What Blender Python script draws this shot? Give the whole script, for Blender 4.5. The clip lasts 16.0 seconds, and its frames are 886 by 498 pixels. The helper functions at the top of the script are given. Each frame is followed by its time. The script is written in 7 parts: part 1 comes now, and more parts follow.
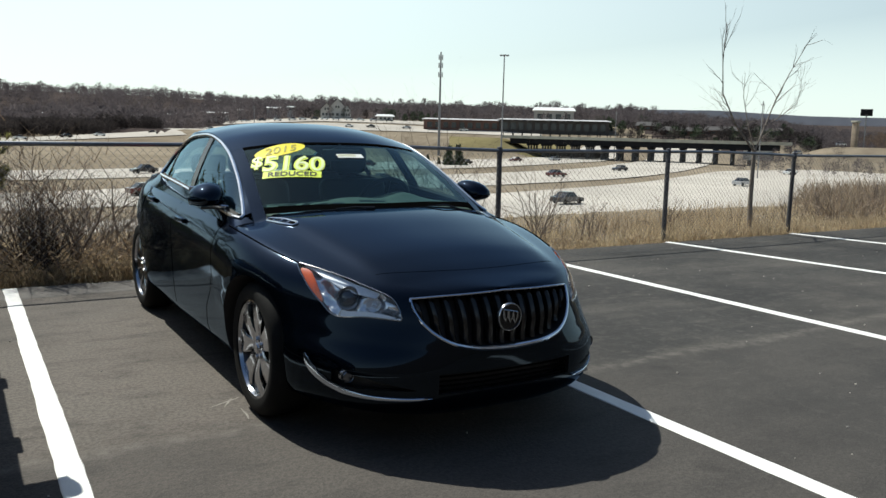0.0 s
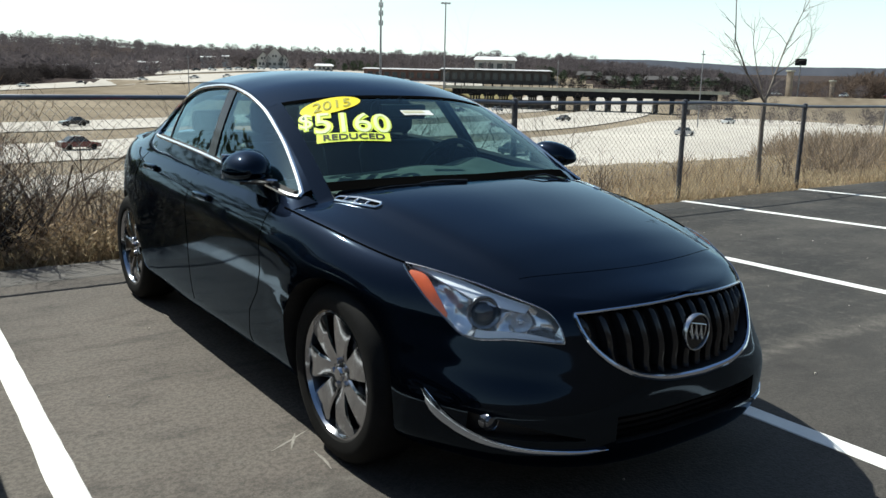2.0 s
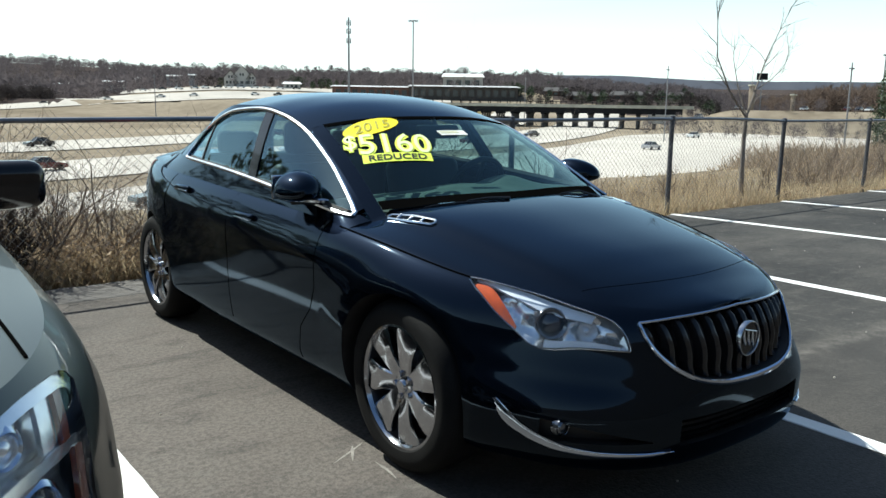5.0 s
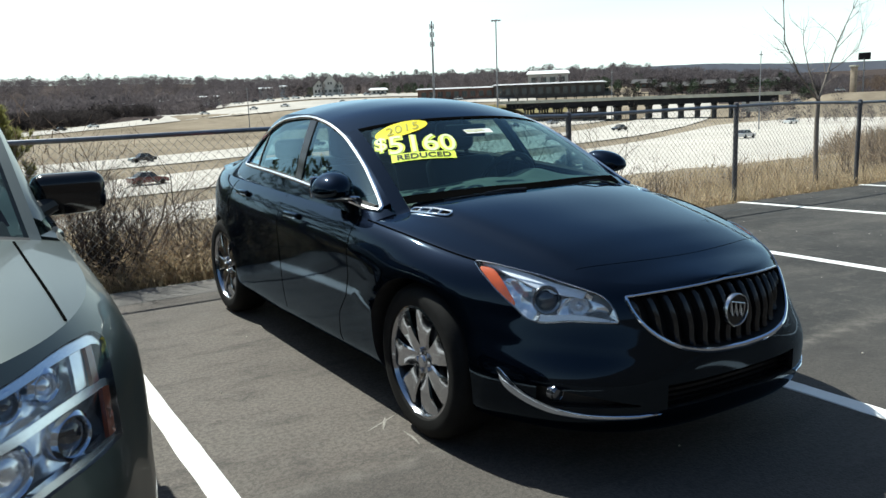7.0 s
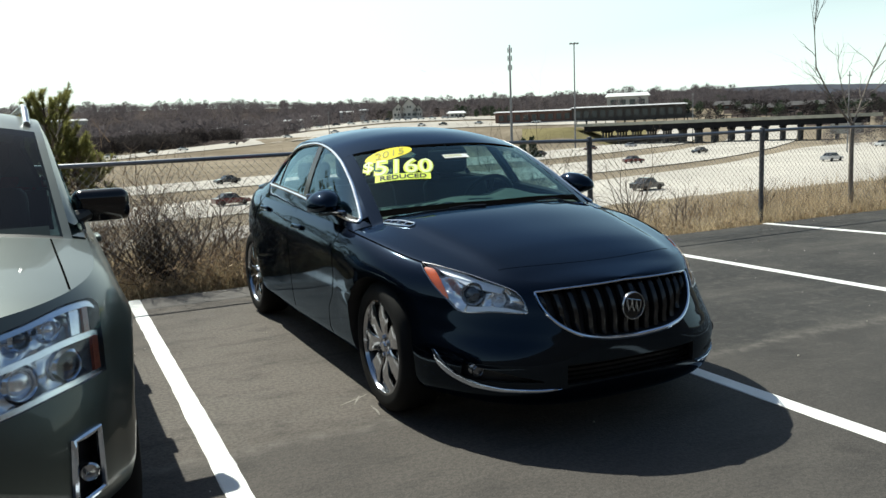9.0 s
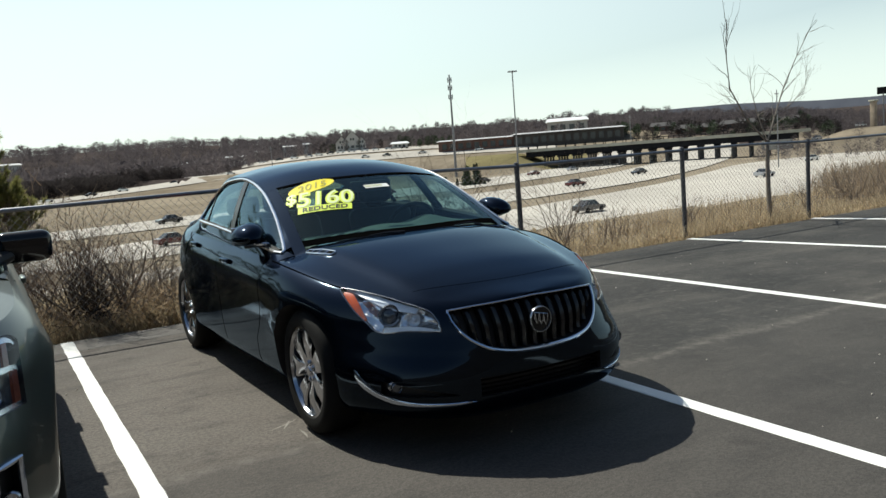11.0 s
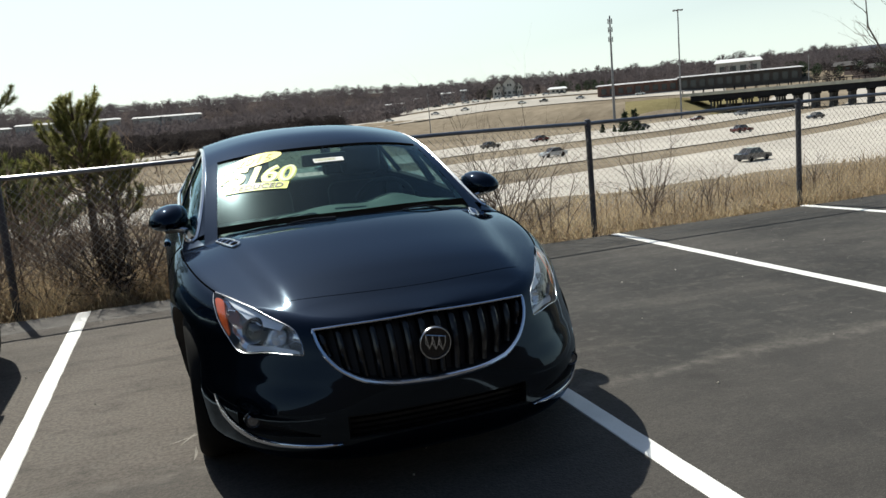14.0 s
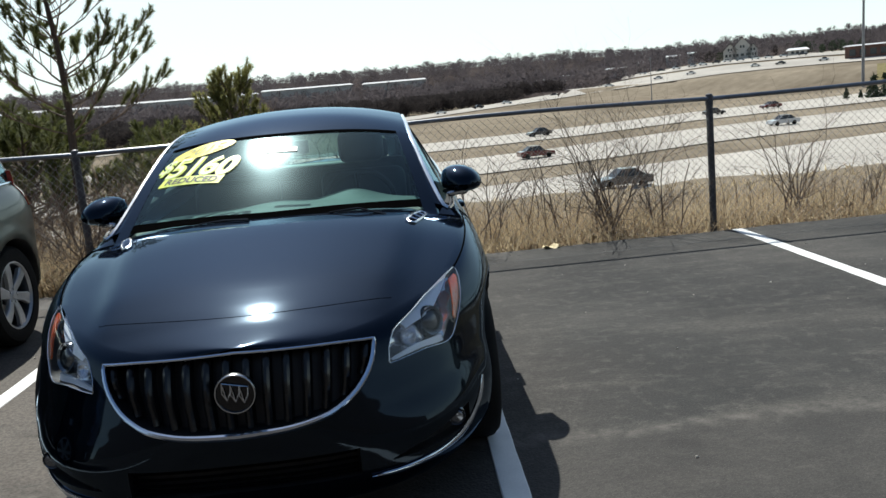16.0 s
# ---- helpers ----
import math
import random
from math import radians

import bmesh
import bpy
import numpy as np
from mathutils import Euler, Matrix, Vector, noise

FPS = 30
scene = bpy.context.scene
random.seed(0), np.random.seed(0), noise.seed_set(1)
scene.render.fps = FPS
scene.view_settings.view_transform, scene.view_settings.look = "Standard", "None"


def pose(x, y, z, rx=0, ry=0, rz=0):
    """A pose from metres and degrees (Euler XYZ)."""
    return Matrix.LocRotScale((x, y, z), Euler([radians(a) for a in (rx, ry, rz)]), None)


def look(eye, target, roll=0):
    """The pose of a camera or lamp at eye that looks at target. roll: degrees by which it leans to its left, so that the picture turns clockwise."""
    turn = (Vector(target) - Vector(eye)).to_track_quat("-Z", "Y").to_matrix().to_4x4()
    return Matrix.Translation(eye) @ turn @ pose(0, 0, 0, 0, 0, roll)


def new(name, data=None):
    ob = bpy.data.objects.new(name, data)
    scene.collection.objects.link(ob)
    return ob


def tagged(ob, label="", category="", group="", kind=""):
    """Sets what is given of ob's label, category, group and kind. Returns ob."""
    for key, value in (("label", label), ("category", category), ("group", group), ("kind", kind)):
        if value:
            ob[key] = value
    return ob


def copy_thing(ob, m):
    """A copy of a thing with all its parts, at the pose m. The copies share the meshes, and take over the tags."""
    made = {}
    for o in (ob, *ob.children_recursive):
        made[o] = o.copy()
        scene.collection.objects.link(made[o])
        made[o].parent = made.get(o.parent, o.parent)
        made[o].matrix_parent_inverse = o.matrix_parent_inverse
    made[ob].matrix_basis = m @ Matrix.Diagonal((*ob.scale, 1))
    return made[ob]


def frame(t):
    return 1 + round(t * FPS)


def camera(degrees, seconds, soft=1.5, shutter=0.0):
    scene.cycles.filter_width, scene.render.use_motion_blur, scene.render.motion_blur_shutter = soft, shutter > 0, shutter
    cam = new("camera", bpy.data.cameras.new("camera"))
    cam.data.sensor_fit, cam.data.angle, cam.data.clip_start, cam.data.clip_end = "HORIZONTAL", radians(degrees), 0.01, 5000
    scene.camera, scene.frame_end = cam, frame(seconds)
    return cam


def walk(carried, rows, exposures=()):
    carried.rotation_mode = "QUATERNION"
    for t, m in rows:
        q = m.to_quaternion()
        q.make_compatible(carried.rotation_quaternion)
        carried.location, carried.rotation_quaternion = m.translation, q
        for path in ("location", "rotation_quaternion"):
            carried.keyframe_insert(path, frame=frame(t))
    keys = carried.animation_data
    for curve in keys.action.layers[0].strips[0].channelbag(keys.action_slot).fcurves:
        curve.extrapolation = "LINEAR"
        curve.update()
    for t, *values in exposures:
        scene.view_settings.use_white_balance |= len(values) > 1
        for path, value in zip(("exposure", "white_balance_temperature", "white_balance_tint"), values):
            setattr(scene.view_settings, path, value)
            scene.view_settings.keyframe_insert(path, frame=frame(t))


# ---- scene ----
cam = camera(57.5, 16.0)
PATH = [
    (0, (-2.146, -3.717, 1.395), (-1.084, -2.046, 1.114), 1.5),
    (0.5, (-2.269, -3.463, 1.385), (-1.104, -1.867, 1.079), 2.0),
    (1, (-2.239, -3.138, 1.378), (-1.151, -1.492, 1.051), 1.9),
    (1.5, (-2.252, -2.765, 1.372), (-1.109, -1.166, 1.003), 0.8),
    (2, (-2.223, -2.464, 1.379), (-1.051, -0.892, 0.983), 1.4),
    (2.5, (-2.239, -2.375, 1.381), (-1.149, -0.744, 0.992), 1.1),
    (3, (-2.419, -2.373, 1.367), (-1.18, -0.855, 0.968), -1.0),
    (3.5, (-2.511, -2.397, 1.388), (-1.226, -0.911, 1.01), 2.6),
    (4, (-2.534, -2.401, 1.381), (-1.297, -0.878, 0.994), 1.3),
    (4.5, (-2.542, -2.388, 1.378), (-1.313, -0.857, 0.997), 1.1),
    (5, (-2.558, -2.36, 1.393), (-1.324, -0.827, 1.038), 0.9),
    (5.2, (-2.543, -2.386, 1.376), (-1.333, -0.829, 1.043), -0.1),
    (7.3, (-2.479, -2.944, 1.408), (-1.437, -1.275, 1.046), -1.7),
    (7.5, (-2.44, -3.051, 1.416), (-1.403, -1.382, 1.04), -1.0),
    (8, (-2.399, -3.273, 1.404), (-1.464, -1.53, 1.103), 0.3),
    (8.5, (-2.323, -3.492, 1.415), (-1.428, -1.734, 1.088), -0.7),
    (9, (-2.36, -3.696, 1.411), (-1.466, -1.931, 1.12), -2.2),
    (9.2, (-2.39, -3.748, 1.429), (-1.443, -2.018, 1.097), -1.3),
    (11.3, (-2.273, -3.961, 1.401), (-1.26, -2.25, 1.182), -4.4),
    (11.5, (-2.194, -3.947, 1.433), (-1.18, -2.244, 1.165), -3.4),
    (12, (-2.013, -3.97, 1.424), (-0.995, -2.274, 1.123), -3.3),
    (12.5, (-1.86, -3.864, 1.409), (-0.852, -2.162, 1.115), -2.9),
    (13, (-1.595, -3.75, 1.44), (-0.649, -2.013, 1.145), -4.9),
    (13.5, (-1.24, -3.75, 1.426), (-0.517, -1.91, 1.123), -2.9),
    (14, (-0.906, -3.71, 1.438), (-0.258, -1.846, 1.113), -4.9),
    (14.5, (-0.572, -3.655, 1.448), (-0.087, -1.742, 1.122), -4.7),
    (15, (-0.167, -3.629, 1.433), (0.15, -1.699, 1.015), -5.5),
    (15.5, (0.198, -3.47, 1.419), (0.458, -1.532, 1.001), -3.9),
    (16, (0.53, -3.304, 1.426), (0.656, -1.341, 1.063), -5.0),
]
EXPOSURES = [(0.0, 0.30, 6480, 3), (1.5, 0.40, 6420, 2), (3.0, 0.68, 6320, 1), (5.2, 0.72, 6200, 0), (8.0, 0.65, 6330, 0), (9.2, 0.48, 6550, 0), (12.0, 0.27, 6600, 3), (14.0, 0.28, 6650, 4), (15.0, 0.26, 6500, 4), (16.0, 0.36, 6300, 4)]
walk(cam, [(t, look(eye, target, roll)) for t, eye, target, roll in PATH], EXPOSURES)

# == world and sun ==
SUN_WAY = Vector((-0.20, 0.78, 1.0)).normalized()
SUN_ELEV = math.asin(SUN_WAY.z)
SUN_AZ = math.atan2(SUN_WAY.x, SUN_WAY.y)
world = bpy.data.worlds.new("sky")
scene.world = world
world.use_nodes = True
wn = world.node_tree.nodes
sky = wn.new("ShaderNodeTexSky")
sky.sky_type = "NISHITA"
sky.sun_disc = False
sky.sun_elevation = SUN_ELEV
sky.sun_rotation = SUN_AZ
sky.air_density, sky.dust_density, sky.ozone_density = 1.0, 1.0, 2.2
wn["Background"].inputs["Strength"].default_value = 0.077
haze = wn.new("ShaderNodeMix")
haze.data_type = "RGBA"
high = wn.new("ShaderNodeTexCoord")
rise = wn.new("ShaderNodeSeparateXYZ")
veil = wn.new("ShaderNodeMapRange")
veil.interpolation_type = "SMOOTHSTEP"
for key, v in (("From Min", 0.14), ("From Max", 0.54), ("To Min", 0.66), ("To Max", 0.0)):
    veil.inputs[key].default_value = v
# a thin white band all round the horizon
low = wn.new("ShaderNodeMapRange")
low.interpolation_type = "SMOOTHSTEP"
for key, v in (("From Min", 0.02), ("From Max", 0.27), ("To Min", 0.66), ("To Max", 0.0)):
    low.inputs[key].default_value = v
world.node_tree.links.new(rise.outputs["Z"], low.inputs["Value"])
world.node_tree.links.new(high.outputs["Generated"], rise.inputs[0])
world.node_tree.links.new(rise.outputs["Z"], veil.inputs["Value"])
# the haze is brightest under the sun and thins away from it
toward = wn.new("ShaderNodeVectorMath")
toward.operation = "DOT_PRODUCT"
toward.inputs[1].default_value = SUN_WAY
world.node_tree.links.new(high.outputs["Generated"], toward.inputs[0])
thin = wn.new("ShaderNodeMapRange")
for key, v in (("From Min", 0.25), ("From Max", 0.62), ("To Min", 0.5), ("To Max", 1.0)):
    thin.inputs[key].default_value = v
world.node_tree.links.new(toward.outputs["Value"], thin.inputs["Value"])
amount = wn.new("ShaderNodeMath")
amount.operation = "MULTIPLY"
world.node_tree.links.new(veil.outputs[0], amount.inputs[0])
world.node_tree.links.new(thin.outputs[0], amount.inputs[1])
most = wn.new("ShaderNodeMath")
most.operation = "MAXIMUM"
world.node_tree.links.new(amount.outputs[0], most.inputs[0])
world.node_tree.links.new(low.outputs[0], most.inputs[1])
world.node_tree.links.new(most.outputs[0], haze.inputs["Factor"])
haze.inputs["B"].default_value = (12.2, 13.5, 13.2, 1)
world.node_tree.links.new(sky.outputs[0], haze.inputs["A"])
world.node_tree.links.new(haze.outputs["Result"], wn["Background"].inputs["Color"])

sun_data = bpy.data.lights.new("sun", "SUN")
sun_data.energy, sun_data.angle, sun_data.color = 5.0, radians(0.55), (1.0, 0.955, 0.89)
sun = new("sun", sun_data)
sun.matrix_world = look((0, 0, 40), Vector((0, 0, 40)) - SUN_WAY)


# == helpers for building ==
def hermite(pts):
    """A smooth curve through (t, value) pairs, flat past its ends."""
    xs = [p[0] for p in pts]
    ys = [p[1] for p in pts]
    n = len(xs)
    d = [(ys[i + 1] - ys[i]) / (xs[i + 1] - xs[i]) for i in range(n - 1)]
    m = [d[0]] + [0 if d[i - 1] * d[i] <= 0 else 2 * d[i - 1] * d[i] / (d[i - 1] + d[i]) for i in range(1, n - 1)] + [d[-1]]

    def f(t):
        if t <= xs[0]:
            return ys[0]
        if t >= xs[-1]:
            return ys[-1]
        i = max(k for k in range(n - 1) if xs[k] <= t)
        h = xs[i + 1] - xs[i]
        s = (t - xs[i]) / h
        return ((1 + 2 * s) * (1 - s) ** 2 * ys[i] + s * (1 - s) ** 2 * h * m[i]
                + s * s * (3 - 2 * s) * ys[i + 1] + s * s * (s - 1) * h * m[i + 1])
    return f


def mat(name, color, rough=0.5, metal=0.0, spread=0.0, scale=6.0, fine=90.0, bump=0.0, coat=0.0,
        coat_rough=0.03, coat_ior=1.5, coat_tint=(1, 1, 1), spec=0.5, each=0.0, tint=None, wear_rough=0.0, leaf=0.0):
    """A procedural surface: colour varied at two scales and by piece, with fine relief."""
    m = bpy.data.materials.new(name)
    m.use_nodes = True
    nt = m.node_tree
    b = nt.nodes["Principled BSDF"]
    b.inputs["Base Color"].default_value = (*color, 1)
    b.inputs["Roughness"].default_value = rough
    b.inputs["Metallic"].default_value = metal
    b.inputs["Coat Weight"].default_value = coat
    b.inputs["Coat Roughness"].default_value = coat_rough
    b.inputs["Coat IOR"].default_value = coat_ior
    b.inputs["Coat Tint"].default_value = (*coat_tint, 1)
    b.inputs["Specular IOR Level"].default_value = spec
    if spread or each or bump or wear_rough:
        co = nt.nodes.new("ShaderNodeTexCoord")
        big = nt.nodes.new("ShaderNodeTexNoise")
        big.inputs["Scale"].default_value, big.inputs["Detail"].default_value = scale, 5
        small = nt.nodes.new("ShaderNodeTexNoise")
        small.inputs["Scale"].default_value, small.inputs["Detail"].default_value = fine, 3
        for n in (big, small):
            nt.links.new(co.outputs["Object"], n.inputs["Vector"])
        add = nt.nodes.new("ShaderNodeMath")
        add.operation = "MULTIPLY_ADD"
        nt.links.new(small.outputs["Fac"], add.inputs[0])
        add.inputs[1].default_value = 0.5
        nt.links.new(big.outputs["Fac"], add.inputs[2])
        fac = add.outputs[0]
        if each:
            info = nt.nodes.new("ShaderNodeNewGeometry")
            ad2 = nt.nodes.new("ShaderNodeMath")
            ad2.operation = "MULTIPLY_ADD"
            nt.links.new(info.outputs["Random Per Island"], ad2.inputs[0])
            ad2.inputs[1].default_value = each
            nt.links.new(fac, ad2.inputs[2])
            fac = ad2.outputs[0]
        ramp = nt.nodes.new("ShaderNodeMapRange")
        ramp.inputs["From Min"].default_value, ramp.inputs["From Max"].default_value = 0.45, 1.05 + each
        nt.links.new(fac, ramp.inputs["Value"])
        mix = nt.nodes.new("ShaderNodeMix")
        mix.data_type = "RGBA"
        lo = tuple(max(0.0, c * (1 - spread)) for c in color)
        hi = tint or tuple(min(1.0, c * (1 + spread)) for c in color)
        mix.inputs["A"].default_value, mix.inputs["B"].default_value = (*lo, 1), (*hi, 1)
        nt.links.new(ramp.outputs[0], mix.inputs["Factor"])
        nt.links.new(mix.outputs["Result"], b.inputs["Base Color"])
        if wear_rough:
            rr = nt.nodes.new("ShaderNodeMapRange")
            rr.inputs["From Min"].default_value, rr.inputs["From Max"].default_value = 0.3, 0.7
            rr.inputs["To Min"].default_value, rr.inputs["To Max"].default_value = rough, rough + wear_rough
            nt.links.new(big.outputs["Fac"], rr.inputs["Value"])
            nt.links.new(rr.outputs[0], b.inputs["Roughness"])
        if bump:
            bp = nt.nodes.new("ShaderNodeBump")
            bp.inputs["Strength"].default_value, bp.inputs["Distance"].default_value = 0.6, bump
            nt.links.new(small.outputs["Fac"], bp.inputs["Height"])
            nt.links.new(bp.outputs[0], b.inputs["Normal"])
        if leaf:
            through_leaf = nt.nodes.new("ShaderNodeBsdfTranslucent")
            nt.links.new(mix.outputs["Result"], through_leaf.inputs["Color"])
            both = nt.nodes.new("ShaderNodeMixShader")
            both.inputs["Fac"].default_value = leaf
            nt.links.new(b.outputs[0], both.inputs[1])
            nt.links.new(through_leaf.outputs[0], both.inputs[2])
            nt.links.new(both.outputs[0], nt.nodes["Material Output"].inputs["Surface"])
    return m


def glass(name, tint, gloss=1.5, rough=0.0, body="ShaderNodeBsdfTransparent", sheen=(1, 1, 1), edge=0.85, dusty=0.0):
    """A thin pane, or lacquer over a coloured body, with a Fresnel gloss."""
    m = bpy.data.materials.new(name)
    m.use_nodes = True
    nt = m.node_tree
    out = nt.nodes["Material Output"]
    nt.nodes.remove(nt.nodes["Principled BSDF"])
    clear, shine, mix = (nt.nodes.new(k) for k in (body, "ShaderNodeBsdfGlossy", "ShaderNodeMixShader"))
    f0 = ((gloss - 1) / (gloss + 1)) ** 2
    facing = nt.nodes.new("ShaderNodeLayerWeight")
    facing.inputs["Blend"].default_value = 0.5
    power = nt.nodes.new("ShaderNodeMath")
    power.operation = "POWER"
    power.inputs[1].default_value = 5
    nt.links.new(facing.outputs["Facing"], power.inputs[0])
    fres = nt.nodes.new("ShaderNodeMath")
    fres.operation = "MULTIPLY_ADD"
    fres.inputs[1].default_value, fres.inputs[2].default_value = edge * (1 - f0), f0
    nt.links.new(power.outputs[0], fres.inputs[0])
    clear.inputs["Color"].default_value = (*tint, 1)
    if body == "ShaderNodeBsdfGlossy":
        clear.inputs["Roughness"].default_value = 0.5
    shine.inputs["Roughness"].default_value = rough
    shine.inputs["Color"].default_value = (*sheen, 1)
    nt.links.new(fres.outputs[0], mix.inputs["Fac"])
    nt.links.new(clear.outputs[0], mix.inputs[1])
    if dusty:
        film, both = nt.nodes.new("ShaderNodeBsdfGlossy"), nt.nodes.new("ShaderNodeMixShader")
        film.inputs["Roughness"].default_value = 0.17
        film.inputs["Color"].default_value = (*sheen, 1)
        both.inputs["Fac"].default_value = dusty
        nt.links.new(shine.outputs[0], both.inputs[1])
        nt.links.new(film.outputs[0], both.inputs[2])
        shine = both
    nt.links.new(shine.outputs[0], mix.inputs[2])
    nt.links.new(mix.outputs[0], out.inputs["Surface"])
    return m


def mesh_of(bm, name, materials, smooth=True, angle=35):
    me = bpy.data.meshes.new(name)
    bm.to_mesh(me)
    bm.free()
    for m in materials if isinstance(materials, (list, tuple)) else [materials]:
        me.materials.append(m)
    if smooth:
        me.polygons.foreach_set("use_smooth", [True] * len(me.polygons))
        me.set_sharp_from_angle(angle=radians(angle))
    return me


def part(name, bm, material, parent=None, label="", smooth=True, angle=35):
    """One mesh object, under a thing or a part; what bm holds is in the thing's own space."""
    ob = new(name, mesh_of(bm, name, material, smooth, angle))
    ob.parent = parent
    if label:
        ob["label"] = label
    return ob


def thing(name, label, category, place=(0, 0, 0), turn=0.0, group="", kind=""):
    ob = new(name)
    ob.empty_display_size = 0.1
    ob.matrix_basis = pose(*place, 0, 0, turn)
    return tagged(ob, label, category, group, kind)


def plain(name, bm, material, label="", category="", kind="", group="", smooth=True, angle=35):
    return tagged(part(name, bm, material, None, "", smooth, angle), label, category, group, kind)


def grid(bm, rows, closed_u=False, closed_v=False, index=0):
    """Quads over rows of points. Returns the vertices."""
    vs = [[bm.verts.new(p) for p in row] for row in rows]
    nv, nu = len(vs), len(vs[0])
    for j in range(nv if closed_v else nv - 1):
        for i in range(nu if closed_u else nu - 1):
            q = (vs[j][i], vs[j][(i + 1) % nu], vs[(j + 1) % nv][(i + 1) % nu], vs[(j + 1) % nv][i])
            if len(set(q)) == 4:
                bm.faces.new(q).material_index = index
    return vs


def box(bm, x0, x1, y0, y1, z0, z1, bevel=0.0, m=None, seg=2):
    r = bmesh.ops.create_cube(bm, size=1.0)
    vs = r["verts"]
    for v in vs:
        v.co = Vector(((x0 + x1) / 2 + v.co.x * (x1 - x0), (y0 + y1) / 2 + v.co.y * (y1 - y0), (z0 + z1) / 2 + v.co.z * (z1 - z0)))
    if bevel:
        es = list({e for v in vs for e in v.link_edges})
        r2 = bmesh.ops.bevel(bm, geom=es, offset=bevel, segments=seg, profile=0.5, affect="EDGES", clamp_overlap=True)
        vs = list({v for f in r2["faces"] for v in f.verts} | {v for v in vs if v.is_valid})
    if m is not None:
        for v in vs:
            v.co = m @ v.co
    return vs


def tube(bm, pts, radii, sides=6, cap=True):
    """A tapered tube along points."""
    pts = [Vector(p) for p in pts]
    if not isinstance(radii, (list, tuple)):
        radii = [radii] * len(pts)
    rings = []
    side = None
    for i, p in enumerate(pts):
        way = (pts[min(i + 1, len(pts) - 1)] - pts[max(i - 1, 0)]).normalized()
        if side is None:
            side = way.orthogonal().normalized()
        side = (side - way * side.dot(way))
        side = side.normalized() if side.length > 1e-6 else way.orthogonal().normalized()
        up = way.cross(side)
        rings.append([bm.verts.new(p + radii[i] * (math.cos(2 * math.pi * k / sides) * side + math.sin(2 * math.pi * k / sides) * up)) for k in range(sides)])
    for a, b in zip(rings, rings[1:]):
        for k in range(sides):
            bm.faces.new((a[k], a[(k + 1) % sides], b[(k + 1) % sides], b[k]))
    if cap and sides > 2:
        bm.faces.new(rings[0][::-1])
        bm.faces.new(rings[-1])


def lathe(bm, profile, seg=40, axis="x", closed=False):
    """Turns (radius, along) round the axis."""
    rows = []
    for r, a in profile:
        row = []
        for k in range(seg):
            c, s = r * math.cos(2 * math.pi * k / seg), r * math.sin(2 * math.pi * k / seg)
            row.append((a, c, s) if axis == "x" else (c, a, s) if axis == "y" else (c, s, a))
        rows.append(row)
    grid(bm, rows, closed_u=True, closed_v=closed)


def thicken(bm, thick):
    """A sheet becomes a slab: thick metres on the side that its normals point away from."""
    bmesh.ops.recalc_face_normals(bm, faces=bm.faces)
    bmesh.ops.solidify(bm, geom=bm.faces[:], thickness=thick)


# == materials ==
M_PAINT = glass("black_paint", (0.0021, 0.0033, 0.0070), 1.42, 0.05, "ShaderNodeBsdfGlossy", (0.62, 0.80, 1.0), 0.85, 0.035)
M_TRIM = mat("black_plastic", (0.012, 0.012, 0.013), 0.5, spread=0.2, scale=20, fine=300, bump=0.0004)
M_GAP = mat("panel_gap", (0.003, 0.003, 0.003), 0.9, spec=0.0)
M_GLOSS = mat("gloss_black", (0.006, 0.006, 0.007), 0.1)
M_CHROME = mat("chrome", (0.60, 0.67, 0.78), 0.07, 1.0, spread=0.08, scale=9, fine=60, wear_rough=0.06)
M_BRIGHT = mat("bright_trim", (0.86, 0.88, 0.90), 0.2, 1.0, spread=0.08, scale=9, fine=60, wear_rough=0.05)
M_SATIN = mat("satin_chrome", (0.55, 0.57, 0.60), 0.22, 1.0, spread=0.1, scale=9, fine=60)
M_WHEEL = mat("chrome_wheel", (0.42, 0.44, 0.48), 0.09, 1.0, spread=0.14, scale=14, fine=90, wear_rough=0.08)
M_ALLOY = mat("silver_alloy", (0.50, 0.51, 0.52), 0.38, 0.6, spread=0.12, scale=14, fine=90)
M_RUBBER = mat("tyre_rubber", (0.009, 0.009, 0.009), 0.8, spec=0.15, spread=0.4, scale=8, fine=160, bump=0.001)
M_BARREL = mat("rim_barrel", (0.07, 0.075, 0.085), 0.3, 0.8, spread=0.3, scale=20, fine=150)
M_DISC = mat("brake_disc", (0.25, 0.24, 0.23), 0.35, 1.0, spread=0.3, scale=30, fine=200)
M_GLASS = glass("windscreen_glass", (0.48, 0.66, 0.64), 1.58, 0.02, sheen=(0.62, 0.86, 0.92), edge=0.85, dusty=0.4)
M_SIDEGLASS = glass("side_glass", (0.58, 0.72, 0.74), 2.1, sheen=(0.58, 0.84, 1.0))
M_CLEAR = glass("lamp_glass", (0.93, 0.95, 0.97), 1.45)
M_LAMPDARK = mat("lamp_dark_chrome", (0.16, 0.17, 0.19), 0.12, 0.9)
M_LAMPBOWL = mat("lamp_reflector", (0.86, 0.90, 0.97), 0.22, 0.75, spread=0.15, scale=20, fine=120)
M_LAMPWHITE = mat("lamp_white", (0.80, 0.85, 0.92), 0.3, 0.1)
M_LENS = mat("projector_lens", (0.02, 0.022, 0.028), 0.04, 0.0, coat=1.0)
M_AMBER = mat("amber_reflector", (0.62, 0.10, 0.015), 0.22, 0.0, coat=0.6, spread=0.25, scale=40, fine=300)
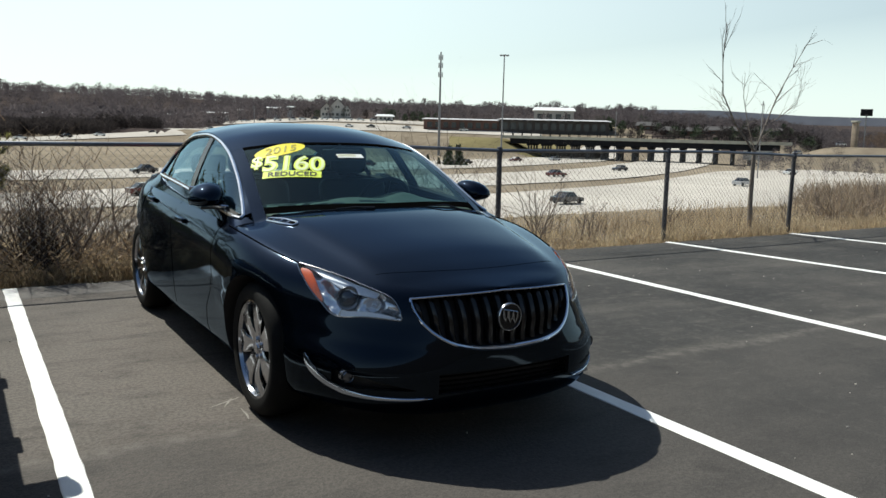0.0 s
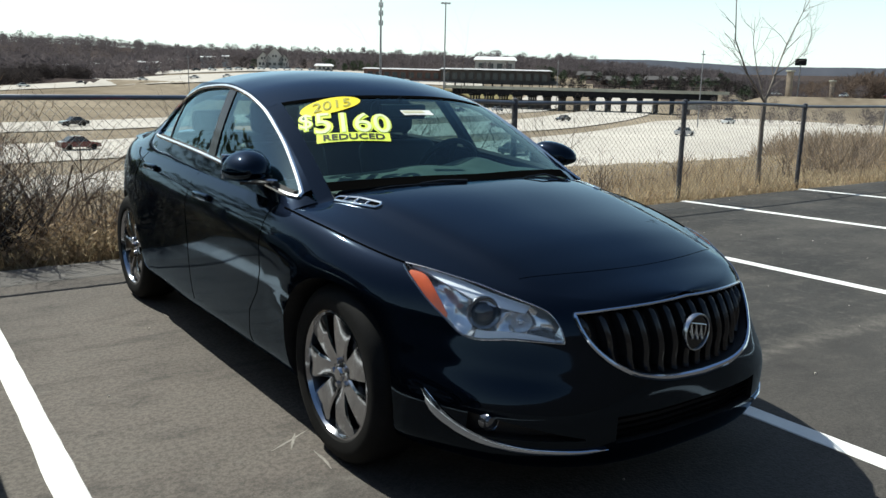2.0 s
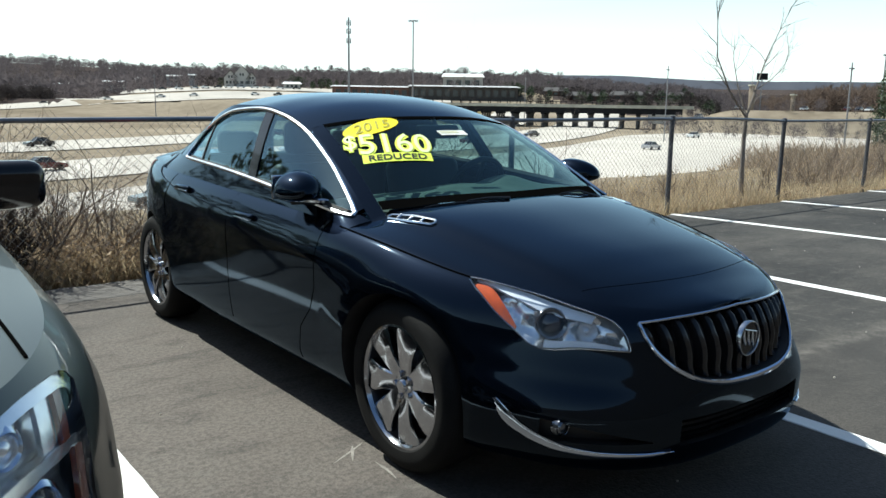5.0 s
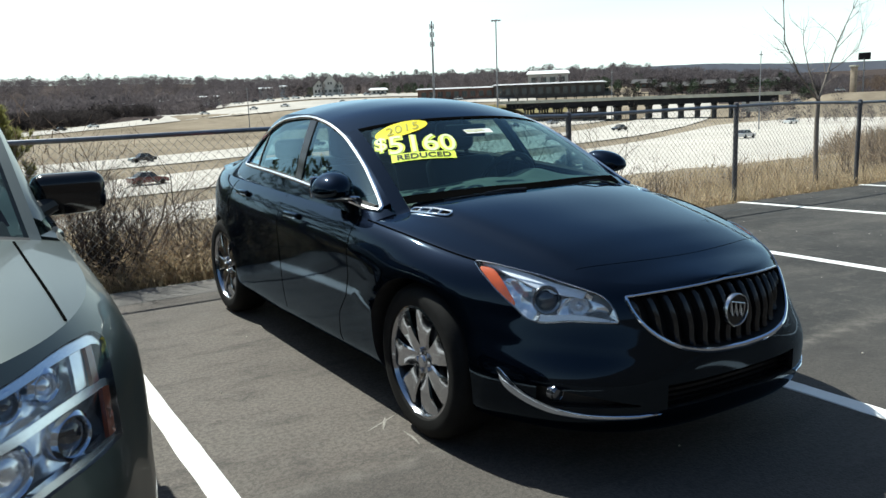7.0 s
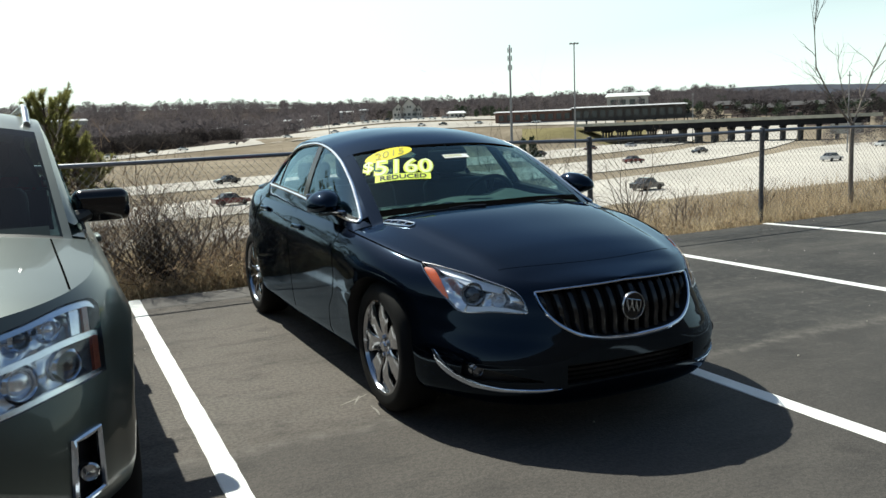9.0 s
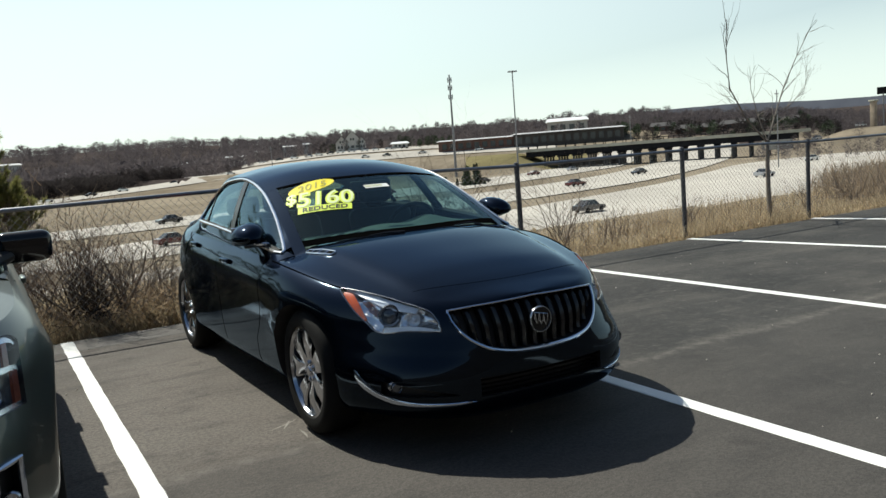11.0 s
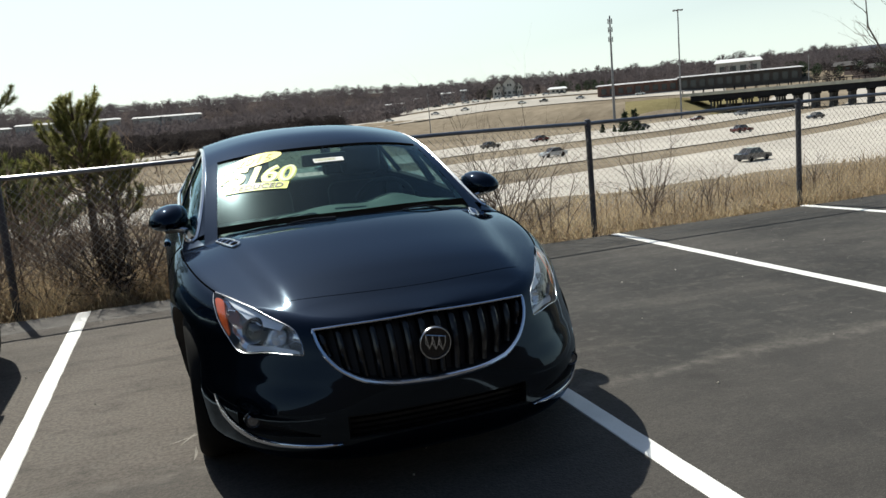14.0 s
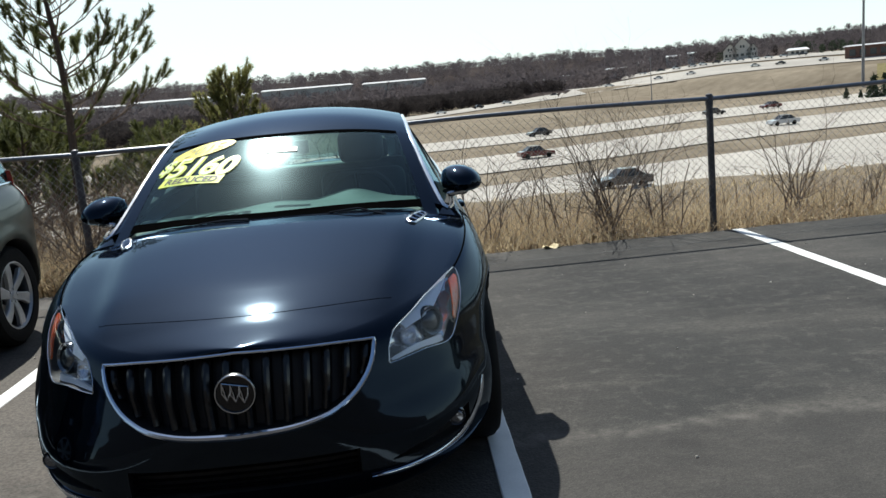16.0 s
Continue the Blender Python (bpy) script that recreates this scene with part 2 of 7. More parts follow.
M_RED = mat("tail_lamp_red", (0.28, 0.008, 0.01), 0.12, 0.0, coat=1.0, spread=0.3, scale=30, fine=100)
M_CABIN = mat("cabin_dark", (0.012, 0.012, 0.013), 0.8, spread=0.3, scale=10, fine=90)
M_SEAT = mat("dark_leather", (0.02, 0.02, 0.021), 0.5, spread=0.3, scale=12, fine=160, bump=0.0006)
M_DASH = mat("dashboard_plastic", (0.11, 0.122, 0.112), 0.6, spread=0.25, scale=9, fine=260, bump=0.0005)
M_YELLOW = mat("yellow_sticker", (0.95, 0.78, 0.02), 0.45, spread=0.06, scale=8, fine=60)
M_LIME = mat("lime_sticker", (0.80, 0.93, 0.10), 0.45, spread=0.05, scale=8, fine=60)
M_NUMERAL = mat("pale_lime_sticker", (0.86, 0.95, 0.50), 0.45, spread=0.05, scale=8, fine=60)
M_WIPER = mat("wiper_black", (0.02, 0.02, 0.02), 0.2, spec=0.8, spread=0.3, scale=20, fine=90)
M_PALE = mat("white_sticker", (0.85, 0.87, 0.84), 0.5, spread=0.05, scale=8, fine=60)
M_INK = mat("black_ink", (0.01, 0.01, 0.01), 0.5)
M_OLIVE = mat("olive_ink", (0.42, 0.40, 0.06), 0.5)
M_SUVGLASS = glass("suv_glass", (0.25, 0.30, 0.30), 1.45, edge=0.3)
M_SUVPAINT = mat("grey_green_paint", (0.074, 0.088, 0.083), 0.43, 0.95, spread=0.06, scale=3, fine=400, coat=0.5)
M_SMOKED = mat("smoked_amber", (0.20, 0.055, 0.03), 0.2, coat=0.6, spread=0.3, scale=40, fine=300)


def asphalt_material():
    m = bpy.data.materials.new("asphalt")
    m.use_nodes = True
    nt = m.node_tree
    b = nt.nodes["Principled BSDF"]
    co = nt.nodes.new("ShaderNodeTexCoord")

    def noise_node(scale, detail=5, rough=0.55, stretch=None):
        n = nt.nodes.new("ShaderNodeTexNoise")
        n.inputs["Scale"].default_value, n.inputs["Detail"].default_value, n.inputs["Roughness"].default_value = scale, detail, rough
        if stretch:
            mp = nt.nodes.new("ShaderNodeMapping")
            mp.inputs["Scale"].default_value = stretch
            nt.links.new(co.outputs["Object"], mp.inputs["Vector"])
            nt.links.new(mp.outputs[0], n.inputs["Vector"])
        else:
            nt.links.new(co.outputs["Object"], n.inputs["Vector"])
        return n

    def ramp(source, lo, hi, a=0.0, c=1.0):
        r = nt.nodes.new("ShaderNodeMapRange")
        r.inputs["From Min"].default_value, r.inputs["From Max"].default_value = lo, hi
        r.inputs["To Min"].default_value, r.inputs["To Max"].default_value = a, c
        nt.links.new(source, r.inputs["Value"])
        return r.outputs[0]

    def mixed(f, a, c):
        n = nt.nodes.new("ShaderNodeMix")
        n.data_type = "RGBA"
        nt.links.new(f, n.inputs["Factor"])
        for key, v in (("A", a), ("B", c)):
            if isinstance(v, tuple):
                n.inputs[key].default_value = (*v, 1)
            else:
                nt.links.new(v, n.inputs[key])
        return n.outputs["Result"]

    worn = noise_node(0.55, 6, 0.6)
    streak = noise_node(0.6, 4, 0.55, (0.6, 1.2, 1.0))
    stain = noise_node(1.7, 5, 0.65)
    grit = noise_node(150, 2)
    chips = nt.nodes.new("ShaderNodeTexVoronoi")
    chips.inputs["Scale"].default_value = 95
    nt.links.new(co.outputs["Object"], chips.inputs["Vector"])
    sep = nt.nodes.new("ShaderNodeSeparateXYZ")
    nt.links.new(co.outputs["Object"], sep.inputs[0])
    wob = nt.nodes.new("ShaderNodeMath")
    wob.operation = "MULTIPLY_ADD"
    nt.links.new(worn.outputs["Fac"], wob.inputs[0])
    wob.inputs[1].default_value = 3.0
    nt.links.new(sep.outputs["X"], wob.inputs[2])
    older = ramp(wob.outputs[0], 3.2, 0.6)
    broad = noise_node(0.28, 4, 0.6)
    new_coat = mixed(ramp(worn.outputs["Fac"], 0.38, 0.66), (0.017, 0.017, 0.017), (0.041, 0.040, 0.038))
    old_coat = mixed(ramp(worn.outputs["Fac"], 0.34, 0.64), (0.066, 0.057, 0.050), (0.150, 0.128, 0.112))
    base = mixed(older, new_coat, old_coat)
    base = mixed(ramp(broad.outputs["Fac"], 0.48, 0.66, 0, 0.62), base, (0.084, 0.076, 0.068))
    base = mixed(ramp(streak.outputs["Fac"], 0.50, 0.74, 0, 0.5), base, (0.131, 0.119, 0.104))
    mottle = noise_node(11, 4, 0.65)
    fleck = noise_node(48, 3, 0.6)
    blot = noise_node(2.6, 6, 0.68, (0.55, 1.5, 1.0))
    base = mixed(ramp(blot.outputs["Fac"], 0.5, 0.72, 0, 0.4), base, (0.118, 0.107, 0.093))
    base = mixed(ramp(blot.outputs["Fac"], 0.48, 0.36, 0, 0.5), base, (0.026, 0.024, 0.023))
    base = mixed(ramp(mottle.outputs["Fac"], 0.52, 0.72, 0, 0.45), base, (0.123, 0.113, 0.102))
    base = mixed(ramp(fleck.outputs["Fac"], 0.56, 0.42, 0, 0.4), base, (0.020, 0.019, 0.018))
    strip = nt.nodes.new("ShaderNodeMath")
    strip.operation = "MULTIPLY"
    nt.links.new(ramp(sep.outputs["Y"], 3.44, 3.50), strip.inputs[0])
    nt.links.new(ramp(sep.outputs["X"], 0.6, -0.6, 0.1, 0.8), strip.inputs[1])
    base = mixed(strip.outputs[0], base, (0.139, 0.131, 0.123))
    wavy = nt.nodes.new("ShaderNodeMath")
    wavy.operation = "MULTIPLY_ADD"
    nt.links.new(worn.outputs["Fac"], wavy.inputs[0])
    wavy.inputs[1].default_value = 0.3
    nt.links.new(sep.outputs["Y"], wavy.inputs[2])
    apart = nt.nodes.new("ShaderNodeMath")
    apart.operation = "ABSOLUTE"
    shift = nt.nodes.new("ShaderNodeMath")
    shift.operation = "ADD"
    nt.links.new(wavy.outputs[0], shift.inputs[0])
    shift.inputs[1].default_value = 0.01
    nt.links.new(shift.outputs[0], apart.inputs[0])
    dusty = nt.nodes.new("ShaderNodeMath")
    dusty.operation = "MULTIPLY"
    nt.links.new(ramp(apart.outputs[0], 0.085, 0.0), dusty.inputs[0])
    nt.links.new(ramp(mottle.outputs["Fac"], 0.36, 0.62, 0.04, 0.42), dusty.inputs[1])
    base = mixed(ramp(wavy.outputs[0], 0.05, -0.03, 0.0, 0.42), base, (0.037, 0.034, 0.032))
    base = mixed(dusty.outputs[0], base, (0.189, 0.172, 0.152))
    base = mixed(ramp(stain.outputs["Fac"], 0.6, 0.7, 0, 0.5), base, (0.018, 0.016, 0.016))
    base = mixed(ramp(grit.outputs["Fac"], 0.55, 0.8, 0, 0.5), base, (0.148, 0.135, 0.123))
    base = mixed(ramp(chips.outputs["Distance"], 0.0, 0.35, 0.55, 0.0), base, (0.016, 0.016, 0.016))
    nt.links.new(base, b.inputs["Base Color"])
    b.inputs["Roughness"].default_value = 0.86
    b.inputs["Specular IOR Level"].default_value = 0.3
    bp = nt.nodes.new("ShaderNodeBump")
    bp.inputs["Strength"].default_value, bp.inputs["Distance"].default_value = 0.5, 0.004
    nt.links.new(chips.outputs["Distance"], bp.inputs["Height"])
    nt.links.new(bp.outputs[0], b.inputs["Normal"])
    return m


M_ASPHALT = asphalt_material()
M_LINE = mat("white_line_paint", (0.78, 0.78, 0.76), 0.6, spread=0.12, scale=5, fine=150, bump=0.0008)
M_TARRED = mat("tar_seam", (0.012, 0.012, 0.012), 0.55, spread=0.4, scale=5, fine=90)
M_SCRAPE = mat("scraped_asphalt", (0.21, 0.195, 0.175), 0.9, spread=0.4, scale=30, fine=200)
M_GRASS = mat("dry_grass", (0.52, 0.385, 0.24), 0.85, spread=0.6, scale=1.1, fine=20, each=0.6, leaf=0.5, tint=(0.80, 0.66, 0.44))
M_TWIG = mat("bare_twigs", (0.16, 0.118, 0.09), 0.9, spread=0.4, scale=4, fine=40)
M_BARK = mat("grey_bark", (0.19, 0.16, 0.135), 0.9, spread=0.35, scale=9, fine=60, bump=0.003)
M_GALV = mat("galvanised_steel", (0.085, 0.083, 0.092), 0.55, 0.4, spread=0.25, scale=6, fine=80)
M_WIRE = mat("fence_wire", (0.20, 0.20, 0.20), 0.55, 0.5, spread=0.25, scale=6, fine=80)
M_RAIL = mat("rail_steel", (0.22, 0.225, 0.24), 0.36, 0.85, spread=0.25, scale=6, fine=80)
M_YOUNG = mat("young_needles", (0.20, 0.205, 0.075), 0.8, spread=0.4, scale=1.3, fine=18, each=0.6, tint=(0.31, 0.30, 0.10), leaf=0.65)
M_NEEDLE = mat("pine_needles", (0.115, 0.135, 0.05), 0.8, spread=0.4, scale=1.3, fine=18, each=0.6, tint=(0.19, 0.20, 0.055), leaf=0.4)
M_CONIFER = mat("dark_conifer", (0.034, 0.052, 0.022), 0.85, spread=0.5, scale=0.6, fine=6, each=0.5)
# winter grey-brown, greyed and lifted in the base colour for distance haze
M_WOOD_FAR = mat("hazy_bare_woodland", (0.116, 0.100, 0.103), 0.95, spec=0.0, spread=0.4, scale=0.03, fine=0.4, each=0.5, leaf=0.45)
M_WOOD_NEAR = mat("dark_woodland", (0.050, 0.043, 0.042), 0.95, spec=0.0, spread=0.4, scale=0.05, fine=0.6, each=0.5, leaf=0.4)
M_CONCRETE = mat("highway_concrete", (0.43, 0.40, 0.36), 0.9, spec=0.0, spread=0.2, scale=0.05, fine=1.2)
M_VERGE = mat("olive_verge", (0.18, 0.155, 0.082), 0.95, spec=0.0, spread=0.3, scale=0.05, fine=0.5)
M_FIELD = mat("far_ground", (0.255, 0.208, 0.155), 0.95, spec=0.0, spread=0.5, scale=0.02, fine=0.25, tint=(0.31, 0.262, 0.20))
M_WOODFLOOR = mat("woodland_floor", (0.06, 0.049, 0.046), 0.95, spec=0.0, spread=0.5, scale=0.01, fine=0.12)
M_BEAM = mat("bridge_steel", (0.016, 0.016, 0.018), 0.85, spec=0.05, spread=0.3, scale=0.5, fine=5)
# column concrete, its base colour darkened for the shade under the deck
M_COLUMN = mat("shaded_column", (0.075, 0.072, 0.07), 0.9, spread=0.3, scale=0.5, fine=5)
M_PIER = mat("bridge_concrete", (0.40, 0.385, 0.32), 0.85, spread=0.25, scale=0.5, fine=5)
M_WALLBRICK = mat("red_brick", (0.12, 0.065, 0.052), 0.9, spread=0.3, scale=0.3, fine=5)
M_WALLPALE = mat("pale_siding", (0.42, 0.40, 0.37), 0.85, spread=0.15, scale=0.3, fine=5)
M_ROOFPALE = mat("white_roof", (0.66, 0.67, 0.68), 0.7, spread=0.1, scale=0.2, fine=4)
M_ROOFGREY = mat("grey_roof", (0.40, 0.40, 0.41), 0.75, spread=0.2, scale=0.2, fine=4)
M_ROOFDARK = mat("dark_shingle", (0.06, 0.055, 0.055), 0.9, spread=0.3, scale=0.4, fine=6)
M_SHOPDARK = mat("dark_shop_front", (0.05, 0.042, 0.038), 0.8, spread=0.35, scale=0.3, fine=4)
M_PANE = mat("dark_panes", (0.02, 0.024, 0.03), 0.1)
M_PAPER = mat("litter_paper", (0.75, 0.62, 0.35), 0.7, spread=0.15, scale=15, fine=90)
M_POLE = mat("grey_pole", (0.20, 0.20, 0.21), 0.6, spread=0.25, scale=1, fine=12)


# == vehicles ==
class Shell:
    """The painted skin of a car, in its own space: x across, -y ahead, front axle at y = 0, z up."""

    def __init__(self, axle, hub, arch, flare, waist, nf, nr, ycf, ycr, belt, ztop, zbot, wide, nose, tail, crown, zc, zr, wr, crease=0.0, rear_in=0.0):
        self.crease, self.rear_in = crease, rear_in
        self.axle, self.hub, self.arch, self.flare, self.waist = axle, hub, arch, flare, waist
        self.nr, self.ycf, self.ycr, self.belt = nr, ycf, ycr, belt
        self.nf = hermite(nf)
        self.ztop, self.zbot, self.wide, self.nose, self.tail = (hermite(c) for c in (ztop, zbot, wide, nose, tail))
        self.crown, self.zc, self.zr, self.wr = (hermite(c) for c in (crown, zc, zr, wr))

    def skin(self, v, i, count):
        """The point at level v (0 sill, 1 shoulder) and place i of the half outline."""
        nf, ns, nr = count
        w, yf, yr = self.wide(v), self.nose(v), self.tail(v)
        if i < nf:
            a = math.pi / 2 * i / nf
            x = w * math.sin(a) ** (2 / self.nf(v))
            y = self.ycf - (self.ycf - yf) * math.cos(a) ** (2 / self.nf(v))
        elif i <= nf + ns:
            x, y = w, self.ycf + (self.ycr - self.ycf) * (i - nf) / ns
        else:
            a = math.pi / 2 * (i - nf - ns) / nr
            x = w * max(0.0, math.cos(a)) ** (2 / self.nr)
            y = self.ycr + (yr - self.ycr) * math.sin(a) ** (2 / self.nr)
        x *= (1 - self.waist * math.exp(-((y - self.axle / 2) / 0.8) ** 2) * (1 - v) * v) * self.drawn_in(y)
        z = self.zbot(y) + (self.ztop(y) - self.zbot(y)) * v
        for yw in (0.0, self.axle):
            r = math.hypot(y - yw, z - self.hub)
            x += self.flare * math.exp(-((r - self.arch - 0.03) / 0.07) ** 2) * min(1.0, x / 0.6)
        return x, y, z

    def body(self, count=(30, 44, 22), levels=34, across=44):
        bm = bmesh.new()
        n = sum(count) + 1
        ring = lambda v: [self.skin(v, i, count) for i in range(n)]
        loops = [ring(j / levels) for j in range(levels + 1)]
        full = [[(-x, y, z) for x, y, z in r[::-1]] + [p for p in r[1:-1]] for r in loops]
        grid(bm, full, closed_u=True)
        for top in (True, False):
            rows = []
            for x, y, z in loops[-1 if top else 0]:
                row = []
                for k in range(across + 1):
                    s = 2 * k / across - 1
                    lift = self.lift(x * s, y, x) if top else 0
                    row.append((x * s, y, z + lift))
                rows.append(row)
            grid(bm, rows)
        bmesh.ops.remove_doubles(bm, verts=bm.verts, dist=2e-4)
        bmesh.ops.dissolve_degenerate(bm, dist=1e-5, edges=bm.edges)
        bmesh.ops.recalc_face_normals(bm, faces=bm.faces)
        return bm

    def lift(self, x, y, edge):
        """How far the lid stands over its edge: a crown, and a raised middle with a crease at its flanks."""
        s = min(1.0, abs(x) / max(edge, 1e-4))
        crease = self.crease * (1 / (1 + math.exp((abs(x) - 0.60 - 0.16 * y) / 0.019)) - 1 / (1 + math.exp((edge - 0.60 - 0.16 * y) / 0.019)))
        fade = max(0.0, min(1.0, (y + 0.78) / 0.35)) * max(0.0, min(1.0, (0.8 - y) / 0.3))
        return self.crown(y) * (1 - s ** 2.4) + max(0.0, crease) * fade

    def drawn_in(self, y):
        """How the plan narrows towards the tail."""
        s = max(0.0, min(1.0, (y - 1.5) / 1.6))
        return 1 - self.rear_in * s * s * (3 - 2 * s)

    def level(self, y, z):
        return max(0.0, min(1.0, (z - self.zbot(y)) / (self.ztop(y) - self.zbot(y))))

    def x_at(self, y, z):
        """Half the width of the nose at that place along it and height."""
        v = self.level(y, z)
        t = max(0.0, min(1.0, (self.ycf - y) / (self.ycf - self.nose(v))))
        return self.wide(v) * (1 - t ** self.nf(v)) ** (1 / self.nf(v))

    def y_at(self, x, z):
        """How far ahead the nose reaches at that place across it and height."""
        y = -0.8
        for _ in range(8):
            v = self.level(y, z)
            s = min(1.0, abs(x) / self.wide(v))
            y = self.ycf - (self.ycf - self.nose(v)) * (1 - s ** self.nf(v)) ** (1 / self.nf(v))
        return y

    def edge(self, y):
        """Half the width at the shoulder."""
        if y < self.ycf:
            return self.x_at(y, 9.0)
        t = max(0.0, min(1.0, (y - self.ycr) / (self.tail(1.0) - self.ycr)))
        return self.wide(1.0) * (1 - t ** self.nr) ** (1 / self.nr) * self.drawn_in(y)

    def flank_x(self, y, z):
        """Half the width of the flank anywhere along the car."""
        v = self.level(y, z)
        if y < self.ycf:
            return self.x_at(y, z)
        t = max(0.0, min(1.0, (y - self.ycr) / (self.tail(v) - self.ycr)))
        x = self.wide(v) * (1 - t ** self.nr) ** (1 / self.nr)
        return x * (1 - self.waist * math.exp(-((y - self.axle / 2) / 0.8) ** 2) * (1 - v) * v) * self.drawn_in(y)

    def lid(self, x, y):
        """The height of the bonnet."""
        edge = max(self.x_at(y, 9.0), 0.05)
        return self.ztop(y) + self.lift(x, y, edge)

    def top(self, x, y):
        """The height of windscreen, roof and rear window."""
        w = self.wr(y)
        return self.zc(y) - (self.zc(y) - self.zr(y)) * min(1.4, abs(x) / w) ** 2.3

    def side(self, y, z, sign=1):
        """A point of the flank of the cabin at height z."""
        zb, zr = self.ztop(y), self.zr(y)
        s = max(-0.2, min(1.2, (z - zb) / max(zr - zb, 0.02)))
        belt = min(self.belt, self.edge(y) - 0.003)
        x = belt + (min(self.wr(y), belt - 0.005) - belt) * s + 0.018 * 4 * max(0.0, s * (1 - s))
        return Vector((sign * x, y, z))


def carve(bm, cutter, name, materials):
    """The mesh of bm less the volumes of cutter, whose faces take the last material."""
    bmesh.ops.recalc_face_normals(cutter, faces=cutter.faces)
    a = new("body_block", mesh_of(bm, name, materials[:1], smooth=False))
    c = new("cutter_block", mesh_of(cutter, "cutter", materials[1:], smooth=False))
    mod = a.modifiers.new("cut", "BOOLEAN")
    mod.operation, mod.solver, mod.object = "DIFFERENCE", "EXACT", c
    mod.material_mode = "TRANSFER"
    dg = bpy.context.evaluated_depsgraph_get()
    me = bpy.data.meshes.new_from_object(a.evaluated_get(dg))
    me.name = name
    bpy.data.objects.remove(a)
    bpy.data.objects.remove(c)
    me.polygons.foreach_set("use_smooth", [True] * len(me.polygons))
    me.set_sharp_from_angle(angle=radians(30))
    return me


def sheet(bm, us, lo, hi, rows, place):
    """A sheet between two lines: place(u, w) for u in us and w from lo(u) to hi(u)."""
    pts = []
    for j in range(rows + 1):
        pts.append([place(u, lo(u) + (hi(u) - lo(u)) * j / rows) for u in us])
    grid(bm, pts)
    bmesh.ops.remove_doubles(bm, verts=bm.verts, dist=3e-4)
    bmesh.ops.dissolve_degenerate(bm, dist=1e-5, edges=bm.edges)


def steps(a, b, n):
    return [a + (b - a) * i / n for i in range(n + 1)]


REGAL = Shell(
    axle=2.728, hub=0.335, arch=0.352, flare=0.014, waist=0.03,
    nf=[(0, 3.0), (0.35, 2.95), (0.6, 2.5), (0.8, 2.3), (1, 2.3)], nr=2.15, ycf=0.50, ycr=2.15, belt=0.845,
    ztop=[(-0.86, 0.705), (-0.55, 0.745), (-0.26, 0.79), (0.2, 0.865), (0.6, 0.9), (1.2, 0.925), (2.0, 0.955), (2.8, 0.975), (3.3, 0.985), (3.86, 0.99)],
    zbot=[(-0.9, 0.17), (-0.5, 0.17), (0.4, 0.185), (2.4, 0.19), (3.2, 0.23), (3.8, 0.27)],
    wide=[(0, 0.79), (0.05, 0.855), (0.15, 0.895), (0.35, 0.915), (0.6, 0.925), (0.78, 0.93), (0.88, 0.912), (0.95, 0.885), (1, 0.848)],
    nose=[(0, -0.84), (0.08, -0.905), (0.2, -0.925), (0.3, -0.928), (0.5, -0.93), (0.7, -0.915), (0.88, -0.882), (0.96, -0.862), (1, -0.835)],
    tail=[(0, 3.74), (0.15, 3.82), (0.45, 3.87), (0.8, 3.86), (0.95, 3.84), (1, 3.80)],
    crown=[(-0.85, 0.012), (-0.6, 0.045), (-0.2, 0.075), (0.3, 0.085), (0.5, 0.05), (3.0, 0.03), (3.8, 0.02)],
    zc=[(0.22, 0.945), (0.5, 1.098), (0.783, 1.243), (1.05, 1.355), (1.3, 1.415), (1.6, 1.443), (1.9, 1.447), (2.3, 1.415), (2.6, 1.34), (2.85, 1.245), (3.15, 1.11), (3.45, 1.015)],
    zr=[(0.36, 0.885), (0.6, 1.03), (0.85, 1.165), (1.1, 1.272), (1.35, 1.335), (1.65, 1.368), (1.95, 1.368), (2.2, 1.325), (2.4, 1.25), (2.6, 1.16), (2.9, 1.055), (3.2, 1.01), (3.45, 0.992)],
    wr=[(0.3, 0.75), (0.6, 0.71), (0.85, 0.675), (1.1, 0.646), (1.5, 0.624), (2.0, 0.612), (2.6, 0.6), (3.0, 0.61), (3.4, 0.66)],
    crease=0.022, rear_in=0.028,
)


def slab(bm, us, lo, hi, rows, place, way, out, inn):
    """A closed block over a sheet: its faces lie out ahead of and inn behind the sheet, along way."""
    way = Vector(way).normalized()
    a = [[Vector(place(u, lo(u) + (max(hi(u), lo(u) + 0.003) - lo(u)) * j / rows)) for u in us] for j in range(rows + 1)]
    va = grid(bm, [[p + way * out for p in r] for r in a])
    vb = grid(bm, [[p - way * inn for p in r[::-1]] for r in a])
    n = len(us) - 1
    rim = [(0, i) for i in range(n)] + [(j, n) for j in range(rows)] + [(rows, n - i) for i in range(n)] + [(rows - j, 0) for j in range(rows)]
    for (j, i), (l, k) in zip(rim, rim[1:] + rim[:1]):
        bm.faces.new((va[j][i], va[l][k], vb[l][n - k], vb[j][n - i]))


def disc_block(bm, centre, radius, x0, x1, seg=56):
    rows = [[(x, centre[0] + radius * math.cos(2 * math.pi * k / seg), centre[1] + radius * math.sin(2 * math.pi * k / seg)) for k in range(seg)] for x in (x0, x1)]
    vs = grid(bm, rows, closed_u=True)
    bm.faces.new(vs[0][::-1])
    bm.faces.new(vs[1])


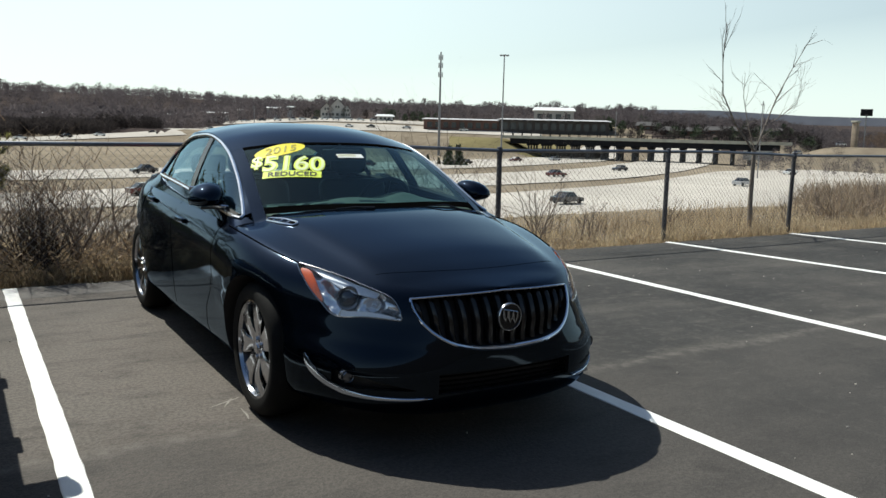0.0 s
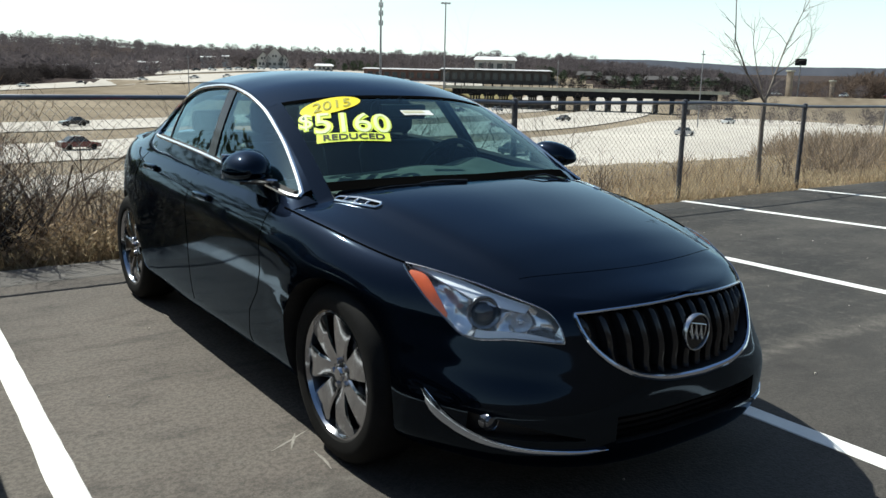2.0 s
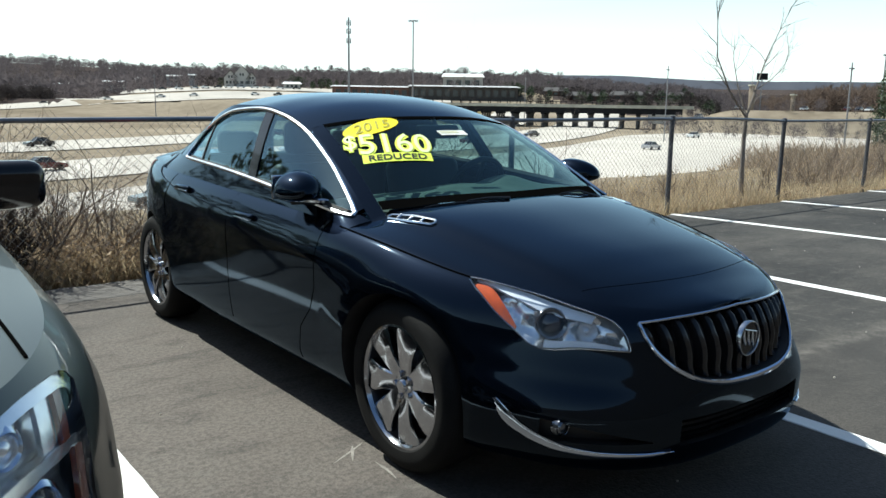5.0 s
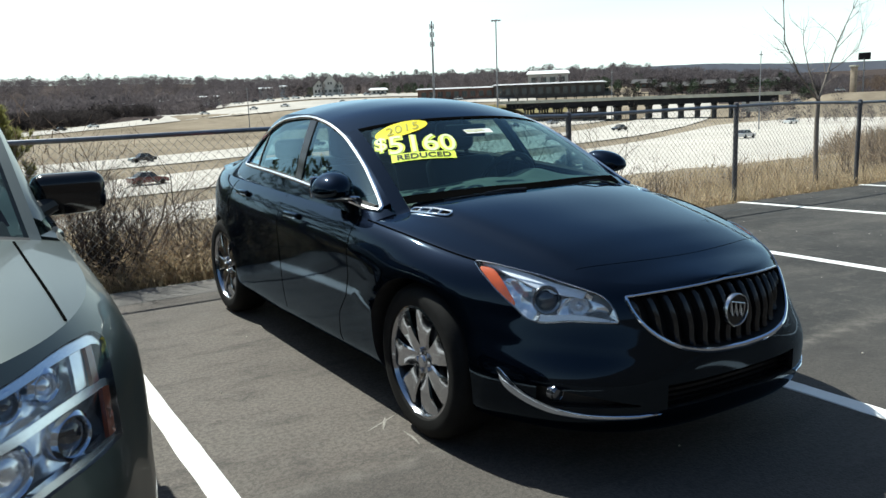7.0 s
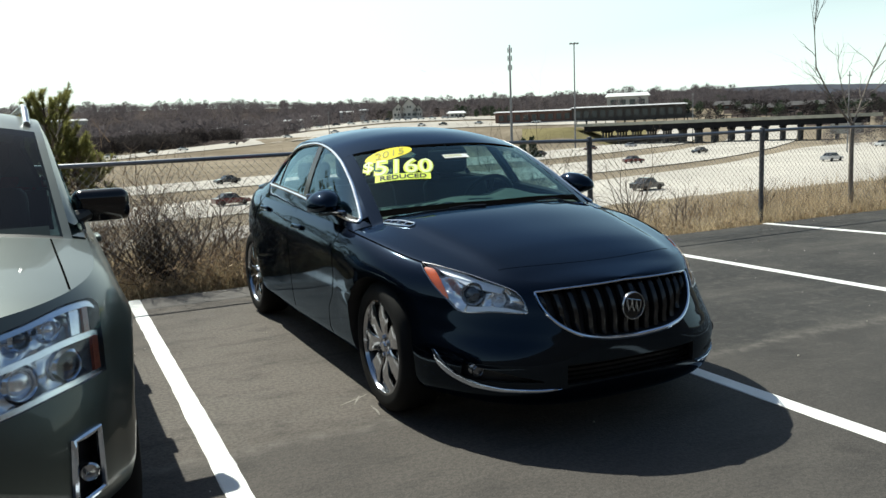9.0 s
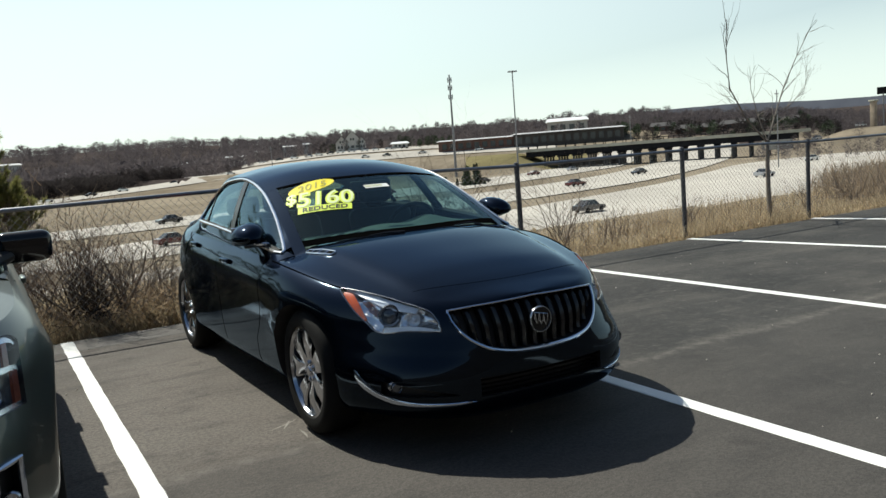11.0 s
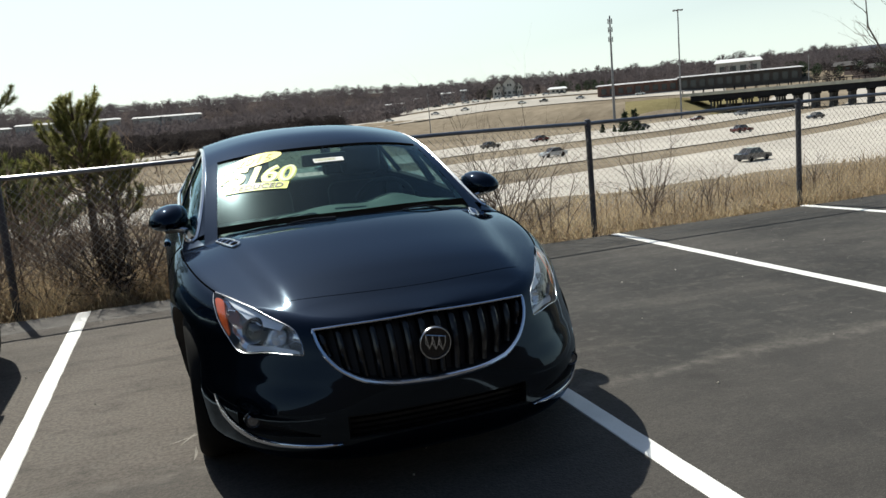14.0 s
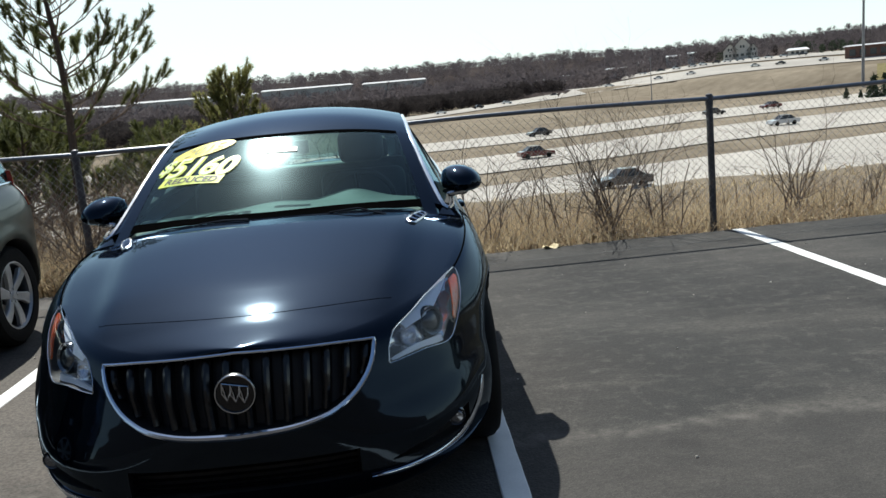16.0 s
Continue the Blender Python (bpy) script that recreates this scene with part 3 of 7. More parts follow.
def wheel(parent, place, sign, radius=0.335, width=0.225, rim=0.236, spokes=7, metal=None, spoke_in=0.036, spoke_out=0.080):
    """A wheel with its axle along x; sign tells which way its face looks."""
    hub = new("wheel")
    hub.parent = parent
    hub.matrix_basis = pose(*place)
    h = width / 2
    metal = metal or M_WHEEL
    bm = bmesh.new()
    s = sign
    lathe(bm, [(rim - 0.005, s * (h - 0.015)), (rim + 0.01, s * h), (rim + 0.045, s * (h + 0.006)), (radius - 0.03, s * h), (radius - 0.008, s * (h - 0.022)),
               (radius, s * (h - 0.05)), (radius, -s * (h - 0.05)), (radius - 0.012, -s * (h - 0.015)), (rim, -s * h), (rim - 0.005, -s * (h - 0.02))], 56)
    bmesh.ops.recalc_face_normals(bm, faces=bm.faces)
    part("tyre", bm, M_RUBBER, hub, "black rubber tyre")
    bm = bmesh.new()
    lathe(bm, [(rim + 0.004, s * (h - 0.006)), (rim - 0.004, s * (h - 0.004)), (rim - 0.009, s * (h - 0.014)), (rim - 0.012, s * (h - 0.022))], 56)
    part("rim", bm, metal, hub)
    bm = bmesh.new()
    lathe(bm, [(rim - 0.012, s * (h - 0.022)), (rim - 0.022, s * (h - 0.05)), (rim - 0.03, -s * h), (rim, -s * h)], 56)
    part("rim_barrel", bm, M_BARREL, hub, "dull dark rim barrel")
    face = h - 0.022
    for k in range(spokes):
        bm = bmesh.new()
        turn = Matrix.Rotation(2 * math.pi * (k + 0.25) / spokes, 4, "X")
        rows = []
        for i in range(7):
            q = i / 6
            r = 0.045 + (rim - 0.009 - 0.045) * q
            half = spoke_in * (1 - q) + spoke_out * (0.45 * q + 0.55 * q ** 2.0) * (1 - 0.22 * max(0.0, q - 0.85) / 0.15)
            bow = face - 0.008 + 0.010 * math.sin(math.pi * q) + 0.014 * q
            rows.append([turn @ Vector((s * (bow - d), half * c + 0.012 * q * q, r))
                         for c, d in ((-1, 0.03), (-1, 0.006), (-0.8, 0.0), (0, 0.005), (0.8, 0.0), (1, 0.006), (1, 0.03))])
        grid(bm, rows)
        bmesh.ops.recalc_face_normals(bm, faces=bm.faces)
        part("spoke", bm, metal, hub)
    bm = bmesh.new()
    lathe(bm, [(0.001, s * (face + 0.004)), (0.022, s * (face + 0.004)), (0.027, s * face), (0.03, s * (face - 0.008)), (0.062, s * (face - 0.014)), (0.066, s * (face - 0.03)), (0.066, s * (face - 0.05))], 32)
    part("hub_cap", bm, metal, hub)
    for k in range(5):
        bm = bmesh.new()
        a = 2 * math.pi * k / 5
        lathe(bm, [(0.001, s * face), (0.009, s * face), (0.011, s * (face - 0.004)), (0.011, s * (face - 0.03))], 8)
        bmesh.ops.translate(bm, vec=(0, 0.047 * math.cos(a), 0.047 * math.sin(a)), verts=bm.verts)
        part("lug_nut", bm, metal, hub)
    bm = bmesh.new()
    lathe(bm, [(0.06, s * (face - 0.075)), (0.155, s * (face - 0.075)), (0.155, s * (face - 0.1)), (0.06, s * (face - 0.1))], 36, closed=True)
    part("brake_disc", bm, M_DISC, hub)
    bm = bmesh.new()
    lathe(bm, [(0.001, -s * (h - 0.05)), (rim - 0.03, -s * (h - 0.05))], 32)
    part("inner_shield", bm, M_TRIM, hub)
    return hub



# == the black saloon ==
def text_sheet(body, bold=0.0):
    """Letters as a flat mesh, fitted into the unit square."""
    cu = bpy.data.curves.new("letters", "FONT")
    cu.body, cu.offset, cu.resolution_u = body, bold, 4
    ob = new("letters", cu)
    me = bpy.data.meshes.new_from_object(ob.evaluated_get(bpy.context.evaluated_depsgraph_get()))
    bpy.data.objects.remove(ob)
    bm = bmesh.new()
    bm.from_mesh(me)
    bpy.data.meshes.remove(me)
    x0, x1 = min(v.co.x for v in bm.verts), max(v.co.x for v in bm.verts)
    y0, y1 = min(v.co.y for v in bm.verts), max(v.co.y for v in bm.verts)
    for v in bm.verts:
        v.co = Vector(((v.co.x - x0) / (x1 - x0), (v.co.y - y0) / (y1 - y0), 0))
    return bm


def build_saloon():
    S = REGAL
    car = thing("sedan", "glossy black four-door saloon with chrome trim and price stickers, parked", "car", (0.018, 0, 0), -0.6)
    cut = bmesh.new()
    for sg in (1, -1):
        for yw in (0.0, S.axle):
            disc_block(cut, (yw, S.hub + 0.01), S.arch, sg * 0.5, sg * 1.2)
    box(cut, -0.70, 0.70, 0.66, 2.95, 0.42, 1.3)
    # grille opening
    top_line = hermite([(0, 0.704), (0.3, 0.694), (0.44, 0.682)])
    low_line = hermite([(0, 0.472), (0.14, 0.478), (0.27, 0.5), (0.35, 0.54), (0.40, 0.59), (0.425, 0.64), (0.432, 0.678)])
    front = lambda x, z: (x, S.y_at(x, z), z)
    gx = [0.432 * math.sin(math.pi / 2 * k / 20) for k in range(-20, 21)]
    slab(cut, gx, lambda x: low_line(abs(x)), lambda x: top_line(abs(x)), 8, front, (0, -1, 0), 0.15, 0.075)
    # lamps
    hl_hi = hermite([(-0.762, 0.604), (-0.735, 0.655), (-0.70, 0.69), (-0.665, 0.706), (-0.585, 0.73), (-0.45, 0.764), (-0.32, 0.785), (-0.255, 0.79)])
    hl_lo = hermite([(-0.762, 0.597), (-0.66, 0.602), (-0.57, 0.592), (-0.53, 0.60), (-0.47, 0.643), (-0.40, 0.69), (-0.33, 0.74), (-0.255, 0.784)])
    hy = steps(-0.762, -0.255, 26)
    skin_pt = lambda sg, dx=0.0: (lambda y, z: (sg * (S.x_at(y, z) + dx), y, z))
    for sg in (1, -1):
        slab(cut, hy, hl_lo, hl_hi, 6, skin_pt(sg), (sg * 0.62, -0.75, 0.22), 0.1, 0.1)
    # lower air intake and fog lamp hollows
    slab(cut, steps(-0.36, 0.36, 16), lambda x: 0.285, lambda x: 0.375, 3, front, (0, -1, 0), 0.12, 0.07)
    for sg in (1, -1):
        slab(cut, [sg * x for x in steps(0.46, 0.735, 12)], lambda x: 0.305, lambda x: 0.305 + 0.075 * (abs(x) - 0.44) / 0.3, 3, front, (sg * 0.35, -1, 0), 0.12, 0.05)
    me = carve(S.body(), cut, "body", [M_PAINT, M_TRIM])
    body = new("body", me)
    body.parent = car

    # cabin: windscreen, roof, rear window, pillars
    ws_lo = lambda s: 0.295 + 0.15 * s * s
    ws_hi = lambda s: 0.965 + 0.10 * s * s
    rw_lo = lambda s: 2.56 - 0.06 * s * s
    rw_hi = lambda s: 3.34 - 0.16 * s * s
    crown = lambda ins: (lambda s, y: (s * (S.wr(y) - ins), y, S.top(s * (S.wr(y) - ins), y)))
    ss = steps(-1, 1, 28)
    bm = bmesh.new()
    sheet(bm, ss, ws_lo, ws_hi, 22, crown(0.066))
    part("windscreen", bm, M_GLASS, car, "tinted windscreen with stickers")
    bm = bmesh.new()
    sheet(bm, ss, rw_lo, rw_hi, 12, crown(0.075))
    part("rear_window", bm, M_GLASS, car)
    bm = bmesh.new()
    sheet(bm, ss, lambda s: ws_hi(min(1, abs(s) * 1.08)) + 0.002, lambda s: rw_lo(s) - 0.002, 30, crown(0.0))
    thicken(bm, 0.02)
    part("roof", bm, M_PAINT, car)
    for sg in (1, -1):
        for name, y0, y1, ins in (("windscreen_pillar", 0.33, 1.062, 0.066), ("rear_pillar", 2.505, 3.2, 0.075)):
            bm = bmesh.new()
            sheet(bm, steps(0, 1, 4), lambda t: y0, lambda t: y1, 20,
                  lambda t, y: (sg * (S.wr(y) - ins * (1 - t)), y, S.top(S.wr(y) - ins * (1 - t), y) + 0.001))
            thicken(bm, 0.03)
            part(name, bm, M_PAINT, car)
    # black band along the screen's lower and upper edge
    for name, lo, hi in (("screen_band_low", lambda s: ws_lo(s) - 0.03, lambda s: ws_lo(s) + 0.022), ("screen_band_high", lambda s: ws_hi(s) - 0.03, lambda s: ws_hi(s) - 0.002)):
        bm = bmesh.new()
        sheet(bm, ss, lo, hi, 3, lambda s, y: (s * (S.wr(y) - 0.066), y, S.top(s * (S.wr(y) - 0.066), y) + 0.003))
        part(name, bm, M_GAP, car)

    # flanks of the cabin
    zl = hermite([(0.47, 0.93), (0.7, 0.958), (1.14, 0.995), (1.48, 1.022), (1.88, 1.045), (2.32, 1.062)])
    zt = hermite([(0.47, 0.934), (0.65, 1.04), (0.83, 1.142), (1.05, 1.243), (1.25, 1.30), (1.45, 1.335), (1.62, 1.347), (1.9, 1.335), (2.1, 1.288), (2.25, 1.2), (2.33, 1.066)])
    zh = lambda y: min(zt(y), S.zr(y) - 0.016)
    for sg in (1, -1):
        bm = bmesh.new()
        sheet(bm, steps(0.40, 3.22, 60), lambda y: S.ztop(y) - 0.012, lambda y: zl(y) if 0.47 < y < 2.32 else min(zl(y), S.zr(y)), 4, lambda y, z: S.side(y, z, sg) - Vector((sg * (0.004 if z < S.ztop(y) else 0), 0, 0)))
        thicken(bm, 0.02)
        part("waist_panel", bm, M_PAINT, car)
        bm = bmesh.new()
        sheet(bm, steps(0.47, 2.33, 60), zh, lambda y: S.zr(y) + 0.001, 3, lambda y, z: S.side(y, z, sg))
        thicken(bm, 0.025)
        part("roof_rail", bm, M_PAINT, car)
        bm = bmesh.new()
        sheet(bm, steps(2.325, 3.22, 20), lambda y: min(zl(y), S.zr(y)), lambda y: S.zr(y) + 0.001, 5, lambda y, z: S.side(y, z, sg))
        thicken(bm, 0.02)
        part("quarter_panel", bm, M_PAINT, car)

        def slant(u):
            return 0.41 * max(0.0, min(1.0, (u - 0.6) / 0.7))

        def flank(dx, u, q):
            y = u
            for _ in range(5):
                z = zl(y) + (zh(y) - zl(y)) * q
                y = u + slant(u) * (z - 1.03)
            return S.side(y, z, sg) + Vector((sg * dx, 0, 0))

        for name, u0, u1 in (("front_door_window", 0.475, 1.345), ("rear_door_window", 1.425, 2.05), ("quarter_window", 2.06, 2.305)):
            bm = bmesh.new()
            sheet(bm, steps(u0, u1, 24), lambda u: 0, lambda u: 1, 8, lambda u, q: flank(-0.008, u, q))
            part(name, bm, M_SIDEGLASS, car)
        for name, u0, u1 in (("door_pillar", 1.342, 1.428), ("window_divider", 2.048, 2.062)):
            bm = bmesh.new()
            sheet(bm, steps(u0, u1, 3), lambda u: 0, lambda u: 1, 8, lambda u, q: flank(-0.002, u, q))
            thicken(bm, 0.03)
            part(name, bm, M_GLOSS, car)
        bm = bmesh.new()
        low = [S.side(y, zl(y) - 0.004, sg) + Vector((sg * 0.003, 0, 0)) for y in steps(0.46, 2.31, 40)]
        high = [S.side(y, zh(y) + 0.004, sg) + Vector((sg * 0.003, 0, 0)) for y in steps(2.322, 0.47, 50)]
        tube(bm, low + high + low[:1], 0.0105, 6)
        part("window_trim", bm, M_BRIGHT, car, "bright chrome window surround")

        bm = bmesh.new()
        tube(bm, [S.side(y, zl(y) - 0.006, sg) - Vector((sg * 0.026, 0, 0)) for y in steps(0.5, 2.28, 30)], 0.021, 6)
        part("inner_belt", bm, M_CABIN, car)

        # door handles, seams, sill
        for y, z in ((1.25, 0.845), (2.09, 0.905)):
            bm = bmesh.new()
            x = S.wide(S.level(y, z)) + 0.006
            box(bm, sg * x - 0.014, sg * x + 0.014, y - 0.1, y + 0.09, z - 0.014, z + 0.014, 0.011, seg=3)
            handle = part("door_handle", bm, M_PAINT, car)
            bm = bmesh.new()
            box(bm, sg * (x + 0.012) - 0.004, sg * (x + 0.012) + 0.004, y - 0.095, y + 0.085, z - 0.016, z - 0.008, 0.003)
            part("handle_trim", bm, M_CHROME, handle, "thin chrome strip")
        for pts in ([(0.54, 0.9), (0.545, 0.75), (0.555, 0.62), (0.6, 0.52), (0.7, 0.42), (0.74, 0.3), (0.74, 0.25)],
                    [(1.44, 0.93), (1.46, 0.7), (1.47, 0.45), (1.47, 0.25)],
                    [(2.33, 0.96), (2.38, 0.8), (2.36, 0.68), (2.26, 0.52), (2.2, 0.4), (2.18, 0.26)]):
            bm = bmesh.new()
            line = []
            for (y0, z0), (y1, z1) in zip(pts, pts[1:]):
                for k in range(5):
                    y, z = y0 + (y1 - y0) * k / 5, z0 + (z1 - z0) * k / 5
                    line.append((sg * (S.flank_x(y, z) - 0.001), y, z))
            tube(bm, line, 0.0028, 5)
            part("door_seam", bm, M_GAP, car)
        bm = bmesh.new()
        tube(bm, [(sg * (S.x_at(y, 9) + 0.002), y, S.ztop(y) - 0.002) for y in steps(-0.25, 0.46, 20)], 0.004, 5)
        part("bonnet_seam", bm, M_GAP, car)

        # headlamp
        lamp = new("headlamp")
        lamp.parent = car
        tagged(lamp, "clear headlamp with projector lens and amber reflector")
        way = Vector((sg * 0.62, -0.75, 0.22)).normalized()
        bm = bmesh.new()
        sheet(bm, hy, hl_lo, hl_hi, 6, skin_pt(sg))
        part("cover", bm, M_CLEAR, lamp, "clear plastic cover")
        bm = bmesh.new()
        sheet(bm, hy, hl_lo, hl_hi, 10, lambda y, z: Vector(skin_pt(sg)(y, z)) - way * (0.06 + 0.018 * math.sin(46 * y) * math.sin(60 * z)))
        part("reflector", bm, M_LAMPBOWL, lamp, "bright faceted reflector")
        bm = bmesh.new()
        rim_pts = [Vector(skin_pt(sg, 0.001)(y, hl_lo(y))) for y in hy] + [Vector(skin_pt(sg, 0.001)(y, hl_hi(y))) for y in hy[::-1]]
        tube(bm, rim_pts + rim_pts[:1], 0.002, 5)
        part("lamp_edge", bm, M_SATIN, lamp)
        # upper and lower light guides
        mid = lambda q: (lambda y: hl_lo(y) + (hl_hi(y) - hl_lo(y)) * q)
        for q0, q1, y0, y1, d in ((0.74, 0.95, -0.66, -0.28, 0.022), (0.03, 0.2, -0.745, -0.56, 0.02)):
            bm = bmesh.new()
            sheet(bm, steps(y0, y1, 16), mid(q0), mid(q1), 3, lambda y, z: Vector(skin_pt(sg)(y, z)) - way * d)
            thicken(bm, 0.012)
            part("light_guide", bm, M_LAMPWHITE, lamp, "white light guide")
        bm = bmesh.new()
        sheet(bm, steps(-0.47, -0.29, 14), lambda y: hl_lo(y) + 0.003, lambda y: hl_lo(y) + 0.034 * math.sin(math.pi * min(1, max(0.05, (y + 0.485) / 0.2))) + 0.006, 3, lambda y, z: Vector(skin_pt(sg)(y, z)) - way * 0.006)
        thicken(bm, 0.006)
        part("side_reflector", bm, M_AMBER, lamp, "amber side reflector")
        centre = Vector(skin_pt(sg)(-0.565, 0.672)) - way * 0.03
        spin = way.to_track_quat("Z", "Y").to_matrix().to_4x4()
        for name, prof, m in (("projector_ring", [(0.056, -0.03), (0.056, 0.0), (0.05, 0.012), (0.041, 0.006), (0.041, -0.03)], M_LAMPDARK),
                              ("projector_lens", [(0.041, -0.01), (0.036, 0.0), (0.026, 0.008), (0.012, 0.012), (0.001, 0.013)], M_LENS)):
            bm = bmesh.new()
            lathe(bm, prof, 32, "z")
            bmesh.ops.transform(bm, matrix=Matrix.Translation(centre) @ spin, verts=bm.verts)
            bmesh.ops.recalc_face_normals(bm, faces=bm.faces)
            part(name, bm, m, lamp)
        centre = Vector(skin_pt(sg)(-0.66, 0.655)) - way * 0.035
        bm = bmesh.new()
        lathe(bm, [(0.034, 0.0), (0.03, -0.012), (0.012, -0.03), (0.008, -0.01), (0.001, -0.006)], 24, "z")
        bmesh.ops.transform(bm, matrix=Matrix.Translation(centre) @ spin, verts=bm.verts)
        part("high_beam", bm, M_LAMPBOWL, lamp)

        # chrome blade under the fog lamp
        bm = bmesh.new()
        blade = hermite([(0.39, 0.272), (0.48, 0.266), (0.60, 0.268), (0.68, 0.279), (0.735, 0.304), (0.772, 0.337), (0.792, 0.372), (0.806, 0.42)])
        wide_b = hermite([(0.39, 0.002), (0.45, 0.008), (0.66, 0.011), (0.75, 0.013), (0.79, 0.011), (0.806, 0.005)])
        xs = steps(0.39, 0.806, 40)
        rows = []
        for x in xs:
            z = blade(x)
            slope = math.atan((blade(x + 0.004) - blade(x - 0.004)) / 0.008)
            row = []
            for a in range(10):
                c, s = math.cos(a * math.pi / 5), math.sin(a * math.pi / 5)
                px, pz = x - s * wide_b(x) * math.sin(slope), z + s * wide_b(x) * math.cos(slope)
                row.append((sg * px, S.y_at(px, pz) - 0.004 - 0.007 * c, pz))
            rows.append(row)
        grid(bm, rows, closed_u=True)
        bmesh.ops.recalc_face_normals(bm, faces=bm.faces)
        part("bumper_trim", bm, M_CHROME, car, "curved chrome bumper blade")
        bm = bmesh.new()
        fx, fz = 0.685, 0.352
        lathe(bm, [(0.001, -0.012), (0.02, -0.01), (0.026, 0.0), (0.031, -0.004), (0.033, 0.02)], 24, "y")
        bmesh.ops.transform(bm, matrix=Matrix.Translation((sg * fx, S.y_at(fx, fz) + 0.018, fz)), verts=bm.verts)
        part("fog_lamp", bm, M_LAMPDARK, car, "round fog lamp")

        # door mirror
        mirror = new("door_mirror")
        mirror.parent = car
        bm = bmesh.new()
        rows = []
        for i in range(13):
            a = math.pi * i / 12
            row = []
            for k in range(20):
                b = 2 * math.pi * k / 20
                r = max(0.02, math.sin(a)) ** (0.6 if a < math.pi / 2 else 0.95)
                y = 0.095 * r * math.cos(b)
                y = y * (1.75 if y < 0 else 0.75)
                row.append((sg * (0.888 - 0.1 * math.cos(a)), 0.785 + y + 0.02 * math.cos(a), 1.010 + r * math.sin(b) * (0.086 if b < math.pi else 0.05) * (1 + 0.1 * math.cos(a)) + 0.004 * math.cos(a)))
            rows.append(row)
        grid(bm, rows, closed_u=True)
        bmesh.ops.recalc_face_normals(bm, faces=bm.faces)
        part("housing", bm, M_PAINT, mirror, "rounded black mirror housing")
        bm = bmesh.new()
        tube(bm, [(sg * 0.80, 0.70, 0.965), (sg * 0.85, 0.735, 0.972), (sg * 0.90, 0.78, 0.975)], [0.026, 0.022, 0.03], 10)
        part("arm", bm, M_TRIM, mirror)
        bm = bmesh.new()
        tube(bm, [(sg * (0.80 + 0.165 * t), 0.640 + 0.14 * t * t, 0.972 + 0.006 * t) for t in steps(0, 1, 8)], [0.006] + [0.0105] * 7 + [0.005], 6)
        part("turn_signal", bm, M_SATIN, mirror, "bright repeater strip")
        bm = bmesh.new()
        box(bm, sg * 0.884 - 0.072, sg * 0.884 + 0.072, 0.855, 0.869, 0.965, 1.07, 0.004)
        part("mirror_glass", bm, M_CHROME, mirror, "silvered mirror glass")

        # bonnet port-hole trim
        vent = new("bonnet_vent")
        vent.parent = car
        tagged(vent, "chrome bonnet port-hole trim")
        axis0, axis1 = Vector((0.600, 0.14)), Vector((0.672, 0.37))
        along = (axis1 - axis0)
        cross = Vector((along.y, -along.x)).normalized()

        def on_lid(p, h=0.0):
            return Vector((sg * p.x, p.y, max(S.lid(p.x, p.y), S.top(p.x, p.y) if p.y > 0.3 else 0) + h))
        ring = [axis0 + along * t + cross * w for t, w in ((0, 0.0), (0.05, 0.016), (0.5, 0.02), (0.95, 0.014), (1, 0), (0.95, -0.014), (0.5, -0.02), (0.05, -0.016))]
        bm = bmesh.new()
        tube(bm, [on_lid(p, 0.004) for p in ring + ring[:1]], 0.006, 6)
        part("bezel", bm, M_BRIGHT, vent)
        for t in (0.28, 0.52, 0.76):
            bm = bmesh.new()
            c = axis0 + along * t
            tube(bm, [on_lid(c - cross * 0.018, 0.003), on_lid(c + cross * 0.018, 0.003)], 0.006, 6)
            part("bar", bm, M_BRIGHT, vent)
        bm = bmesh.new()
        vs = [bm.verts.new(on_lid(p, 0.0025)) for p in ring]
        bm.faces.new(vs)
        part("slot", bm, M_GAP, vent)

        # tail lamp
        bm = bmesh.new()
        sheet(bm, steps(3.42, 3.74, 12), lambda y: 0.82 + 0.1 * (3.74 - y), lambda y: 0.97, 5,
              lambda y, z: (sg * (S.wide(S.level(y, z)) * max(0.0, 1 - ((y - S.ycr) / (S.tail(S.level(y, z)) - S.ycr)) ** S.nr) ** (1 / S.nr) + 0.002), y, z))
        thicken(bm, 0.01)
        part("tail_lamp", bm, M_RED, car, "red tail lamp")
        for yw in (0.0, S.axle):
            wheel(car, (sg * (0.772 if yw == 0 else 0.75), yw, S.hub), sg)

    # grille
    grille = new("grille")
    grille.parent = car
    tagged(grille, "black waterfall grille with chrome surround")
    bm = bmesh.new()
    outer = [Vector(front(x, low_line(abs(x)) - 0.004)) for x in gx] + [Vector(front(x, top_line(abs(x)) + 0.003)) for x in gx[::-1]]
    outer = [p + Vector((0, -0.004, 0)) for p in outer]
    n = len(gx)
    radii = [0.0115 - 0.004 * abs(x) / 0.432 for x in gx] + [0.0055] * n
    tube(bm, outer + outer[:1], radii + radii[:1], 8)
    part("surround", bm, M_CHROME, grille, "polished chrome surround")
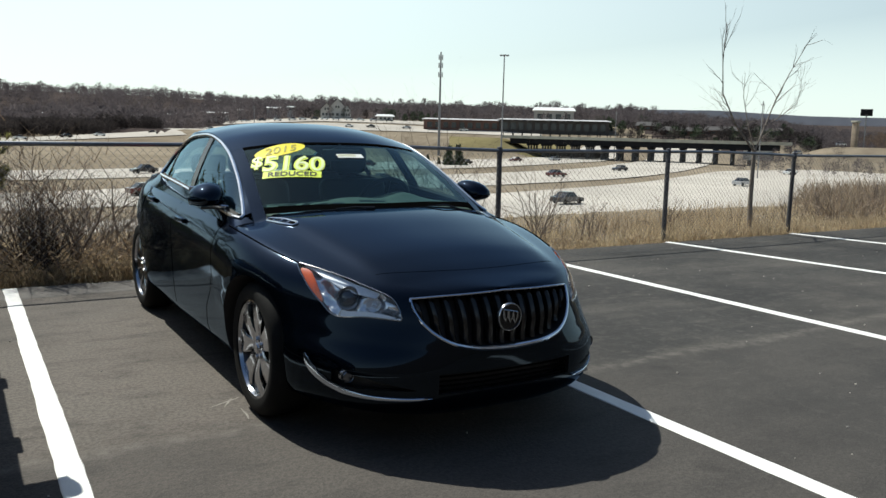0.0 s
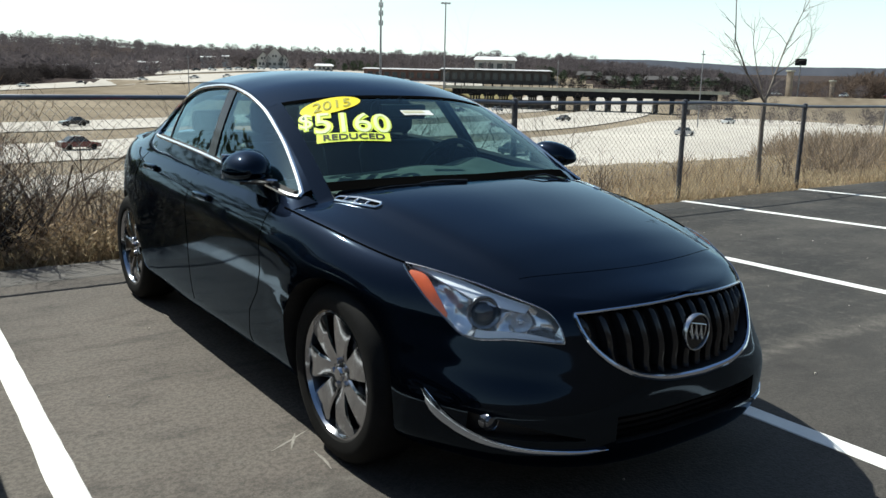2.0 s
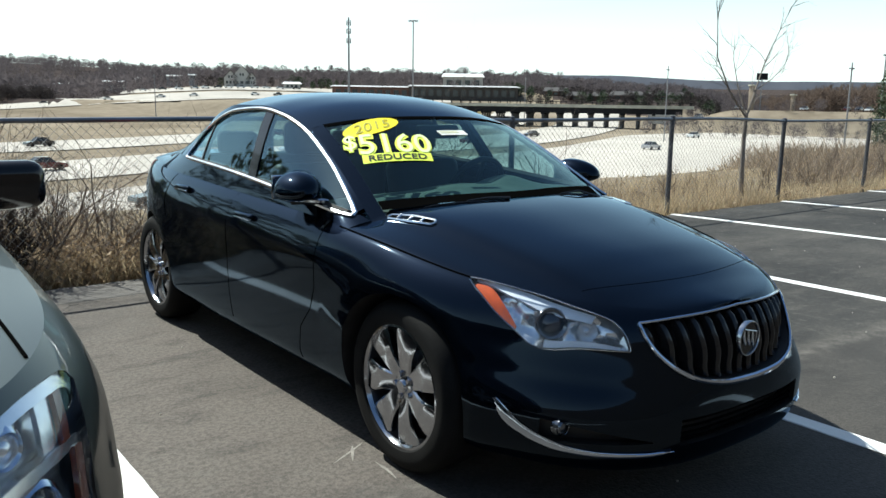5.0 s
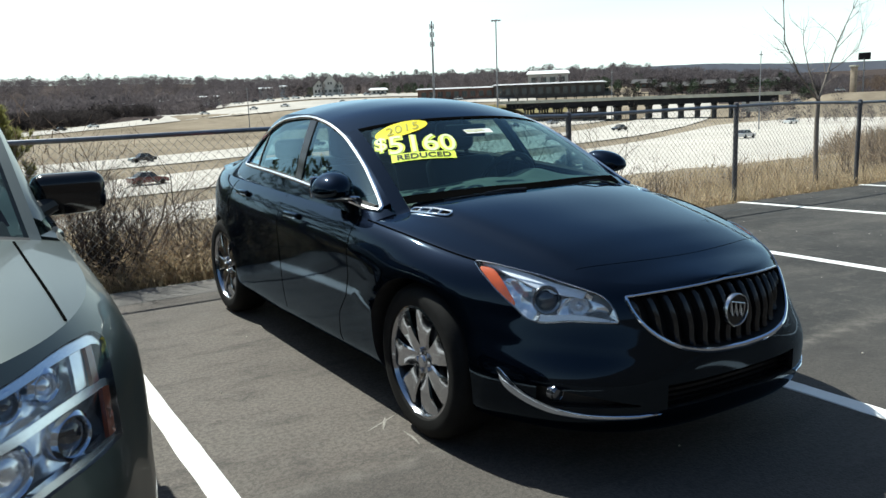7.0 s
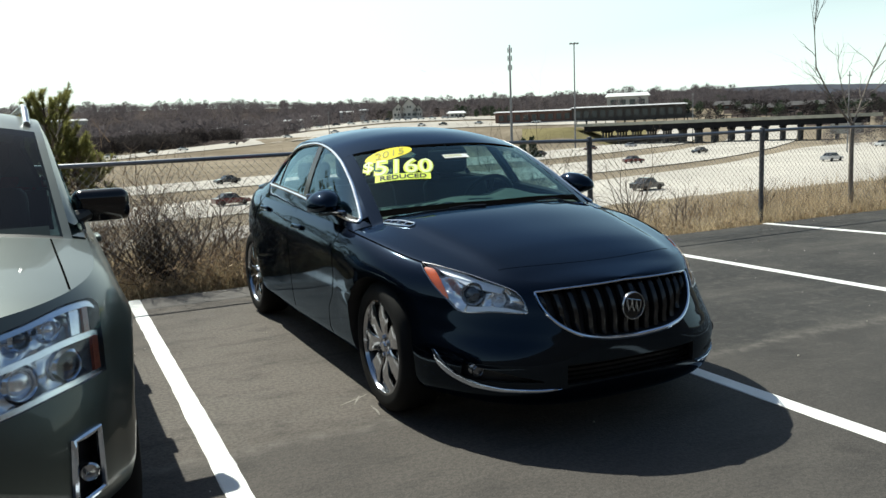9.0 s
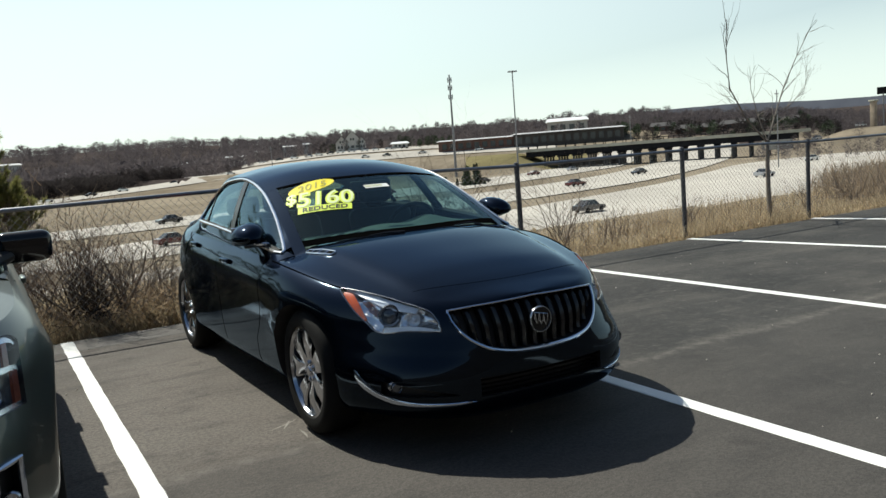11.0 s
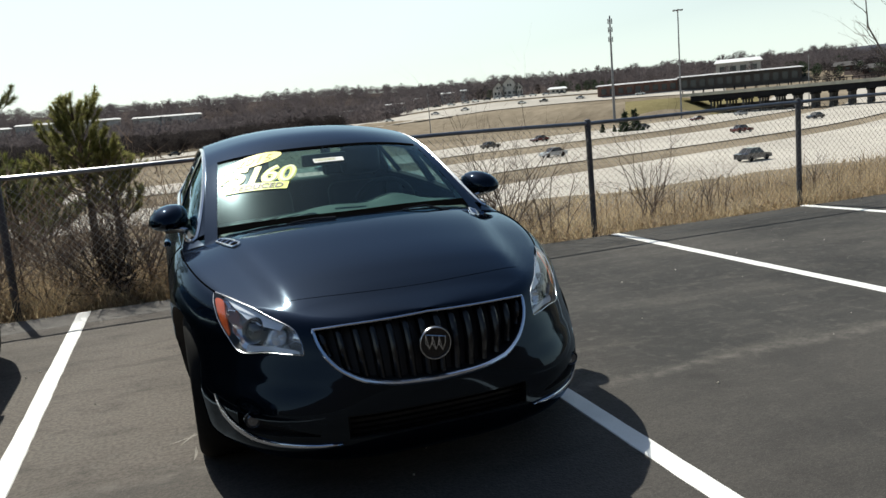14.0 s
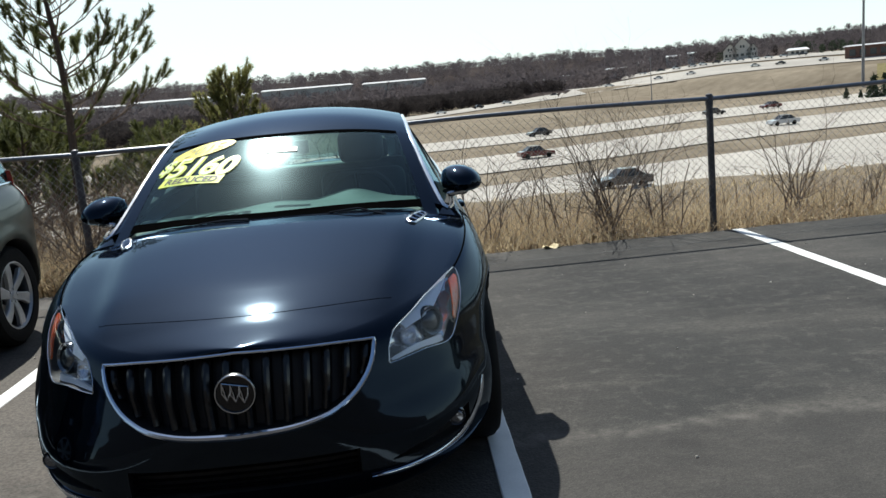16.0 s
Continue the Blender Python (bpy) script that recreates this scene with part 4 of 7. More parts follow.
    for k in range(-6, 8):
        x0 = (k - 0.5) * 0.062
        xt = x0 * 1.0
        ztop_, zbot_ = top_line(abs(xt)) - 0.004, low_line(min(0.43, abs(xt * 0.97))) + 0.004
        bm = bmesh.new()
        rows = []
        for j in range(11):
            q = j / 10
            z = ztop_ + (zbot_ - ztop_) * q
            x = xt * (1 - 0.05 * q * q)
            y = S.y_at(x, z) + 0.03 - 0.022 * math.sin(math.pi * min(1, q * 1.15 + 0.05)) ** 0.8
            rows.append([(x + dx, y + dy, z) for dx, dy in ((-0.017, 0.04), (-0.012, 0.008), (-0.004, 0.0), (0.004, 0.0), (0.012, 0.008), (0.017, 0.04))])
        grid(bm, rows)
        bmesh.ops.recalc_face_normals(bm, faces=bm.faces)
        part("grille_bar", bm, mat_bar, grille)
    yb, zb = S.y_at(0, 0.595) + 0.002, 0.595
    bm = bmesh.new()
    lathe(bm, [(0.064, 0.012), (0.064, -0.003), (0.062, -0.006), (0.059, -0.006), (0.057, -0.002), (0.057, 0.006)], 40, "y")
    for dx in (-0.026, 0.0, 0.026):
        lift = 0.006 - 0.22 * dx
        ring = [Vector((dx + u, -0.004, v + lift)) for u, v in ((-0.011, 0.026), (0.015, 0.020), (0.013, -0.004), (0.0, -0.030), (-0.013, -0.006))]
        tube(bm, ring + ring[:1], 0.0028, 5)
        tube(bm, [ring[0], ring[3]], 0.0024, 5)
    bmesh.ops.translate(bm, vec=(0, yb, zb), verts=bm.verts)
    bmesh.ops.recalc_face_normals(bm, faces=bm.faces)
    part("emblem", bm, M_SATIN, grille, "round chrome emblem of plain shapes")
    bm = bmesh.new()
    lathe(bm, [(0.061, yb + 0.012), (0.06, yb + 0.001), (0.001, yb + 0.0005)], 32, "y")
    bmesh.ops.translate(bm, vec=(0, 0, zb), verts=bm.verts)
    part("emblem_back", bm, M_GLOSS, grille)
    for k in range(4):
        bm = bmesh.new()
        z = 0.298 + 0.021 * k
        tube(bm, [(x, S.y_at(x, z) + 0.02, z) for x in steps(-0.35, 0.35, 16)], 0.0045, 5)
        part("intake_slat", bm, M_GAP, car)
    bm = bmesh.new()
    tube(bm, [(x, -0.65 + 0.36 * x * x, S.lid(x, -0.65 + 0.36 * x * x) + 0.0004) for x in steps(-0.5, 0.5, 40)], 0.0009, 5)
    part("bonnet_seam", bm, M_GAP, car)

    # wipers
    for x0, x1, y0, y1 in ((-0.52, -0.12, 0.325, 0.258), (0.02, 0.48, 0.258, 0.305)):
        wiper = new("wiper")
        wiper.parent = car
        bm = bmesh.new()
        line = [(x0 + (x1 - x0) * t, y0 + (y1 - y0) * t - 0.008 * math.sin(math.pi * t)) for t in steps(0, 1, 10)]
        tube(bm, [(x, y, S.top(x, y) + 0.008) for x, y in line], [0.0018] + [0.0026] * 9 + [0.0018], 6)
        part("blade", bm, M_WIPER, wiper)
        bm = bmesh.new()
        ax = x1 + 0.02
        tube(bm, [(ax, 0.25, S.top(ax, 0.27) + 0.012), ((ax + line[5][0]) / 2, 0.275, S.top(0.2, 0.28) + 0.014), (line[5][0], line[5][1], S.top(*line[5]) + 0.013)], [0.007, 0.0045, 0.003], 6)
        part("arm", bm, M_WIPER, wiper)

    # stickers on the windscreen
    def stuck(u, v, h):
        x, y = -0.592 + 0.305 * u + 0.026 * v, 0.686 - 0.102 * u + 0.056 * v
        return Vector((x, y - 0.4 * h, S.top(x, y) + h))

    def sticker(bm, name, m, h, label, parent=None):
        for v in bm.verts:
            v.co = stuck(v.co.x, v.co.y, h + v.co.z)
        return part(name, bm, m, parent or car, label, smooth=False)

    bm = bmesh.new()
    grid(bm, [[(u, v, 0) for u in steps(0, 1.03, 12)] for v in (0.0, 0.5, 1.0)])
    banner = sticker(bm, "banner_sticker", M_LIME, 0.004, "lime sticker reading REDUCED")
    bm = text_sheet("REDUCED", 0.02)
    for v in bm.verts:
        v.co.x, v.co.y = 0.09 + 0.86 * v.co.x, 0.17 + 0.66 * v.co.y
    sticker(bm, "lettering", M_INK, 0.006, "black lettering", banner)
    bm = bmesh.new()
    ring = []
    for k in range(40):
        a = 2 * math.pi * k / 40
        ring.append((0.24 + 0.45 * math.cos(a) + 0.02 * math.sin(a), 4.7 + 0.75 * math.cos(a) + 1.15 * math.sin(a), 0))
    mid_v = bm.verts.new((0.24, 4.7, 0))
    vs = [bm.verts.new(p) for p in ring]
    for k in range(40):
        bm.faces.new((mid_v, vs[k], vs[(k + 1) % 40]))
    oval = sticker(bm, "oval_sticker", M_YELLOW, 0.004, "yellow oval sticker reading 2015")
    bm = text_sheet("2015", 0.0)
    for v in bm.verts:
        u, w = v.co.x - 0.5, v.co.y - 0.5
        v.co.x, v.co.y = 0.25 + 0.56 * u, 4.72 + 0.93 * u + 1.25 * w
    sticker(bm, "lettering", M_OLIVE, 0.006, "dark numerals", oval)
    for text, u0, u1, v0, v1 in (("5160", -0.01, 1.07, 1.0, 3.55), ("$", -0.22, -0.05, 1.55, 3.55)):
        for bold, m, h, name in ((0.055, M_LIME, 0.004, "numeral_edge"), (0.0, M_NUMERAL, 0.006, "numeral")):
            bm = text_sheet(text, bold)
            grow = 0.03 if bold else 0.0
            for v in bm.verts:
                v.co.x = u0 - grow * 0.6 + (u1 - u0 + 1.2 * grow) * v.co.x
                v.co.y = v0 - grow * 3 + (v1 - v0 + 6 * grow) * v.co.y
            sticker(bm, name, m, h, "lime edge of the price numerals" if bold else "pale price numerals")
    bm = bmesh.new()
    grid(bm, [[(x, y, S.top(x, y) + 0.004) for x in steps(-0.085, 0.085, 8)] for y in (0.768, 0.79, 0.812)])
    tag = part("paper_tag", bm, M_PALE, car, "white paper tag under the mirror", smooth=False)
    for k in range(2):
        bm = bmesh.new()
        y = 0.783 + 0.014 * k
        grid(bm, [[(x, yy, S.top(x, yy) + 0.006) for x in steps(-0.08, 0.04, 6)] for yy in (y, y + 0.004)])
        part("print_bar", bm, M_OLIVE, tag, "unreadable print", smooth=False)

    # cabin fittings
    bm = bmesh.new()
    grid(bm, [[(x, y, 0.93 + 0.055 * math.sin(math.pi * min(1, (y - 0.36) / 0.6)) ** 0.8 - 0.02 * (x / 0.7) ** 2
                + 0.055 * math.exp(-((x - 0.34) / 0.15) ** 2) * math.exp(-((y - 0.78) / 0.14) ** 2) + 0.022 * math.exp(-((x + 0.02) / 0.16) ** 2) * math.exp(-((y - 0.72) / 0.14) ** 2))
               for x in steps(-0.68, 0.68, 40)] for y in steps(0.36, 0.94, 20)])
    thicken(bm, 0.06)
    part("dashboard", bm, M_DASH, car, "grey dashboard with instrument hood")
    bm = bmesh.new()
    rows = []
    tilt = Matrix.Translation((0.36, 1.03, 0.93)) @ Matrix.Rotation(radians(-65), 4, "X")
    for k in range(32):
        a = 2 * math.pi * k / 32
        rows.append([tilt @ Vector(((0.185 + 0.016 * math.cos(b)) * math.cos(a), (0.185 + 0.016 * math.cos(b)) * math.sin(a), 0.016 * math.sin(b))) for b in steps(0, 2 * math.pi * 7 / 8, 7)])
    grid(bm, rows, closed_u=True, closed_v=True)
    for a in (0.2, 2.94, 4.71):
        tube(bm, [tilt @ Vector((0, 0, 0)), tilt @ Vector((0.18 * math.cos(a), 0.18 * math.sin(a), 0))], 0.016, 6)
    part("steering_wheel", bm, M_SEAT, car, "dark steering wheel")
    for x in (0.37, -0.37):
        seat = new("front_seat")
        seat.parent = car
        bm = bmesh.new()
        box(bm, x - 0.25, x + 0.25, 1.32, 1.46, 0.45, 1.09, 0.06, Matrix.Translation((0, 1.38, 0.5)) @ Matrix.Rotation(radians(-16), 4, "X") @ Matrix.Translation((0, -1.38, -0.5)), seg=4)
        part("backrest", bm, M_SEAT, seat)
        bm = bmesh.new()
        box(bm, x - 0.135, x + 0.135, 1.55, 1.66, 1.10, 1.29, 0.05, seg=4)
        part("headrest", bm, M_SEAT, seat)
        bm = bmesh.new()
        box(bm, x - 0.25, x + 0.25, 0.95, 1.42, 0.44, 0.58, 0.05, seg=3)
        part("cushion", bm, M_SEAT, seat)
    bm = bmesh.new()
    box(bm, -0.66, 0.66, 2.32, 2.5, 0.45, 1.07, 0.06, seg=3)
    bench = part("rear_bench", bm, M_SEAT, car)
    for x in (-0.4, 0.4):
        bm = bmesh.new()
        box(bm, x - 0.13, x + 0.13, 2.40, 2.5, 1.06, 1.2, 0.04, seg=3)
        part("headrest", bm, M_SEAT, bench)
    bm = bmesh.new()
    box(bm, -0.62, 0.62, 2.5, 3.15, 0.98, 1.0, 0.008)
    part("parcel_shelf", bm, M_CABIN, car)
    bm = bmesh.new()
    box(bm, -0.13, 0.13, 0.90, 0.93, 1.215, 1.285, 0.012)
    tube(bm, [(0, 0.92, 1.27), (0, 0.95, 1.315)], 0.012, 6)
    part("rear_view_mirror", bm, M_TRIM, car)
    bm = bmesh.new()
    grid(bm, [[(s * (S.wr(y) - 0.02), y, S.top(s * (S.wr(y) - 0.02), y) - 0.035) for s in steps(-1, 1, 12)] for y in steps(1.06, 2.5, 16)])
    part("headlining", bm, M_CABIN, car)
    return car


mat_bar = mat("grille_bar_black", (0.010, 0.010, 0.011), 0.2, 0.0, spread=0.25, scale=20, fine=120)
saloon = build_saloon()


# == the grey-green sport utility vehicle ==
SUV = Shell(
    axle=2.83, hub=0.35, arch=0.385, flare=0.02, waist=0.02,
    nf=[(0, 3.2), (0.5, 2.8), (0.75, 2.5), (1, 2.5)], nr=2.7, ycf=0.15, ycr=2.9, belt=0.836,
    ztop=[(-0.9, 0.918), (-0.5, 0.945), (0.0, 0.98), (0.5, 1.02), (1.5, 1.06), (3.0, 1.08), (3.8, 1.09)],
    zbot=[(-0.9, 0.24), (0.4, 0.24), (3.0, 0.26), (3.8, 0.32)],
    wide=[(0, 0.83), (0.05, 0.885), (0.2, 0.915), (0.5, 0.925), (0.74, 0.93), (0.85, 0.915), (0.93, 0.885), (1, 0.838)],
    nose=[(0, -0.80), (0.12, -0.88), (0.4, -0.92), (0.7, -0.905), (0.9, -0.87), (1, -0.82)],
    tail=[(0, 3.62), (0.2, 3.75), (0.6, 3.78), (1, 3.74)],
    crown=[(-0.8, 0.01), (-0.5, 0.05), (0.0, 0.07), (0.4, 0.08), (0.6, 0.02), (3.7, 0.01)],
    zc=[(0.25, 1.04), (0.5, 1.19), (0.8, 1.36), (1.1, 1.51), (1.35, 1.59), (1.7, 1.635), (2.4, 1.64), (3.1, 1.61), (3.45, 1.56), (3.6, 1.42), (3.72, 1.15)],
    zr=[(0.36, 1.0), (0.6, 1.15), (0.9, 1.33), (1.15, 1.45), (1.45, 1.525), (1.9, 1.555), (2.5, 1.555), (3.1, 1.53), (3.45, 1.48), (3.6, 1.36), (3.72, 1.1)],
    wr=[(0.3, 0.79), (0.7, 0.755), (1.15, 0.72), (2.0, 0.69), (2.6, 0.655), (3.1, 0.6), (3.6, 0.52)],
)


def build_suv():
    S = SUV
    car = thing("suv", "dark grey-green sport utility vehicle parked beside the saloon", "car", (-3.01, -0.45, 0), -0.6)
    cut = bmesh.new()
    for sg in (1, -1):
        for yw in (0.0, S.axle):
            disc_block(cut, (yw, S.hub + 0.01), S.arch, sg * 0.5, sg * 1.2)
    box(cut, -0.72, 0.72, 0.75, 3.4, 0.5, 1.4)
    front = lambda x, z: (x, S.y_at(x, z), z)
    hlo = hermite([(0.44, 0.655), (0.58, 0.678), (0.70, 0.692), (0.82, 0.694)])
    hhi = hermite([(0.44, 0.885), (0.6, 0.905), (0.72, 0.922), (0.79, 0.915), (0.82, 0.885)])
    hx = steps(0.44, 0.815, 26)
    for sg in (1, -1):
        slab(cut, [sg * x for x in hx], lambda x: hlo(abs(x)), lambda x: hhi(abs(x)), 6, front, (sg * 0.7, -1, 0), 0.12, 0.1)
        slab(cut, [sg * x for x in steps(0.70, 0.765, 6)], lambda x: 0.36, lambda x: 0.545, 4, front, (sg * 0.5, -1, 0), 0.12, 0.05)
    slab(cut, steps(-0.36, 0.36, 14), lambda x: 0.62, lambda x: 0.86, 5, front, (0, -1, 0), 0.12, 0.06)
    me = carve(S.body(), cut, "suv_body", [M_SUVPAINT, M_TRIM])
    ob = new("body", me)
    ob.parent = car
    ws_lo, ws_hi = (lambda s: 0.29 + 0.06 * s * s), (lambda s: 1.16 + 0.05 * s * s)
    crown = lambda ins: (lambda s, y: (s * (S.wr(y) - ins), y, S.top(s * (S.wr(y) - ins), y)))
    ss = steps(-1, 1, 24)
    bm = bmesh.new()
    sheet(bm, ss, ws_lo, ws_hi, 16, crown(0.034))
    part("windscreen", bm, M_SUVGLASS, car)
    bm = bmesh.new()
    sheet(bm, ss, lambda s: ws_lo(s) - 0.05, lambda s: ws_lo(s) + 0.05, 3, lambda s, y: (s * (S.wr(y) - 0.034), y, S.top(s * (S.wr(y) - 0.034), y) + 0.003))
    part("screen_band", bm, M_TRIM, car)
    bm = bmesh.new()
    sheet(bm, ss, lambda s: ws_hi(s) + 0.002, lambda s: 3.5, 24, crown(0.0))
    thicken(bm, 0.03)
    part("roof", bm, M_SUVPAINT, car)
    bm = bmesh.new()
    sheet(bm, ss, lambda s: 3.502, lambda s: 3.715, 8, crown(0.0))
    thicken(bm, 0.02)
    part("tailgate_window", bm, M_GLOSS, car)
    zl = lambda y: S.ztop(y) + 0.025
    zh = hermite([(0.55, 1.075), (0.8, 1.21), (1.1, 1.36), (1.4, 1.45), (1.9, 1.50), (2.6, 1.50), (3.2, 1.47), (3.4, 1.40), (3.46, 1.12)])
    for sg in (1, -1):
        bm = bmesh.new()
        sheet(bm, steps(0, 1, 4), lambda t: 0.33, lambda t: 1.205, 18, lambda t, y: (sg * (S.wr(y) - 0.034 * (1 - t)), y, S.top(S.wr(y) - 0.034 * (1 - t), y) + 0.001))
        thicken(bm, 0.03)
        part("windscreen_pillar", bm, M_SUVPAINT, car)
        bm = bmesh.new()
        sheet(bm, steps(0.42, 3.7, 40), lambda y: S.ztop(y) - 0.012, lambda y: min(zl(y), S.zr(y)), 3, lambda y, z: S.side(y, z, sg))
        thicken(bm, 0.02)
        part("waist_panel", bm, M_SUVPAINT, car)
        bm = bmesh.new()
        sheet(bm, steps(0.5, 3.46, 50), lambda y: min(max(zh(y), zl(y)), S.zr(y) - 0.01), lambda y: S.zr(y) + 0.001, 3, lambda y, z: S.side(y, z, sg))
        thicken(bm, 0.03)
        part("roof_frame", bm, M_SUVPAINT, car)
        bm = bmesh.new()
        sheet(bm, steps(3.462, 3.7, 8), lambda y: min(zl(y), S.zr(y)), lambda y: S.zr(y) + 0.001, 5, lambda y, z: S.side(y, z, sg))
        thicken(bm, 0.03)
        part("rear_pillar", bm, M_SUVPAINT, car)
        for name, y0, y1, m in (("front_door_window", 0.56, 1.38, M_SIDEGLASS), ("rear_door_window", 1.48, 2.45, M_SIDEGLASS), ("rear_side_window", 2.55, 3.455, M_SIDEGLASS), ("door_pillar", 1.378, 1.482, M_GLOSS), ("door_pillar", 2.448, 2.552, M_GLOSS)):
            bm = bmesh.new()
            sheet(bm, steps(y0, y1, 16), zl, lambda y: min(max(zh(y), zl(y)), S.zr(y) - 0.01), 6, lambda y, z: S.side(y, z, sg) - Vector((sg * (0.008 if m == M_SIDEGLASS else 0.003), 0, 0)))
            part(name, bm, m, car)
        bm = bmesh.new()
        tube(bm, [S.side(y, zl(y), sg) + Vector((sg * 0.003, 0, 0)) for y in steps(0.5, 3.45, 40)], 0.01, 6)
        part("waist_trim", bm, M_CHROME, car)
        bm = bmesh.new()
        tube(bm, [(sg * (S.wr(y) - 0.06), y, S.top(S.wr(y) - 0.06, y) + (0.055 if 1.42 < y < 3.1 else 0.005)) for y in steps(1.3, 3.25, 26)], 0.017, 8)
        part("roof_bar", bm, M_SATIN, car, "silver roof bar")
        # headlamp: an upper and a lower cell
        lamp = new("headlamp")
        lamp.parent = car
        tagged(lamp, "two-tier clear headlamp with round projector")
        way = Vector((sg * 0.7, -1, 0)).normalized()
        sx = [sg * x for x in hx]
        lo, hi = (lambda x: hlo(abs(x))), (lambda x: hhi(abs(x)))
        bm = bmesh.new()
        sheet(bm, sx, lo, hi, 6, front)
        part("cover", bm, M_CLEAR, lamp)
        bm = bmesh.new()
        sheet(bm, sx, lo, hi, 12, lambda x, z: Vector(front(x, z)) - way * (0.065 + 0.012 * math.sin(55 * x) * math.sin(70 * z)))
        part("reflector", bm, M_LAMPBOWL, lamp)
        cutline = lambda q: (lambda x: lo(x) + (hi(x) - lo(x)) * q)
        for q0, q1 in ((0.52, 0.60), (0.0, 0.07), (0.9, 1.0)):
            bm = bmesh.new()
            sheet(bm, sx, cutline(q0), cutline(q1), 2, lambda x, z: Vector(front(x, z)) - way * 0.012)
            thicken(bm, 0.03)
            part("bezel", bm, M_BRIGHT, lamp)
        bm = bmesh.new()
        sheet(bm, [sg * x for x in steps(0.786, 0.804, 3)], cutline(0.07), cutline(0.53), 4, lambda x, z: Vector(front(x, z)) - way * 0.008)
        thicken(bm, 0.01)
        part("side_reflector", bm, M_SMOKED, lamp, "smoked amber side reflector")
        bm = bmesh.new()
        sheet(bm, [sg * x for x in steps(0.768, 0.784, 3)], cutline(0.60), cutline(0.9), 4, lambda x, z: Vector(front(x, z)) - way * 0.01)
        thicken(bm, 0.01)
        part("turn_strip", bm, M_SMOKED, lamp, "dull amber turn signal strip")
        bm = bmesh.new()
        sheet(bm, [sg * x for x in steps(0.735, 0.762, 4)], cutline(0.60), cutline(0.9), 4, lambda x, z: Vector(front(x, z)) - way * 0.02)
        thicken(bm, 0.01)
        part("end_mirror", bm, M_BRIGHT, lamp)
        spin = way.to_track_quat("Z", "Y").to_matrix().to_4x4()
        for x, z, r, m in ((0.725, 0.748, 0.040, M_LENS), (0.60, 0.742, 0.044, M_LAMPBOWL), (0.685, 0.862, 0.026, M_LAMPBOWL), (0.61, 0.86, 0.026, M_LENS)):
            bm = bmesh.new()
            lathe(bm, [(r + 0.013, -0.03), (r + 0.013, 0.0), (r + 0.004, 0.01), (r - 0.002, 0.002), (r - 0.004, -0.02)], 28, "z")
            bmesh.ops.transform(bm, matrix=Matrix.Translation(Vector(front(sg * x, z)) - way * 0.04) @ spin, verts=bm.verts)
            part("lamp_ring", bm, M_CHROME, lamp)
            bm = bmesh.new()
            lathe(bm, [(r, -0.012), (r * 0.8, 0.0), (r * 0.4, 0.008), (0.001, 0.01)], 28, "z")
            bmesh.ops.transform(bm, matrix=Matrix.Translation(Vector(front(sg * x, z)) - way * 0.04) @ spin, verts=bm.verts)
            part("lens", bm, m, lamp)
        # fog lamp in a tall chrome frame
        bm = bmesh.new()
        ring = [(0.685, 0.355), (0.77, 0.365), (0.77, 0.555), (0.697, 0.55)]
        pts = []
        for (xa, za), (xb, zb) in zip(ring, ring[1:] + ring[:1]):
            pts += [Vector(front(sg * (xa + (xb - xa) * t), za + (zb - za) * t)) + Vector((0, -0.005, 0)) for t in (0, 0.34, 0.67)]
        tube(bm, pts + pts[:1], 0.011, 8)
        part("fog_frame", bm, M_CHROME, car, "tall chrome fog lamp frame")
        bm = bmesh.new()
        lathe(bm, [(0.03, 0.02), (0.03, -0.005), (0.025, -0.012), (0.02, 0.0), (0.001, -0.006)], 24, "y")
        bmesh.ops.transform(bm, matrix=Matrix.Translation(Vector(front(sg * 0.731, 0.434)) + Vector((0, 0.012, 0))), verts=bm.verts)
        part("fog_lamp", bm, M_SATIN, car)
        # mirror
        mirror = new("door_mirror")
        mirror.parent = car
        bm = bmesh.new()
        box(bm, sg * 0.93 - 0.125, sg * 0.93 + 0.125, 0.82, 0.95, 1.05, 1.2, 0.045, seg=4)
        part("housing", bm, M_GLOSS, mirror, "square-cornered dark mirror housing")
        bm = bmesh.new()
        tube(bm, [(sg * 0.80, 0.80, 1.07), (sg * 0.86, 0.84, 1.09), (sg * 0.92, 0.88, 1.09)], [0.04, 0.03, 0.035], 10)
        part("arm", bm, M_TRIM, mirror)
        bm = bmesh.new()
        tube(bm, [(sg * x, y, S.lid(x, y) + 0.0005) for x, y in zip(steps(0.735, 0.70, 20), steps(-0.42, 0.34, 20))], 0.004, 5)
        part("bonnet_seam", bm, M_GAP, car)
        bm = bmesh.new()
        box(bm, sg * 0.93 - 0.11, sg * 0.93 + 0.11, 0.945, 0.954, 1.065, 1.185, 0.003)
        part("mirror_glass", bm, M_CHROME, mirror)
        bm = bmesh.new()
        sheet(bm, steps(3.28, 3.7, 12), lambda y: 0.93, lambda y: 1.19, 5, lambda y, z: (sg * (S.flank_x(y, min(z, S.ztop(y))) + 0.008 - 0.1 * max(0, z - S.ztop(y))), y, z))
        thicken(bm, 0.03)
        part("tail_lamp", bm, M_RED, car, "red tail lamp")
